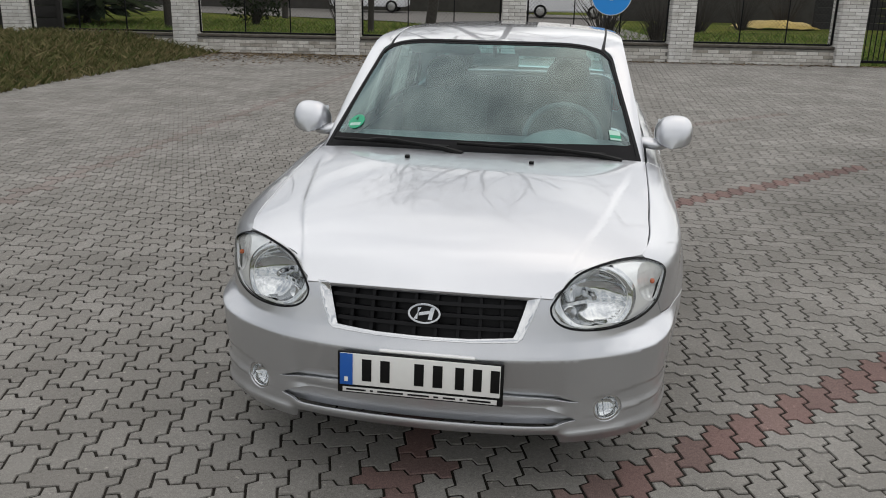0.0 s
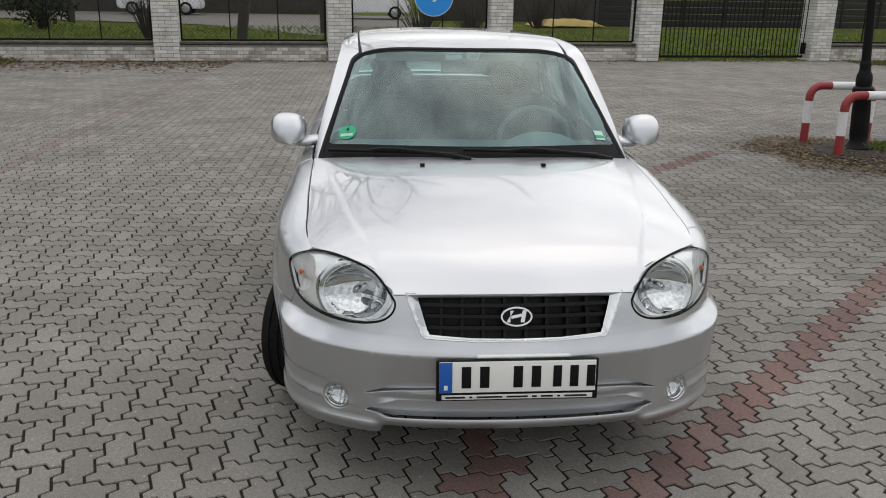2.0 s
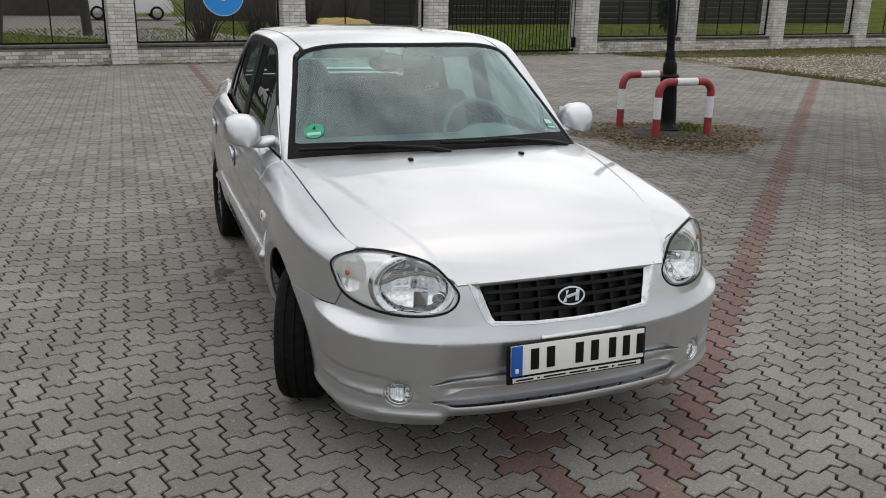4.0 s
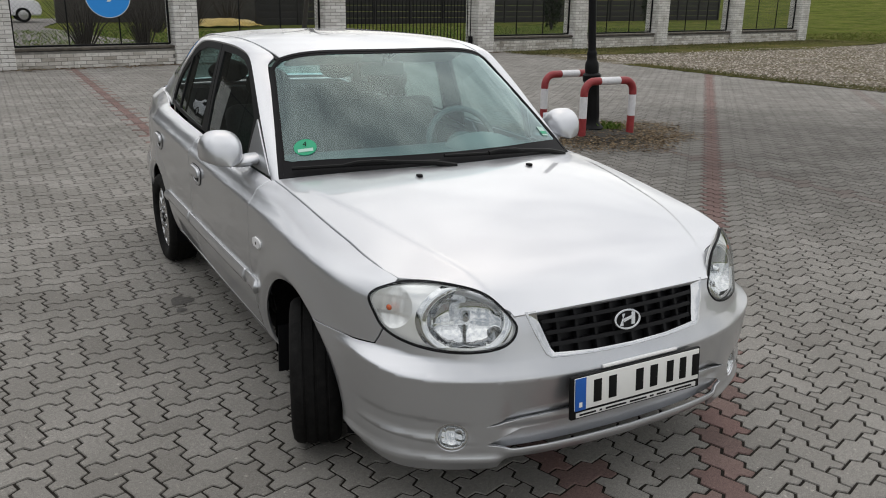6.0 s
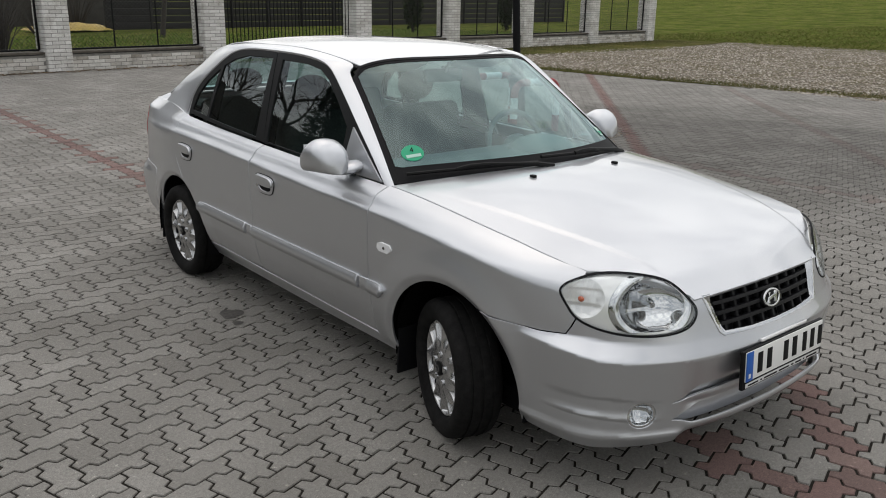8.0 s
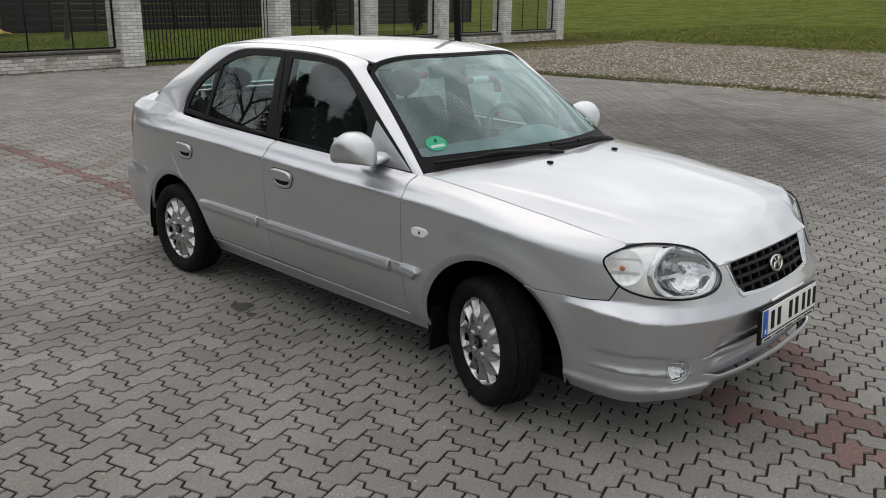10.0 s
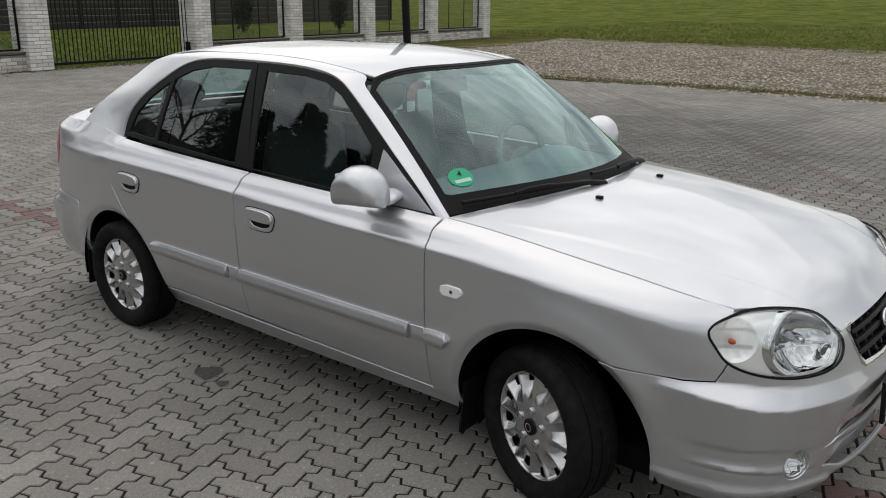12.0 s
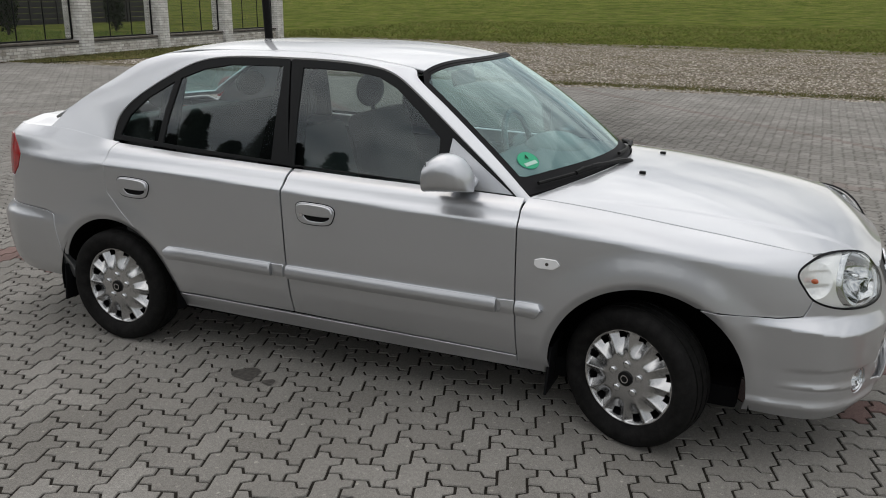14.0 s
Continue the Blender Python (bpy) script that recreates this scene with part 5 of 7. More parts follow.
# --- scuttle, wipers and washer jets
sc_out = [(float(x), float(0.458 - 0.215 * (1 - (x / 0.745) ** 2)) + 0.004) for x in np.linspace(-0.715, 0.715, 30)]
sc_out += [(float(x), float(0.50 - 0.215 * (1 - (x / 0.73) ** 2)) + 0.02) for x in np.linspace(0.70, -0.70, 30)]
panel("scuttle_panel", sc_out, lambda x, y: np.stack([x, y, 0.905 + 0.042 * (1 - (x / 0.745) ** 2) + 0.0 * y], -1), M_BLACK, CAR, "black plastic scuttle", gap=0.0, step=0.04)
for x0, x1, b1 in ((-0.10, -0.655, 0.030), (0.545, -0.07, 0.030)):
    def on_screen(x, b):
        return screen(np.array([x / 0.70]), np.array([b]))[0] + np.array([0, -0.016, 0.014])
    wip = empty("wiper", "", "")
    wip.parent = CAR
    pts = [on_screen(x0 + (x1 - x0) * k, 0.012 + b1 * k) for k in (0, 0.25, 0.5, 0.75, 1.0)]
    part("wiper_blade", tube(pts, 0.0075, 8), M_INK, wip, "black wiper blade")
    piv, mid = on_screen(x0 + 0.06, -0.035), on_screen((x0 + x1) / 2, 0.014 + b1 / 2)
    up = np.array([0, -0.008, 0.014])
    part("wiper_arm", tube([piv, piv * 0.75 + mid * 0.25 + up, piv * 0.3 + mid * 0.7 + up, mid + up], 0.0085, 8, taper=[1.9, 1.3, 0.9, 0.7]), M_INK, wip, "black wiper arm")
    da = (pts[-1] - pts[0]) / np.linalg.norm(pts[-1] - pts[0])
    part("blade_bridge", tube([mid - da * 0.10, mid - da * 0.05 + up * 0.7, mid + da * 0.05 + up * 0.7, mid + da * 0.10], 0.009, 8), M_INK, wip)
for sx in (-1, 1):
    zz = float(bonnet(np.array([0.26]), np.array([0.117]))[0, 2])
    part("washer_jet", box((0.020, 0.026, 0.012), pose(sx * 0.26, 0.117, zz + 0.004), 0.004), M_INK, CAR, "black washer jet")

# --- stickers on the glass
def disc_on_screen(a0, b0, r, name, mat, par, label, off):
    pts = [(a0 + r / 0.63 * math.cos(2 * math.pi * k / 30), b0 + r / 0.66 * math.sin(2 * math.pi * k / 30)) for k in range(30)]
    return panel(name, pts, screen, mat, par, label, scale=(0.63, 0.66), gap=0.0, step=0.04, off=off, thick=0.0005)


stk = disc_on_screen(-0.845, 0.205, 0.038, "sticker", M_STICKGREEN, ws, "round green windscreen sticker", 0.0)
sb = [(-0.885, 0.172), (-0.805, 0.172), (-0.805, 0.192), (-0.885, 0.192)]
panel("sticker_strip", sb, screen, M_STICKPALE, stk, scale=(0.63, 0.66), gap=0.0, step=0.04, off=0.0015, thick=0.0005)
def figure(text, a0, b0, size, par):
    """A printed figure on the windscreen."""
    cu = bpy.data.curves.new("figure", "FONT")
    cu.body, cu.size, cu.align_x, cu.align_y, cu.extrude = text, size, "CENTER", "CENTER", 0.0002
    tmp = bpy.data.objects.new("figure", cu)
    scene.collection.objects.link(tmp)
    me = bpy.data.meshes.new_from_object(tmp.evaluated_get(bpy.context.evaluated_depsgraph_get()))
    bpy.data.objects.remove(tmp)
    me.name = "figure"
    me.materials.clear()
    me.materials.append(M_INK)
    p = [Vector(screen(np.array([a]), np.array([b]))[0]) for a, b in ((a0, b0), (a0 + 0.02, b0), (a0, b0 + 0.02))]
    ux = (p[1] - p[0]).normalized()
    n = ux.cross(p[2] - p[0]).normalized()
    m = Matrix((ux, n.cross(ux), n)).transposed().to_4x4()
    ob = new("figure", me)
    ob.parent = par
    ob.matrix_local = Matrix.Translation(p[0] + n * 0.0022) @ m
    return tagged(ob, "black printed figure")


figure("4", -0.845, 0.224, 0.034, stk)
s2 = [(0.83, 0.15), (0.90, 0.15), (0.90, 0.225), (0.83, 0.225)]
st2 = panel("sticker", s2, screen, M_STICKPALE, ws, "small pale windscreen sticker", scale=(0.63, 0.66), gap=0.0, step=0.04, off=0.0, thick=0.0005)
panel("sticker_strip", [(0.83, 0.165), (0.90, 0.165), (0.90, 0.185), (0.83, 0.185)], screen, M_STICKGREEN, st2, scale=(0.63, 0.66), gap=0.0, step=0.04, off=0.0015, thick=0.0005)

# --- floor and inner shell
part("underbody", box((1.40, 3.3, 0.09), pose(0, 1.28, 0.215), 0.02), M_SHUT, CAR, "dark underbody")
part("bumper_core", box((1.00, 0.34, 0.24), pose(0, -0.55, 0.43), 0.03), M_SHUT, CAR, "dark bumper core")
for sg in (-1, 1):
    part("bumper_core", box((0.20, 0.16, 0.24), pose(sg * 0.58, -0.47, 0.43), 0.03), M_SHUT, CAR, "dark bumper core")
part("engine_bay", box((0.98, 0.95, 0.36), pose(0, -0.20, 0.46), 0.05), M_SHUT, CAR, "dark engine bay")


# --- wheels
def hubcap(parent, z_out):
    """Silver cover: a domed disc that runs out into twelve pointed spokes, five bolts and a dark centre; it lies in the wheel's own x."""
    n, R = 264, 0.192
    prof = [0.0, 0.03, 0.055, 0.072, 0.084, 0.094, 0.103, 0.112, 0.121, 0.130, 0.138, 0.145, 0.151, 0.157, 0.163, 0.168, 0.173, 0.1765, 0.179, 0.184, 0.189, 0.192]
    V, F = [], []
    for r in prof:
        out = float(smooth((r - 0.076) / 0.085))
        for k in range(n):
            u = abs((k * 12 / n + 0.5) % 1 - 0.5) * 2
            dish = -0.036 * out * u ** 0.75 * float(smooth((0.1815 - r) / 0.006))
            x = 0.018 * (1 - (r / R) ** 3) + dish + 0.008 * float(smooth((r - 0.12) / 0.06)) - (0.012 if r > 0.19 else 0)
            V.append((z_out + x, r * math.cos(2 * math.pi * k / n), r * math.sin(2 * math.pi * k / n)))
    for i in range(len(prof) - 1):
        rm = (prof[i] + prof[i + 1]) / 2
        for k in range(n):
            u = abs(((k + 0.5) * 12 / n + 0.5) % 1 - 0.5) * 2
            if 0.151 < rm < 0.1768 and u > 0.60:
                continue
            a, b = i * n + k, i * n + (k + 1) % n
            F.append((a, b, b + n, a + n))
    hc = mesh_object("hubcap", V, F, M_ALLOY, parent, "silver hubcap with twelve pointed spokes")
    for k in range(5):
        a = 2 * math.pi * k / 5 + 0.3
        part("wheel_bolt", cap(lathe([(0.014, 0.0), (0.014, 0.006), (0.009, 0.010)], 12)), M_CHROME, hc).matrix_local = pose(z_out + 0.017, 0.058 * math.cos(a), 0.058 * math.sin(a))
    part("centre_cap", cap(lathe([(0.029, 0.0), (0.029, 0.005), (0.023, 0.008)], 24)), M_INK, hc, "black centre cap").matrix_local = pose(z_out + 0.019, 0, 0)
    part("cap_mark", lathe([(0.016, 0.0), (0.016, 0.0015), (0.012, 0.0015), (0.012, 0.0)], 24), M_CHROME, hc).matrix_local = pose(z_out + 0.0272, 0, 0)
    return hc


def wheel(m):
    w = empty("wheel", "", "")
    w.parent = CAR
    w.matrix_local = m
    tp = [(0.188, -0.070), (0.200, -0.082), (0.235, -0.090), (0.262, -0.086), (0.277, -0.074), (0.2835, -0.055), (0.2845, -0.045), (0.2790, -0.044), (0.2790, -0.036), (0.2848, -0.035),
          (0.2855, -0.006), (0.2795, -0.005), (0.2795, 0.005), (0.2855, 0.006), (0.2848, 0.035), (0.2790, 0.036), (0.2790, 0.044), (0.2845, 0.045), (0.2835, 0.055), (0.277, 0.074), (0.262, 0.086), (0.235, 0.090), (0.205, 0.083), (0.190, 0.070), (0.186, 0.05)]
    part("tyre", lathe([(r if r < 0.2 else 0.2 + (r - 0.2) * 0.875, a) for r, a in tp], 72), M_TYRE, w, "black tyre with worn tread", angle=50)
    part("rim", lathe([(0.02, -0.01), (0.172, -0.012), (0.176, 0.040), (0.190, 0.066)], 48), M_SHUT, w, "dark steel rim")
    hubcap(w, 0.052)
    return w


STEER = 20.0
wheel(pose(-0.757, 0.0, 0.273, 0, 0, 180 - STEER))
wheel(pose(0.700, 0.0, 0.273, 0, 0, -STEER))
wheel(pose(-0.748, 2.487, 0.273, 0, 0, 180))
wheel(pose(0.748, 2.487, 0.273))

# --- cabin
dash = part("dashboard", box((1.34, 0.42, 0.22), pose(0, 0.66, 0.80, 10), 0.07, 4), M_DASH, CAR, "grey plastic dashboard")
part("dash_top", box((1.30, 0.36, 0.05), pose(0, 0.52, 0.895, 6), 0.02, 3), M_DASH, CAR)
part("instrument_hood", ellipsoid((0.36, 0.67, 0.90), (0.20, 0.16, 0.095)), M_CLUSTER, CAR, "pale curved instrument hood")
ringp = [(0.36 + 0.185 * math.cos(a), 0.86 + 0.05 * math.sin(a), 0.920 + 0.16 * math.sin(a)) for a in np.linspace(0, 2 * math.pi, 40, endpoint=False)]
sw = part("steering_wheel", tube(ringp, 0.015, 10, closed=True), M_DASH, CAR, "grey steering wheel")
part("wheel_hub", ellipsoid((0.36, 0.86, 0.912), (0.085, 0.035, 0.06)), M_DASH, sw)
for sx in (-1, 1):
    part("wheel_spoke", tube([(0.36 + sx * 0.06, 0.86, 0.91), (0.36 + sx * 0.18, 0.86, 0.90)], 0.014, 8), M_DASH, sw)


def seat(x, y, w, name="car_seat"):
    s = empty(name, "", "")
    s.parent = CAR
    part("cushion", box((w, 0.52, 0.17), pose(x, y, 0.50, 6), 0.06, 4), M_SEAT, s)
    part("backrest", box((w, 0.15, 0.56), pose(x, y + 0.32, 0.78, -16), 0.06, 4), M_SEAT, s)
    return s


for sx in (-1, 1):
    st = seat(sx * 0.355, 1.28, 0.50)
    hr = part("headrest", ellipsoid((sx * 0.355, 1.715, 1.150), (0.125, 0.055, 0.090)), M_HEADREST, st, "dark padded headrest")
    part("headrest_post", tube([(sx * 0.355, 1.69, 0.98), (sx * 0.355, 1.71, 1.13)], 0.012, 8), M_SHUT, hr)
rear_seat = seat(0.0, 2.12, 1.26, "rear_bench")
for sx in (-1, 1):
    part("headrest", ellipsoid((sx * 0.36, 2.50, 1.15), (0.125, 0.05, 0.07)), M_SEAT, rear_seat)
part("parcel_shelf", box((1.20, 0.42, 0.02), pose(0, 2.74, 0.985), 0.005), M_SEAT, CAR)
mr = part("inside_mirror", box((0.235, 0.030, 0.068), pose(0.0, 1.03, 1.275, -12), 0.014, 4), M_DASH, CAR, "grey inside mirror")
part("mirror_stalk", tube([(0, 0.98, 1.345), (0, 1.01, 1.295)], 0.01, 8), M_DASH, mr)
panel("headlining", [(-0.50, 1.05), (0.50, 1.05), (0.53, 2.4), (-0.53, 2.4)], roof, M_LINER, CAR, off=-0.03, step=0.1, gap=0.0, thick=0.004)
for sg in (-1, 1):
    part("sun_visor", box((0.36, 0.13, 0.014), pose(sg * 0.27, 1.10, 1.318, -20), 0.005), M_LINER, CAR)
    # inner trims behind the doors
    trim = on_side([(0.50, 0.30), (2.45, 0.30), (2.45, 0.955), (1.5, 0.925), (0.50, 0.89)])
    panel("door_trim", [(sg * u, v) for u, v in trim], wing, M_SEAT, CAR, "grey inner door trim", off=-0.07, step=0.12, gap=0.0, thick=0.01)
for sg in (-1, 1):
    for yy in ((1.47, 0.90), (1.70, 0.93), (1.64, 1.36), (1.49, 1.36)), ((2.17, 0.95), (2.30, 0.95), (2.27, 1.24), (2.15, 1.30)):
        panel("pillar_trim", list(yy), lambda y, z, k=sg: pane(y, z) * np.array([k, 1, 1]), M_SHUT, CAR, "dark pillar trim", flip=sg < 0, off=-0.03, step=0.08, gap=0.0, thick=0.01)
part("firewall", box((1.36, 0.04, 0.62), pose(0, 0.50, 0.56), 0.01), M_SHUT, CAR)
part("boot_wall", box((1.30, 0.04, 0.55), pose(0, 2.62, 0.66), 0.01), M_SHUT, CAR)

# ---------------------------------------------------------------- ground
def sheet(name, pts, z, mat, label, category="ground", kind="structure", grid=None, height=None):
    """A flat or gently shaped piece of ground inside an outline."""
    poly = np.array(pts, float)
    st = grid or 4.0
    ring = walk_line(poly, st)
    lo, hi = poly.min(0), poly.max(0)
    gx, gy = np.meshgrid(np.arange(lo[0] + st / 2, hi[0], st), np.arange(lo[1] + st / 2, hi[1], st))
    q = np.stack([gx.ravel(), gy.ravel()], 1)
    q = q[inside(poly, q)]
    allp = np.concatenate([ring, q]) if len(q) else ring
    ed = [(i, (i + 1) % len(ring)) for i in range(len(ring))]
    vs, _, fs, _, _, _ = delaunay_2d_cdt([Vector(p) for p in allp], ed, [], 0, 1e-5)
    vs = np.array([tuple(v) for v in vs])
    cen = np.array([vs[list(f)].mean(0) for f in fs])
    ok = inside(poly, cen)
    h = height(vs[:, 0], vs[:, 1]) if height else np.zeros(len(vs))
    ob = mesh_object(name, [(x, y, z + k) for (x, y), k in zip(vs, h)], [tuple(f) for f, g in zip(fs, ok) if g], mat)
    return tagged(ob, label, category, "", kind)


big = 400.0
gx = [-big, -60, -20, 28, 34, 42, 52, 64, 80, 110, 160, big]
gv = [(x, y, -0.06 + 5.5 * float(smooth((x - 32) / 200))) for y in (-big, -60, 0, 60, big) for x in gx]
gf = [(r * 12 + c, r * 12 + c + 1, (r + 1) * 12 + c + 1, (r + 1) * 12 + c) for r in range(4) for c in range(11)]
gp = mesh_object("ground", gv, gf, M_LAWN)
tagged(gp, "wide green meadow ground reaching to the horizon", "ground", "", "structure")

FENCE_O, FENCE_D = Vector((-4.96, 15.95, 0)), Vector((0.9923, 0.124, 0))


def fence_at(d, off=0.0, z=0.0):
    """A point d metres along the fence, off metres behind it."""
    return FENCE_O + FENCE_D * d + Vector((-0.124, 0.9923, 0)) * off + Vector((0, 0, z))


def fence_y(x):
    return 15.95 + (x + 4.96) * 0.125


YARD = [(-8.0, -9.0), (12.7, -9.0), (12.9, -1.8), (13.05, 2.3), (12.9, 5.2), (12.25, 9.3), (12.0, 13.2), (11.6, fence_y(11.6) - 0.2), (-8.1, fence_y(-8.1) - 0.2), (-8.0, 9)]
sheet("paving_bed", YARD, -0.0046, M_JOINT, "dark sand in the joints of the paving", "paving")

# interlocking stones: a herringbone of double squares with waved edges
U = 0.1125
TURN_P = radians(-0.5)
CT, ST = math.cos(TURN_P), math.sin(TURN_P)
WAVE = [(0.0, 0.0), (0.20, 0.070), (0.39, 0.130), (0.61, -0.130), (0.80, -0.070)]


def stone_outline(long_x):
    """Corners of a stone two squares long, in units of the square."""
    nx, ny = (2, 1) if long_x else (1, 2)
    out = []
    for i in range(nx):
        out += [(i + a, b) for a, b in WAVE]
    for j in range(ny):
        out += [(nx - b, j + a) for a, b in WAVE]
    for i in range(nx, 0, -1):
        out += [(i - a, ny - b) for a, b in WAVE]
    for j in range(ny, 0, -1):
        out += [(0 + b, j - a) for a, b in WAVE]
    return np.array(out)


def herringbone(i, j):
    """Which stone the square (i, j) starts: 'h', 'v' or none."""
    k = (i - j) % 4
    return "h" if k == 0 else "v" if k == 3 else None


def make_stone(long_x, fine):
    o = stone_outline(long_x)
    if not fine:
        o = o[[k for k in range(len(o)) if k % 5 in (0, 2, 3)]]
    c = o.mean(0)
    top = inset(o, 0.058)
    low = inset(o, 0.036)
    m = len(o)
    V = [(*((p - c) * U), 0.0) for p in top] + [(*((p - c) * U), -0.006) for p in low] + ([(*((p - c) * U), -0.03) for p in low] if fine else [])
    F = [tuple(range(m))]
    for r in range(2 if fine else 1):
        F += [(r * m + (k + 1) % m, r * m + k, (r + 1) * m + k, (r + 1) * m + (k + 1) % m) for k in range(m)]
    return np.array(V), F, c


def is_red(i, j, lx):
    """Stones of the red parking lines (1, or 2 where faded): slanting rows of upright stones, and straight columns."""
    if not lx and (i - j) == 11 and i > -1:
        return 1
    if not lx and ((i - j) in (-21, -53) and -1 < i < 27 or (i - j) in (43, 75) and i > 40):
        return 1 if (i - j) == -21 else 2
    if i in (40, 41) if lx else i == 41:
        return 2 if j < 90 else 0
    if i in (-3, -2) if lx else i == -2:
        return 1
    if i in (-37, -36) if lx else i == -36:
        return 2
    return 0


def plant_paving():
    yard = np.array(YARD)
    stones = []
    rng = np.random.RandomState(4)
    for i in range(-90, 150):
        for j in range(-82, 175):
            k = herringbone(i, j)
            if k is None:
                continue
            lx = k == "h"
            u, v = (i + (1 if lx else 0.5)) * U, (j + (0.5 if lx else 1)) * U
            stones.append((u * CT - v * ST + 0.11, u * ST + v * CT - 0.087, lx, is_red(i, j, lx)))
    xy = np.array([s[:2] for s in stones])
    ok = inside(yard, xy)
    ok &= (np.hypot(xy[:, 0] - 4.8, xy[:, 1] - 5.3) > 0.78)
    stones = [s for s, k in zip(stones, ok) if k]
    # the stretch that the camera passes nearest
    near, far = [], []
    for x, y, lx, rd in stones:
        (near if (-1.75 < x < 1.15 and -1.9 < y < -0.62) or (-2.05 < x < -1.0 and -0.7 < y < 1.5) else far).append((x, y, lx, rd))
    near.sort(key=lambda s: min(math.hypot(s[0] + 0.3, s[1] + 1.2), math.hypot(s[0] + 1.5, s[1] - 0.4)))
    far += near[300:]
    near = near[:300]
    pav = empty("paving", "grey interlocking concrete paving stones with red marking rows", "paving", kind="structure")
    meshes = {}
    for lx in (True, False):
        V, F, _ = make_stone(lx, True)
        for red in (0, 1):
            me = bpy.data.meshes.new("paving_stone")
            me.from_pydata([tuple(v) for v in V], [], F)
            me.materials.append(M_PAVE_RED if red else M_PAVE)
            meshes[lx, red] = me
    for x, y, lx, rd in near:
        ob = new("paving_stone", meshes[lx, min(rd, 1)])
        ob.matrix_world = pose(x, y, rng.normal(0, 0.0006), rng.normal(0, 0.28), rng.normal(0, 0.28), -0.5 + rng.normal(0, 0.5))
        ob.parent = pav
    for red, mat, lab in ((0, M_PAVES, "many grey interlocking paving stones"), (1, M_PAVES_RED, "red paving stones that mark the parking bays"), (2, M_PAVES_FADED, "faded red paving stones that mark the parking bays")):
        vs, fs, base = [], [], 0
        for fine in (True, False):
            for lx in (True, False):
                pick = [s for s in far if s[2] == lx and s[3] == red and ((math.hypot(s[0] - 0.2, s[1] - 0.8) < 4.2) == fine)]
                if not pick:
                    continue
                V, F, _ = make_stone(lx, fine)
                R = np.array([[CT, -ST, 0], [ST, CT, 0], [0, 0, 1]])
                V = V @ R.T
                P = np.array([(s[0], s[1], 0) for s in pick])
                tilt = rng.normal(0, 0.0045, (len(P), 2))
                dz = rng.normal(0, 0.0006, len(P))
                W = V[None] + P[:, None]
                W[:, :, 2] += dz[:, None] + (V[None, :, :2] * tilt[:, None]).sum(-1)
                vs.append(W.reshape(-1, 3))
                n = len(V)
                for q in range(len(P)):
                    b = base + q * n
                    fs += [tuple(b + e for e in f) for f in F]
                base += n * len(P)
        ob = mesh_object("paving_stones", np.concatenate(vs), fs, mat, pav, lab, False)
        tagged(ob, kind="stuff")


plant_paving()


def scatter(name, n, rng, place, mat, label, category, size, flat=False, tri=False, lean=0.5):
    """Many small leaves, blades or pebbles as one mesh."""
    V, F = [], []
    for _ in range(n):
        x, y, z = place(rng)
        a, s = rng.uniform(0, 6.28), size * rng.uniform(0.5, 1.3)
        if flat:      # a curled dry leaf
            ca, sa = math.cos(a) * s, math.sin(a) * s
            b = len(V)
            V += [(x - ca, y - sa, z), (x + sa * 0.45, y - ca * 0.45, z + s * rng.uniform(0.0, 0.4)), (x + ca, y + sa, z + s * rng.uniform(0, 0.35)), (x - sa * 0.45, y + ca * 0.45, z + s * rng.uniform(0, 0.3))]
            F += [(b, b + 1, b + 2, b + 3)]
        elif tri:     # a grass blade
            b = len(V)
            dx, dy = math.cos(a) * s * 0.09, math.sin(a) * s * 0.09
            lx, ly = rng.normal(0, lean) * s, rng.normal(0, lean) * s
            V += [(x - dx, y - dy, z - 0.01), (x + dx, y + dy, z - 0.01), (x + lx * 0.4 + dx * 0.6, y + ly * 0.4 + dy * 0.6, z + s * 0.6), (x + lx, y + ly, z + s)]
            F += [(b, b + 1, b + 2), (b, b + 2, b + 3)]
        else:         # a pebble
            b = len(V)
            h = s * 0.6
            V += [(x + s * math.cos(a + k * 1.2566) * rng.uniform(0.7, 1.1), y + s * math.sin(a + k * 1.2566) * rng.uniform(0.7, 1.1), z) for k in range(5)] + [(x + rng.normal(0, s * 0.2), y, z + h)]
            F += [(b + k, b + (k + 1) % 5, b + 5) for k in range(5)]
    return tagged(mesh_object(name, V, F, mat, smooth_on=False), label, category, "", "stuff")


# gravel strip and verges to the east, meadow beyond
GRAVEL = [(12.0, 13.2), (12.25, 9.3), (12.9, 5.2), (13.05, 2.3), (12.9, -1.8), (12.7, -14), (28.5, -30), (30.6, -6), (30.2, 4), (29.3, 13), (29.0, 17.5), (27.5, 20.2), (22, 19.3), (14, 18.3), (11.6, fence_y(11.6) - 0.2)]
sheet("gravel_strip", GRAVEL, -0.010, M_GRAVEL, "strip of pale gravel and earth beside the paving", "gravel", grid=1.0,
      height=lambda x, y: 0.012 * np.sin(x * 1.7) * np.cos(y * 1.3))


def gravel_place(r):
    while True:
        x, y = 12.6 + 13.5 * r.uniform() ** 1.4, r.uniform(-6, 16.5)
        if y < fence_y(x) - 2.5:
            return x, y, 0.0


rngs = np.random.RandomState(7)
scatter("gravel_stones", 26000, rngs, gravel_place, M_PEBBLE, "loose pale gravel stones", "gravel", 0.033)


def meadow_place(r):
    x = 28.2 + 26 * r.uniform() ** 1.5
    return x, r.uniform(-12, 24), -0.05 + 5.5 * float(smooth((x - 32) / 200))


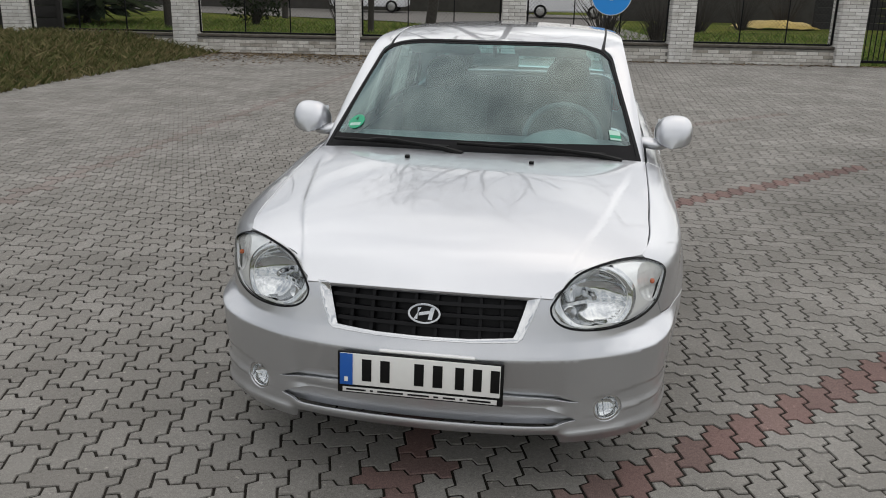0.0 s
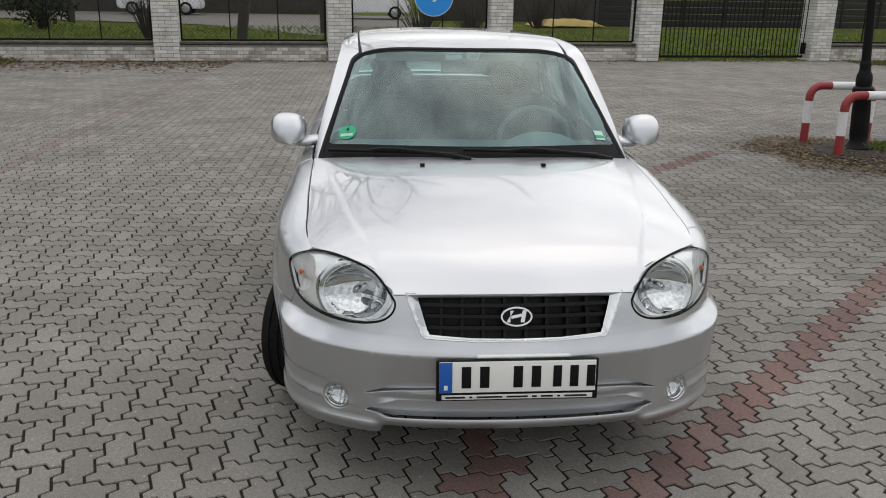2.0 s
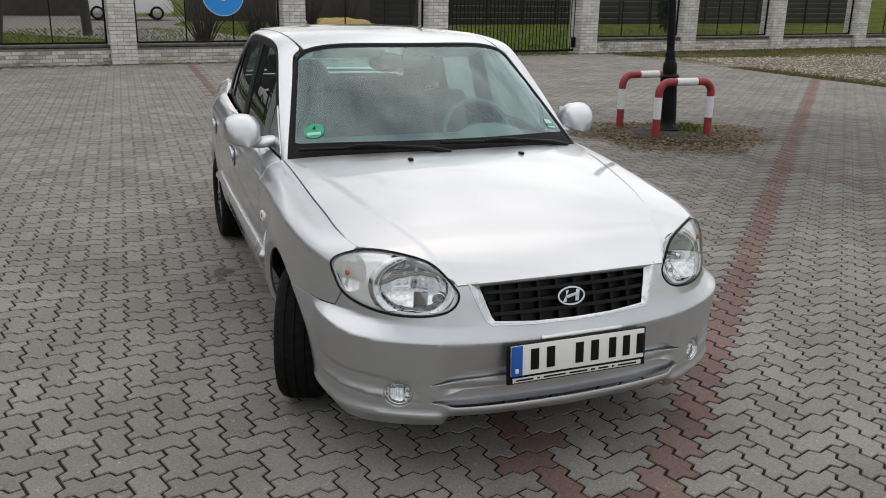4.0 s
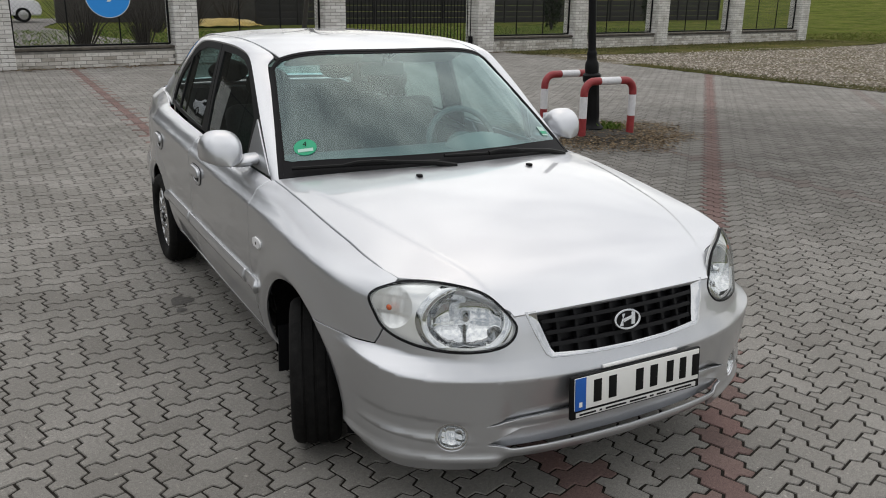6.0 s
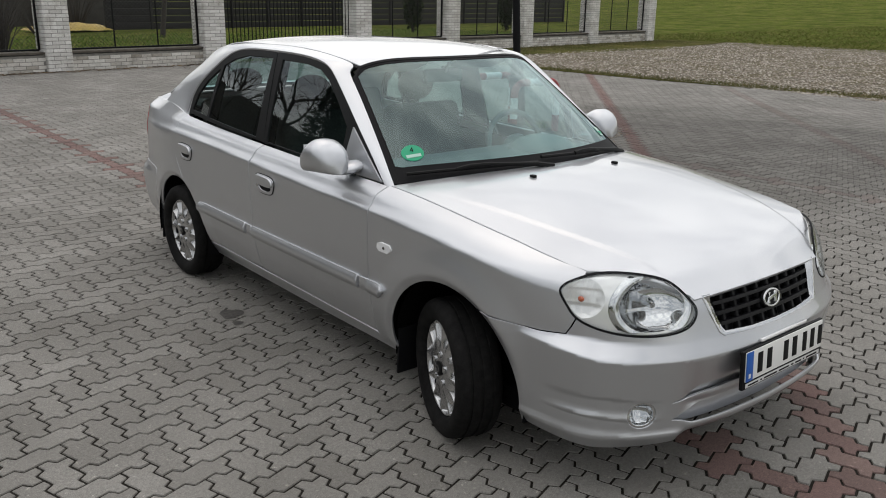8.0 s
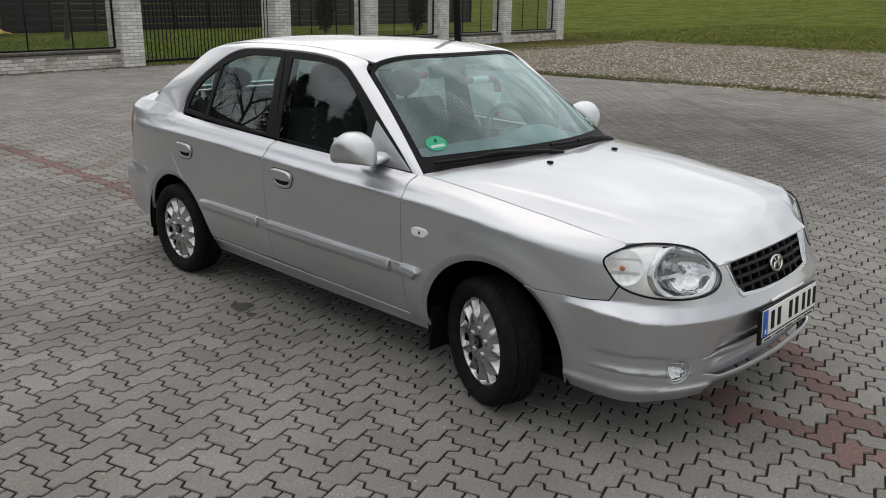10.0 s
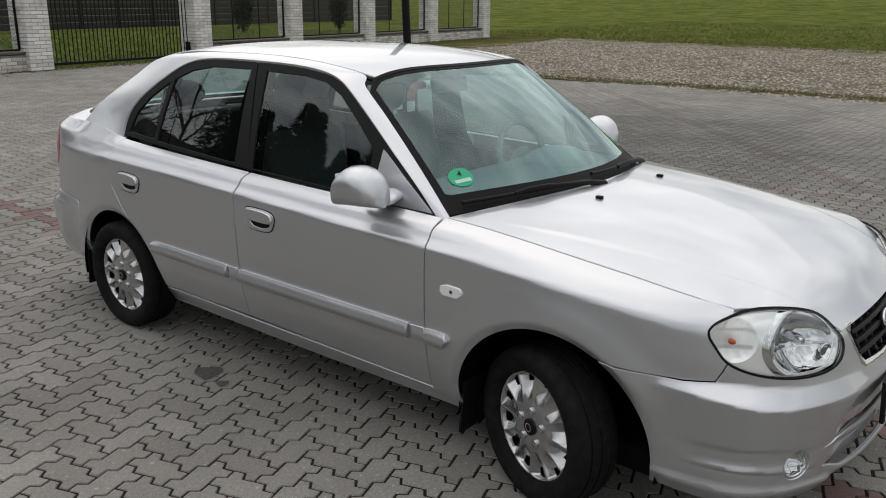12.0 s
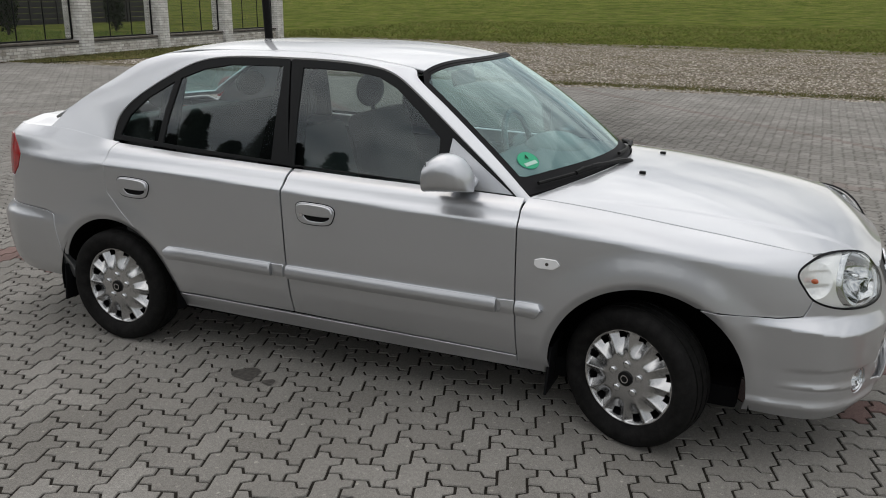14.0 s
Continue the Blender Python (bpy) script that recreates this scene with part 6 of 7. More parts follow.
scatter("meadow_grass", 30000, rngs, meadow_place, M_MEADOWBLADE, "short meadow grass with dry patches", "grass", 0.085, tri=True, lean=1.1)


def verge_place(r):
    k = r.uniform()
    if k < 0.45:
        y = r.uniform(-6, 13)
        return float(np.interp(y, [-6, -1.8, 2.3, 5.2, 9.3, 13.2], [12.8, 12.9, 13.05, 12.9, 12.25, 12.0])) + abs(r.normal(0, 0.42)), y, -0.01
    x = r.uniform(11.4, 27)
    return x, fence_y(x) - 0.25 - abs(r.normal(0, 0.9)), -0.01


scatter("verge_grass", 16000, rngs, verge_place, M_BANKBLADE, "thin dry grass along the paving and the wall", "grass", 0.055, tri=True, lean=0.6)

VERGE = [tuple(fence_at(d, o)[:2]) for d, o in ((16.6, -0.2), (33.2, -0.2), (33.4, -2.6), (27, -3.4), (22, -2.9), (18.5, -2.2), (16.6, -0.9))]
sheet("verge", VERGE, 0.006, M_BANK, "earth and thin grass along the wall foot", "verge", grid=0.8)

EDGE = [(12.66, -9.0), (12.86, -1.8), (13.02, 2.3), (12.87, 5.2), (12.22, 9.3), (11.97, 13.2)]
sheet("verge_strip", EDGE + [(x + 0.62 + 0.12 * math.sin(3 * y), y) for x, y in EDGE[::-1]], 0.007, M_BANK, "strip of earth and thin grass beside the paving", "verge", grid=0.3)

# grass bank to the west


def bank_h(x, y):
    return 0.32 * smooth((-8.0 - x) / 2.2) * smooth((y - 2.0) / 5.0) + 0.05 * smooth((-8.0 - x) / 0.4)


BANK = [(-8.0, -14), (-8.0, 9), (-8.1, fence_y(-8.1) - 0.1), (-24, fence_y(-24) - 0.1), (-40, 12), (-40, -14)]
sheet("grass_bank", BANK, -0.02, M_BANK, "rough grass bank with dry leaves", "bank", grid=0.8, height=bank_h)


def bank_place(r):
    x = -7.85 - 7.0 * r.uniform() ** 1.3
    y = r.uniform(6.0, 15.2)
    y = min(y, fence_y(x) - 0.15)
    return x, y, float(bank_h(x, y)) - 0.02


scatter("bank_grass", 15000, rngs, bank_place, M_BANKBLADE, "rough winter grass", "grass", 0.13, tri=True, lean=0.7)
scatter("bank_leaves", 7000, rngs, bank_place, M_LEAFLITTER, "dry fallen leaves on the bank", "leaves", 0.05, flat=True)


def edge_leaf(r):
    if r.uniform() < 0.5:
        x = r.uniform(-8, -3.5)
        return x, fence_y(x) - 0.25 - abs(r.normal(0, 1.1)), 0.004
    x = r.uniform(-8, 11.4)
    return x, fence_y(x) - 0.2 - abs(r.normal(0, 0.20)), 0.004


scatter("edge_leaves", 5200, rngs, edge_leaf, M_LEAFLITTER, "dry leaves and dirt along the wall foot", "leaves", 0.04, flat=True)


def ring_place(r):
    a, q = r.uniform(0, 6.28), 0.95 * math.sqrt(r.uniform()) + abs(r.normal(0, 0.16))
    w = 1 + 0.10 * math.sin(3 * a + 1) + 0.06 * math.sin(7 * a)
    return 4.82 + q * w * 1.12 * math.cos(a), 5.26 + q * w * math.sin(a), 0.006 + 0.05 * max(0.0, 1 - q)


soil = [(4.8 + 0.86 * math.cos(k * 0.2618), 5.3 + 0.84 * math.sin(k * 0.2618)) for k in range(24)]
sheet("planting_ring", soil, 0.004, M_SAND, "round patch of bare earth at the lamp post", "earth", grid=0.2, height=lambda x, y: 0.04 * smooth((0.85 - np.hypot(x - 4.8, y - 5.3)) / 0.5))
scatter("ring_leaves", 9500, rngs, ring_place, M_LEAFLITTER, "dry brown leaves round the lamp post", "leaves", 0.020, flat=True)
scatter("ring_grass", 260, rngs, lambda r: (5.08 + r.normal(0, 0.09), 5.36 + r.normal(0, 0.08), 0.03), M_BLADE, "tufts of grass at the post's foot", "grass", 0.08, tri=True)

# oil stain
for sx, sy, sr in ((-0.90, 1.69, 0.070), (-0.93, 1.55, 0.032)):
    sheet("oil_stain", [tuple(p) for p in blob([(sx + sr * c * q, sy + sr * d * q) for c, d, q in ((1, 0, 1.0), (0.7, 0.7, 0.8), (0, 1, 1.05), (-0.7, 0.7, 0.9), (-1, 0, 0.75), (-0.7, -0.7, 1.1), (0, -1, 0.8), (0.7, -0.7, 0.95))], 40)],
          0.0035, M_STAIN, "small dark oil stain on the paving", "stain", grid=0.1)

# ---------------------------------------------------------------- lamp post and hoops


def hoop(a, b, h, r=0.045):
    """A red and white guard hoop from a to b."""
    th = empty("guard_hoop", "red and white painted steel guard hoop beside the lamp post", "guard hoop", Matrix.Translation(a), "hoops at the lamp post")
    d = Vector(b) - Vector(a)
    L = d.length
    u = d.normalized()
    rc = 0.13
    path = [(0, -0.05)] + [(0, h * k / 8) for k in range(1, 7)] + [(rc - rc * math.cos(t), h - rc + rc * math.sin(t)) for t in np.linspace(0, math.pi / 2, 9)]
    path += [(L * k / 10, h) for k in range(3, 8)] + [(L - rc + rc * math.sin(t), h - rc + rc * math.cos(t)) for t in np.linspace(0, math.pi / 2, 9)] + [(L, h * k / 8) for k in range(6, 0, -1)] + [(L, -0.05)]
    P = np.array(path)
    cum = np.concatenate([[0], np.cumsum(np.hypot(*np.diff(P, axis=0).T))])
    tot = cum[-1]
    cuts = [0, 0.27, 0.52, tot / 2 - 0.14, tot / 2 + 0.14, tot - 0.52, tot - 0.27, tot]
    for k in range(7):
        ts = np.linspace(cuts[k], cuts[k + 1], 14)
        q = [Vector((0, 0, 0)) + u * float(np.interp(t, cum, P[:, 0])) + Vector((0, 0, float(np.interp(t, cum, P[:, 1])))) for t in ts]
        part("red_band" if k % 2 == 0 else "white_band", tube(q, r, 14), M_RED if k % 2 == 0 else M_WHITE, th, "weathered red paint" if k % 2 == 0 else "weathered white paint")
    return th


hoop((4.43, 5.04, 0.02), (5.14, 5.02, 0.02), 0.64)
hoop((4.50, 5.92, 0.02), (5.26, 5.94, 0.02), 0.64)


def lamp_post():
    th = empty("lamp_post", "black cast-iron lamp post with a fluted foot", "lamp post", pose(4.86, 5.40, 0, 0, -4))
    foot = [(r * 0.86, z) for r, z in [(0.172, 0.0), (0.172, 0.06), (0.135, 0.09), (0.105, 0.13), (0.115, 0.20), (0.112, 0.42), (0.105, 0.60), (0.125, 0.63), (0.125, 0.70), (0.10, 0.72)]]
    bm = lathe(foot, 40, "z")
    for v in bm.verts:
        if 0.15 < v.co.z < 0.62:
            a = math.atan2(v.co.y, v.co.x)
            k = 1 - 0.05 * (0.5 + 0.5 * math.cos(10 * a))
            v.co.x, v.co.y = v.co.x * k, v.co.y * k
    part("foot", cap(bm), M_IRON, th)
    part("collar", cap(lathe([(0.075, 0.70), (0.082, 0.74), (0.084, 0.79), (0.078, 0.84), (0.062, 0.87), (0.056, 0.92), (0.062, 0.95), (0.046, 0.99)], 32, "z")), M_IRON, th)
    part("pole", cap(lathe([(0.047, 0.97), (0.046, 1.6), (0.043, 3.2)], 28, "z")), M_IRON, th)
    return th


lamp_post()

# ---------------------------------------------------------------- fence
PILLARS = [-11.6, -7.7, -3.75, 0.0, 3.75, 7.5, 11.2, 15.9, 19.6, 23.3, 27.3, 31.4]
ANG = math.degrees(math.atan2(0.124, 0.9923))
BRICK_L, BRICK_H, JOINT = 0.245, 0.068, 0.010


def brick_face_boxes(w, d, h, rng):
    """Brick boxes that wrap a pillar: (centre, size)."""
    out = []
    n = int(h / (BRICK_H + JOINT))
    for k in range(n):
        z = (k + 0.5) * (BRICK_H + JOINT)
        for face in range(4):
            W, D = (w, d) if face % 2 == 0 else (d, w)
            cuts = [0, W / 2, W] if k % 2 == 0 else [0, W * 0.25, W * 0.75, W]
            for a, b in zip(cuts, cuts[1:]):
                c = (a + b) / 2 - W / 2
                m = Matrix.Rotation(face * math.pi / 2, 4, "Z") @ Matrix.Translation((c, -D / 2 + 0.01 + rng.normal(0, 0.0012), z))
                out.append((m, (b - a - JOINT, 0.03, BRICK_H)))
    return out


def quick_box(size):
    x, y, z = (s / 2 for s in size)
    e = 0.004
    V = [(-x, -y + e, -z), (x, -y + e, -z), (x, -y + e, z), (-x, -y + e, z), (-x + e, -y, -z + e), (x - e, -y, -z + e), (x - e, -y, z - e), (-x + e, -y, z - e), (-x, y, -z), (x, y, -z), (x, y, z), (-x, y, z)]
    F = [(4, 5, 6, 7), (0, 1, 5, 4), (1, 2, 6, 5), (2, 3, 7, 6), (3, 0, 4, 7), (1, 0, 8, 9), (2, 1, 9, 10), (3, 2, 10, 11), (0, 3, 11, 8)]
    return V, F


_mesh_cache = {}


def brick_mesh(size, mat):
    key = (round(size[0], 3), round(size[1], 3), round(size[2], 3), mat.name)
    if key not in _mesh_cache:
        V, F = quick_box(size)
        me = bpy.data.meshes.new("brick")
        me.from_pydata(V, [], F)
        me.materials.append(mat)
        _mesh_cache[key] = me
    return _mesh_cache[key]


def bricks_of(thing, boxes, mat):
    for m, size in boxes:
        ob = new("brick", brick_mesh(size, mat))
        ob.parent = thing
        ob.matrix_local = m


def pillar(d, big_one=False):
    w = 0.52 if not big_one else 0.56
    rng = np.random.RandomState(int(d * 10) % 997 + 3)
    base = fence_at(d)
    th = empty("fence_pillar", "white brick fence pillar with weathered joints", "pillar", Matrix.Translation(base) @ pose(0, 0, 0, 0, 0, ANG), "fence pillars")
    part("core", box((w - 0.012, w - 0.012, 2.1), pose(0, 0, 1.05)), M_MORTAR, th, "grey mortar core", False)
    bricks_of(th, brick_face_boxes(w, w, 2.08, rng), M_BRICK_I)
    part("cap", box((w + 0.08, w + 0.08, 0.07), pose(0, 0, 2.13), 0.01), M_COPING, th, "concrete cap")


def object_brick_material(name, stops, grime=(0.2, 0.185, 0.155)):
    n = Nodes(name)
    pos = n.add("NewGeometry").outputs["Position"]
    tint = n.ramp(random_value(n, False), stops)
    dirt = n.noise(2.6, 6, 0.7, pos)
    fine = n.noise(40, 4, 0.6, pos)
    c = n.mix(1.0, tint, n.ramp(fine, [(0.3, (0.86, 0.86, 0.85)), (0.7, (1.05, 1.05, 1.05))]), "MULTIPLY")
    c = n.mix(n.ramp(dirt, [(0.50, (0, 0, 0)), (0.70, (0.75, 0.75, 0.75))]), c, grime)
    n.base(c)
    n.set(Roughness=0.85)
    n.bump(fine, 0.3, 0.004)
    return n.mat


M_BRICK_I = object_brick_material("white_pillar_brick", [(0.0, (0.54, 0.525, 0.50)), (0.5, (0.66, 0.645, 0.62)), (1.0, (0.74, 0.725, 0.70))], (0.34, 0.32, 0.28))
M_BRICK_W = object_brick_material("weathered_wall_brick", [(0.0, (0.34, 0.315, 0.27)), (0.3, (0.54, 0.51, 0.47)), (1.0, (0.68, 0.66, 0.62))], (0.17, 0.15, 0.12))


def plinth(d0, d1, idx):
    """Low brick wall with a coping between two pillars."""
    L = d1 - d0 - 0.52
    mid = fence_at((d0 + d1) / 2)
    th = empty("fence_wall", "low weathered white brick wall with a dark coping", "wall", Matrix.Translation(mid) @ pose(0, 0, 0, 0, 0, ANG), "low fence walls", "structure")
    hgt = 0.36
    part("core", box((L, 0.30, hgt), pose(0, 0, hgt / 2 - 0.02)), M_MORTAR, th, "grey mortar", False)
    rng = np.random.RandomState(idx + 50)
    boxes = []
    rows = int(hgt / (BRICK_H + JOINT))
    for k in range(rows):
        x = -L / 2 - (0.12 if k % 2 else 0.0)
        while x < L / 2:
            a, b = max(x, -L / 2), min(x + BRICK_L, L / 2)
            if b - a > 0.05:
                boxes.append((Matrix.Translation(((a + b) / 2, -0.15 + 0.006 + rng.normal(0, 0.002), (k + 0.5) * (BRICK_H + JOINT) - 0.02)), (b - a - JOINT, 0.03, BRICK_H)))
            x += BRICK_L
    bricks_of(th, boxes, M_BRICK_W)
    part("coping", box((L - 0.01, 0.36, 0.05), pose(0, 0, hgt + 0.02), 0.012), M_COPING, th, "dark stained concrete coping")


def fence_panel(d0, d1):
    """Steel frame with upright rods and wire mesh."""
    L = d1 - d0 - 0.62
    th = empty("fence_panel", "black steel frame with wire mesh between brick pillars", "fence panel", Matrix.Translation(fence_at((d0 + d1) / 2)) @ pose(0, 0, 0, 0, 0, ANG), "fence panels")
    z0, z1 = 0.44, 1.95
    for z in (z0, z1):
        part("rail", box((L, 0.04, 0.04), pose(0, 0, z), 0.004), M_IRON, th)
    for x in (-L / 2, L / 2):
        part("stile", box((0.04, 0.04, z1 - z0), pose(x, 0, (z0 + z1) / 2), 0.004), M_IRON, th)
    for x in (-L / 6, L / 6):
        part("rod", box((0.025, 0.025, z1 - z0), pose(x, 0, (z0 + z1) / 2), 0.002), M_IRON, th)
    V, F = [], []

    def strip(x0, za, x1, zb):
        b = len(V)
        dx, dz = x1 - x0, zb - za
        ln = math.hypot(dx, dz)
        ox, oz = -dz / ln * 0.002, dx / ln * 0.002
        V.extend([(x0 - ox, 0.0, za - oz), (x1 - ox, 0.0, zb - oz), (x1 + ox, 0.003, zb + oz), (x0 + ox, 0.003, za + oz)])
        F.append((b, b + 1, b + 2, b + 3))
    H = z1 - z0
    k = -H
    while k < L:
        for s in (1, -1):
            a, b = (k, k + H)
            t0, t1 = max(0, -a), min(H, L - a)
            if t1 > t0:
                if s > 0:
                    strip(-L / 2 + a + t0, z0 + t0, -L / 2 + a + t1, z0 + t1)
                else:
                    strip(L / 2 - a - t0, z0 + t0, L / 2 - a - t1, z0 + t1)
        k += 0.085
    mesh_object("wire_mesh", V, F, M_WIRE, th, "diagonal wire mesh", False)


for i, d in enumerate(PILLARS):
    pillar(d, i in (6, 7))
for i, (a, b) in enumerate(zip(PILLARS, PILLARS[1:])):
    if i == 6:
        continue
    plinth(a, b, i)
    fence_panel(a, b)


def gate(d0, d1):
    L = d1 - d0 - 0.66
    th = empty("yard_gate", "black steel gate of close upright bars between two brick pillars", "gate", Matrix.Translation(fence_at((d0 + d1) / 2)) @ pose(0, 0, 0, 0, 0, ANG))
    for z in (0.09, 1.75):
        part("rail", box((L, 0.05, 0.06), pose(0, 0, z), 0.004), M_IRON, th)
    n = 36
    for k in range(n + 1):
        x = -L / 2 + L * k / n
        part("bar", box((0.018, 0.018, 1.72), pose(x, 0, 0.92)), M_IRON, th, "", False)
    part("lock_box", box((0.10, 0.08, 0.28), pose(L / 2 - 0.02, -0.03, 0.30), 0.006), M_IRON, th)


gate(PILLARS[6], PILLARS[7])

# ---------------------------------------------------------------- behind the fence


def bare_tree(x, y, h, r, seed, spread=0.5, name="bare_tree"):
    """A leafless tree: tapered trunk, limbs and twigs."""
    rng = np.random.RandomState(seed)
    th = empty(name, "leafless tree with dark branching limbs", "tree", Matrix.Translation((x, y, 0)), "bare trees")
    trunk_top = h * 0.45
    lean = rng.normal(0, 0.03, 2)
    pts = [(lean[0] * h * t + 0.05 * math.sin(3 * t), lean[1] * h * t, trunk_top * t - 0.05) for t in np.linspace(0, 1, 8)]
    part("trunk", tube(pts, r, 10, taper=list(np.linspace(0.75, 0.6, 8))), M_BARK, th)
    limbs = bmesh.new()
    twigs = []

    def grow(p, dirv, length, rad, depth):
        n = 5
        path = [p]
        q, dv = Vector(p), Vector(dirv).normalized()
        for _ in range(n):
            dv = (dv + Vector(rng.normal(0, 0.16, 3)) + Vector((0, 0, 0.05))).normalized()
            q = q + dv * length / n
            path.append(tuple(q))
        if depth <= 2:
            tube(path, rad, 6, limbs, taper=list(np.linspace(1, 0.5, n + 1)))
        else:
            twigs.append((path, rad))
        if depth < 4:
            for k in range(3 if depth < 3 else 4):
                i = rng.randint(2, n + 1)
                side = Vector(rng.normal(0, 1, 3))
                nd = (dv + side.normalized() * (0.75 + spread)).normalized()
                grow(path[i], nd, length * rng.uniform(0.55, 0.8), rad * 0.5, depth + 1)
    top = pts[-1]
    for k in range(5):
        a = 2 * math.pi * k / 5 + rng.uniform(0, 0.6)
        st = pts[rng.randint(4, 8)]
        grow(st, (math.cos(a) * spread * 1.3, math.sin(a) * spread * 1.3, 0.8), h * 0.26, r * 0.5, 0 if k < 3 else 1)
    part("limbs", limbs, M_BARK, th)
    tw = bmesh.new()
    for path, rad in twigs:
        tube(path, max(rad, 0.006), 3, tw, taper=list(np.linspace(1, 0.4, len(path))))
    part("twigs", tw, M_BARK, th)


def conifer(x, y, h, r, seed):
    """A dark needle tree of many drooping sprays."""
    rng = np.random.RandomState(seed)
    th = empty("conifer", "dark green conifer with ragged drooping boughs", "tree", Matrix.Translation((x, y, 0)), "conifers")
    part("trunk", tube([(0, 0, -0.05), (0, 0, h * 0.5), (0, 0, h * 0.97)], 0.14, 8, taper=[1, 0.6, 0.1]), M_BARK, th)
    V, F = [], []
    for _ in range(3200):
        t = rng.uniform(0.04, 1.0)
        a = rng.uniform(0, 6.283)
        reach = r * (1 - t) ** 0.95 * rng.uniform(0.30, 1.2) + 0.05
        z = h * t
        c, s = math.cos(a), math.sin(a)
        ln = rng.uniform(0.25, 0.6) * (0.5 + 0.6 * (1 - t)) * r / 1.6
        w = ln * 0.20
        base = (c * reach * 0.7, s * reach * 0.7, z)
        tip = (c * (reach * 0.7 + ln), s * (reach * 0.7 + ln), z - ln * rng.uniform(-0.1, 0.55))
        b = len(V)
        V += [base, ((base[0] + tip[0]) / 2 - s * w, (base[1] + tip[1]) / 2 + c * w, (base[2] + tip[2]) / 2 + 0.05), tip, ((base[0] + tip[0]) / 2 + s * w, (base[1] + tip[1]) / 2 - c * w, (base[2] + tip[2]) / 2 - 0.05)]
        F += [(b, b + 1, b + 2), (b, b + 2, b + 3)]
    mesh_object("crown", V, F, M_DARKLEAF, th, "dense dark needles", False)


def shrub(x, y, h, r, seed, name="shrub", mat=None, label="bare brown garden shrub", leafy=False):
    rng = np.random.RandomState(seed)
    th = empty(name, label, "shrub", Matrix.Translation((x, y, 0)), "garden shrubs")
    bm = bmesh.new()
    for _ in range(70):
        a, k = rng.uniform(0, 6.283), rng.uniform(0.2, 1.0)
        ex, ey, ez = r * k * math.cos(a), r * k * math.sin(a), h * rng.uniform(0.6, 1.0)
        tube([(ex * 0.08, ey * 0.08, -0.03), (ex * 0.45 + rng.normal(0, 0.05), ey * 0.45, ez * 0.55), (ex, ey, ez)], 0.014, 4, bm, taper=[1, 0.7, 0.3])
    part("brushwood", bm, M_BARK, th)
    if leafy:
        V, F = [], []
        for _ in range(1400):
            u = rng.normal(0, 1, 3)
            u /= np.linalg.norm(u)
            q = rng.uniform(0.5, 1.0)
            c = np.array([u[0] * r * q, u[1] * r * q, h * 0.5 + u[2] * h * 0.5 * q])
            b = len(V)
            e = rng.normal(0, 0.055, (3, 3))
            V += [tuple(c + e[0]), tuple(c + e[1]), tuple(c + e[2])]
            F.append((b, b + 1, b + 2))
        mesh_object("foliage", V, F, mat or M_DARKLEAF, th, "dark evergreen leaves", False)


# pale drive, plaster shed, dark panel fence, tarpaulin
drive = [(-26, 40), (-7.7, 33.4), (-1.7, 25.8), (1.5, 21), (4.5, 21.6), (2.5, 28), (1.0, 36), (3, 46), (-26, 47)]
sheet("drive", drive, -0.03, M_ASPHALT, "pale paved drive behind the fence", "drive")


def garden_wall(d0, d1, off, h, mat, label, name, planks=False):
    a, b = fence_at(d0, off), fence_at(d1, off)
    L = (b - a).length
    th = empty(name, label, "wall", Matrix.Translation((a + b) / 2) @ pose(0, 0, 0, 0, 0, ANG), kind="structure")
    if planks:
        n = int(h / 0.3)
        for k in range(n):
            part("board", box((L, 0.05, 0.285), pose(0, 0, 0.15 + k * 0.3), 0.008), mat, th)
        m = int(L / 2.0)
        for k in range(m + 1):
            part("post", box((0.12, 0.12, h), pose(-L / 2 + k * L / m, -0.03, h / 2), 0.01), mat, th)
    else:
        part("wall_body", box((L, 0.25, h), pose(0, 0, h / 2 - 0.05), 0.01), mat, th)


garden_wall(17, 50, 17.5, 2.4, M_PANEL, "dark boarded garden fence", "panel_fence", True)
garden_wall(10, 22.5, 24.0, 2.8, M_PLASTER, "grey plastered outbuilding wall", "outbuilding_wall")
garden_wall(-30, 6.5, 32.0, 7.5, M_PLASTER, "grey house wall behind the drive", "house_wall")
garden_wall(-16, -7.5, 1.6, 1.7, M_PANEL, "dark screen behind the fence", "dark_screen", True)


def tarp():
    bm = bmesh.new()
    bmesh.ops.create_grid(bm, x_segments=26, y_segments=14, size=1)
    for v in bm.verts:
        x, y, _ = v.co
        k = max(0.0, 1 - x * x) * max(0.0, 1 - y * y)
        v.co = (x * 1.7, y * 0.8, 0.02 + 0.30 * k ** 0.6 + 0.06 * noise.noise(Vector((x * 4, y * 4, 1.3))))
    ob = part("tarpaulin", bm, M_YELLOWTARP, None)
    ob.matrix_world = Matrix.Translation(fence_at(15.6, 18)) @ pose(0, 0, 0, 0, 0, ANG)
    tagged(ob, "crumpled yellow tarpaulin over a heap in the garden", "tarpaulin")


tarp()


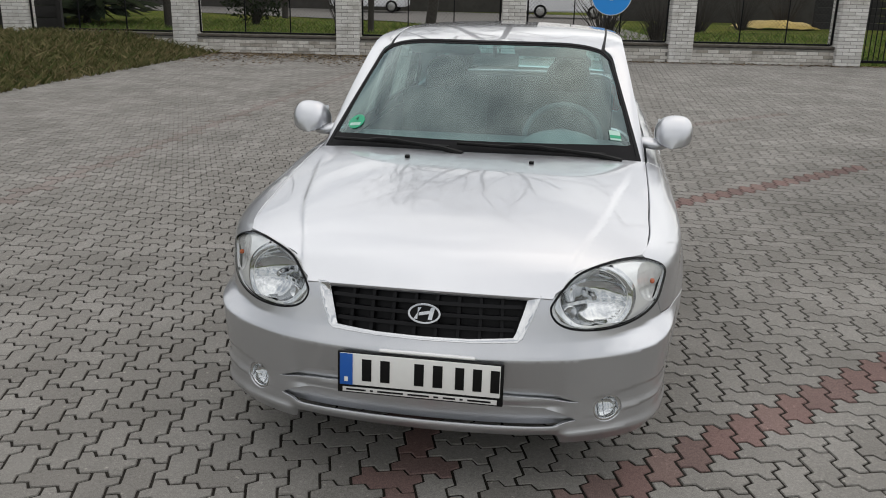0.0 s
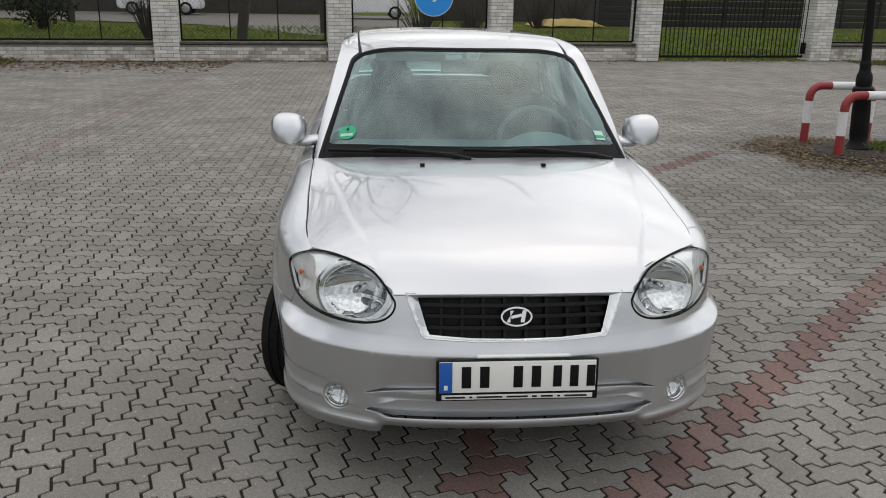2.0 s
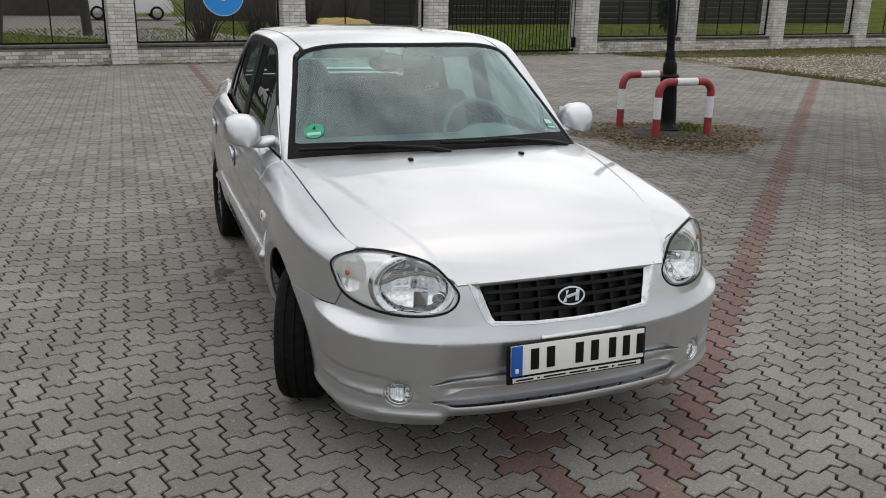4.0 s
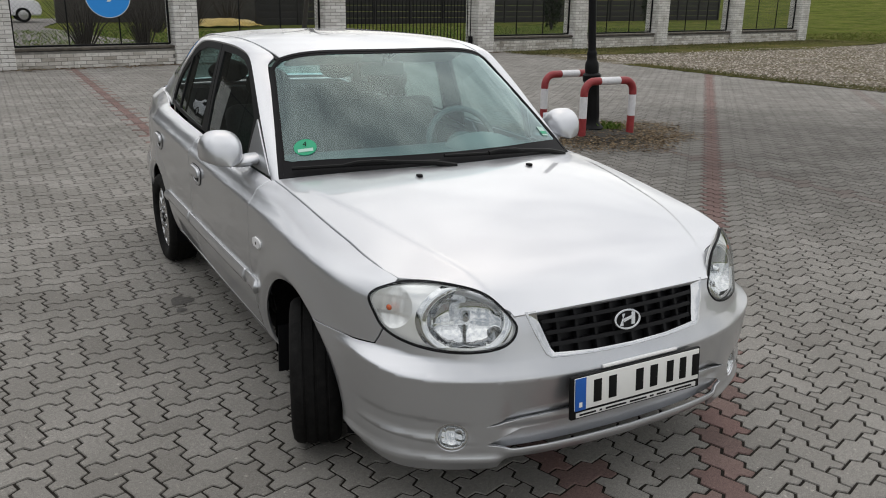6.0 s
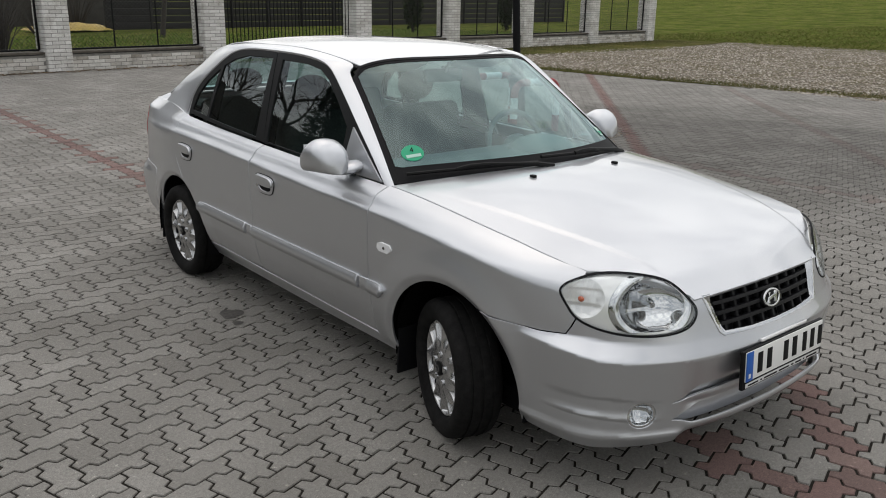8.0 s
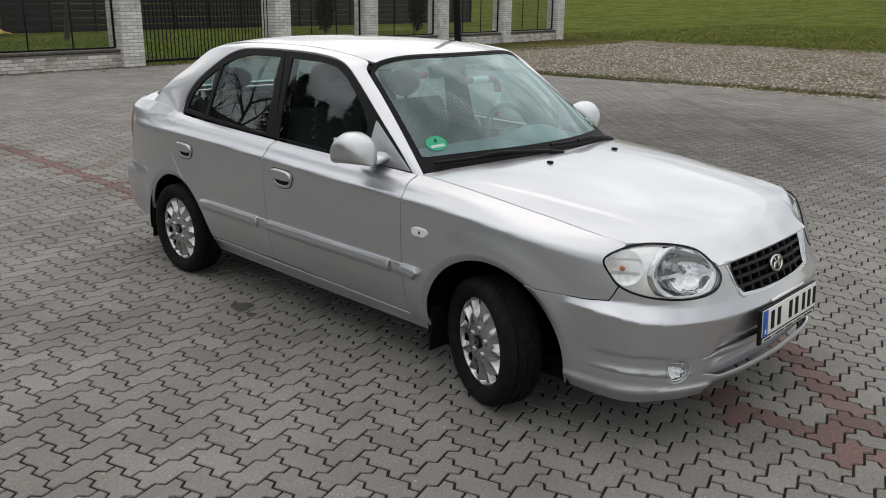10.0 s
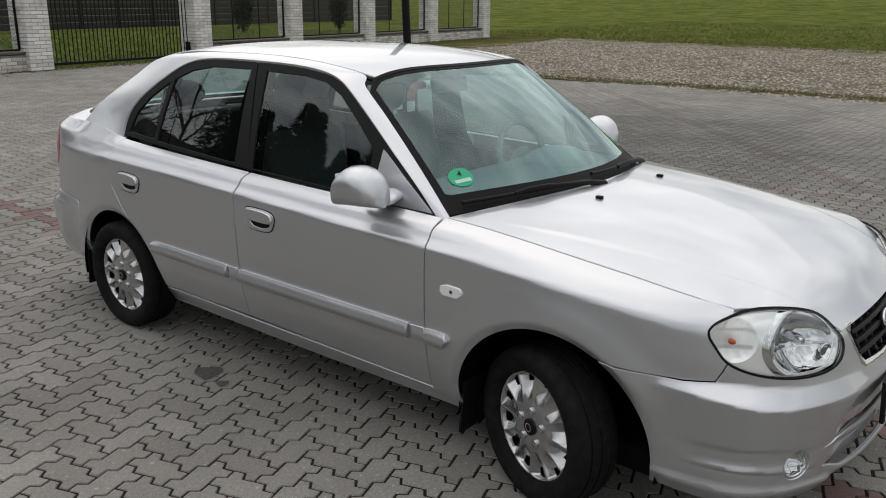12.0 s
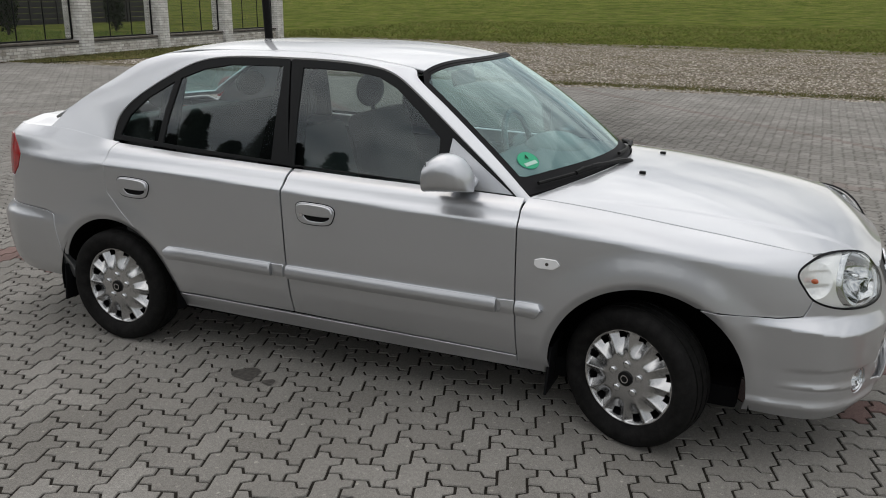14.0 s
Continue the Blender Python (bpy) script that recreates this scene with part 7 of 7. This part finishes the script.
def sign(x, y, zc, r):
    th = empty("road_sign", "round blue sign with a white arrow", "sign", Matrix.Translation((x, y, 0)) @ pose(0, 0, 0, 0, 0, -2))
    part("sign_plate", cap(lathe([(r, 0.0), (r, 0.012)], 48, "y")), M_SIGNBLUE, th, "blue sign face").matrix_local = pose(0, 0, zc)
    part("sign_rim", lathe([(r, -0.002), (r - 0.012, -0.003), (r - 0.012, 0.0), (r, 0.0)], 48, "y"), M_SIGNWHITE, th, "white rim").matrix_local = pose(0, -0.001, zc)
    bm = bmesh.new()
    pts = [(-0.13, -0.035), (0.02, -0.035), (-0.035, -0.12), (0.03, -0.12), (0.16, 0.0), (0.03, 0.12), (-0.035, 0.12), (0.02, 0.035), (-0.13, 0.035)]
    vs = [bm.verts.new((px, -0.004, pz)) for px, pz in pts]
    bm.faces.new(vs)
    ext = bmesh.ops.extrude_face_region(bm, geom=bm.faces[:])
    bmesh.ops.translate(bm, vec=(0, 0.003, 0), verts=[v for v in ext["geom"] if isinstance(v, bmesh.types.BMVert)])
    part("sign_arrow", bm, M_SIGNWHITE, th, "white arrow", False).matrix_local = pose(0, -0.002, zc)
    part("sign_bracket", tube([(0, 0.02, zc + 0.1), (0, 0.36, zc + 0.1)], 0.02, 10), M_IRON, th, "steel bracket to the fence")


def far_car(x, y, rot):
    """A white parked estate car, seen small through the fence."""
    th = empty("parked_car", "white parked car behind the fence", "car", Matrix.Translation((x, y, 0)) @ pose(0, 0, 0, 0, 0, rot))
    prof = [(-2.05, 0.30), (-2.1, 0.62), (-1.95, 0.92), (-1.1, 1.02), (-0.45, 1.46), (1.2, 1.52), (1.95, 1.40), (2.1, 0.95), (2.12, 0.45), (2.0, 0.28)]
    bm = bmesh.new()
    rows = []
    for yy, k in ((-0.86, 0.93), (-0.80, 1.0), (0.80, 1.0), (0.86, 0.93)):
        rows.append([bm.verts.new((px, yy * (1 if pz < 1.0 else 0.84), 0.3 + (pz - 0.3) * k)) for px, pz in prof])
    for r0, r1 in zip(rows, rows[1:]):
        for k in range(len(prof)):
            j = (k + 1) % len(prof)
            bm.faces.new((r0[k], r0[j], r1[j], r1[k]))
    bm.faces.new(rows[0])
    bm.faces.new(rows[-1])
    bmesh.ops.bevel(bm, geom=bm.edges[:], offset=0.05, segments=2, affect="EDGES")
    part("body", bm, M_WHITE, th, "white paint")
    for s in (-1, 1):
        bm = bmesh.new()
        vs = [bm.verts.new((px, s * 0.745, pz)) for px, pz in ((-0.95, 1.05), (-0.42, 1.40), (1.15, 1.45), (1.8, 1.30), (1.85, 1.05))]
        bm.faces.new(vs)
        ext = bmesh.ops.extrude_face_region(bm, geom=bm.faces[:])
        bmesh.ops.translate(bm, vec=(0, -s * 0.06, 0), verts=[v for v in ext["geom"] if isinstance(v, bmesh.types.BMVert)])
        part("side_glass", bm, M_INK, th, "dark side windows", False)
        for px in (-1.3, 1.35):
            w = part("wheel", cap(lathe([(0.20, 0.0), (0.31, 0.0), (0.32, 0.03), (0.32, 0.17), (0.31, 0.2)], 32, "y")), M_TYRE, th, "black tyre")
            w.matrix_local = pose(px, s * 0.80 - 0.1, 0.31)
            hc = part("wheel_cover", cap(lathe([(0.21, -0.012), (0.20, -0.022), (0.06, -0.03)] if s < 0 else [(0.21, 0.212), (0.20, 0.222), (0.06, 0.23)], 24, "y")), M_ALLOY, w, "silver wheel cover")


sign(0.90, 16.30, 1.44, 0.44)
far_car(-0.7, 41.5, 182)
far_car(-11.5, 43.5, 184)
bare_tree(-4.4, 22.9, 27, 0.22, 11)
bare_tree(-6.9, 25.5, 27, 0.14, 12)
bare_tree(-2.2, 28.0, 29, 0.22, 13)
bare_tree(10.0, 30.0, 9, 0.13, 14)
BED = [tuple(fence_at(d, o)[:2]) for d, o in ((-11.5, 0.35), (10.9, 0.35), (10.9, 2.2), (7.4, 3.4), (4.0, 2.6), (0.5, 3.6), (-3.5, 2.9), (-7.0, 3.8), (-11.5, 3.2))]
sheet("garden_bed", BED, -0.045, M_BANK, "brown garden bed with dead leaves and thin grass", "garden bed", grid=0.8)


def bed_place(r):
    p = fence_at(r.uniform(-11.5, 10.9), 0.4 + 3.2 * r.uniform() ** 1.2)
    return p.x, p.y, -0.035


def lawn_place(r):
    d = r.uniform(-11, 33)
    p = fence_at(d, (0.4 if d > 11 else 3.0) + 13 * r.uniform() ** 1.5)
    return p.x, p.y, -0.06


scatter("bed_leaves", 5200, rngs, bed_place, M_LEAFLITTER, "dead leaves on the garden bed", "leaves", 0.055, flat=True)
scatter("garden_grass", 26000, rngs, lawn_place, M_BLADE, "fresh green garden grass behind the fence", "grass", 0.12, tri=True, lean=0.7)
shrub(-7.2, 23.2, 1.8, 1.2, 21)
shrub(0.9, 21.0, 1.7, 1.1, 28)
shrub(2.3, 20.6, 1.5, 0.9, 29)
shrub(-12.0, 28.0, 1.9, 1.3, 22, leafy=True, label="dark evergreen garden shrub")
shrub(4.6, 31.0, 2.4, 2.0, 23)
shrub(6.6, 34.0, 2.4, 2.2, 24)
shrub(8.8, 36.5, 2.4, 2.2, 25)
shrub(22.0, 30.0, 2.4, 0.5, 26, leafy=True, label="dark evergreen garden shrub")
shrub(28.0, 30.0, 2.2, 0.5, 27, leafy=True, label="dark evergreen garden shrub")
# west of the yard, mirrored in the car's windows
rngw = np.random.RandomState(5)
for k in range(28):
    y = -4.5 + k * 1.2 + rngw.normal(0, 0.3)
    h = float(np.interp(y, [-4, 4, 8, 12, 16, 28], [3.3, 3.3, 4.0, 6.4, 8.6, 9.2])) * rngw.uniform(0.80, 1.12)
    conifer(-19.2 + rngw.normal(0, 0.9), y, h, 1.1 + 0.16 * h, 40 + k)
bare_tree(-14.0, 25.0, 13, 0.2, 31, 0.7)
bare_tree(-13.0, 34.0, 13, 0.2, 32, 0.7)
# beyond the house, mirrored in the side windows
bare_tree(-20, 50, 21, 0.34, 33, 0.6)
bare_tree(-13, 53, 22, 0.36, 34, 0.6)
bare_tree(-6, 52, 20, 0.32, 35, 0.6)
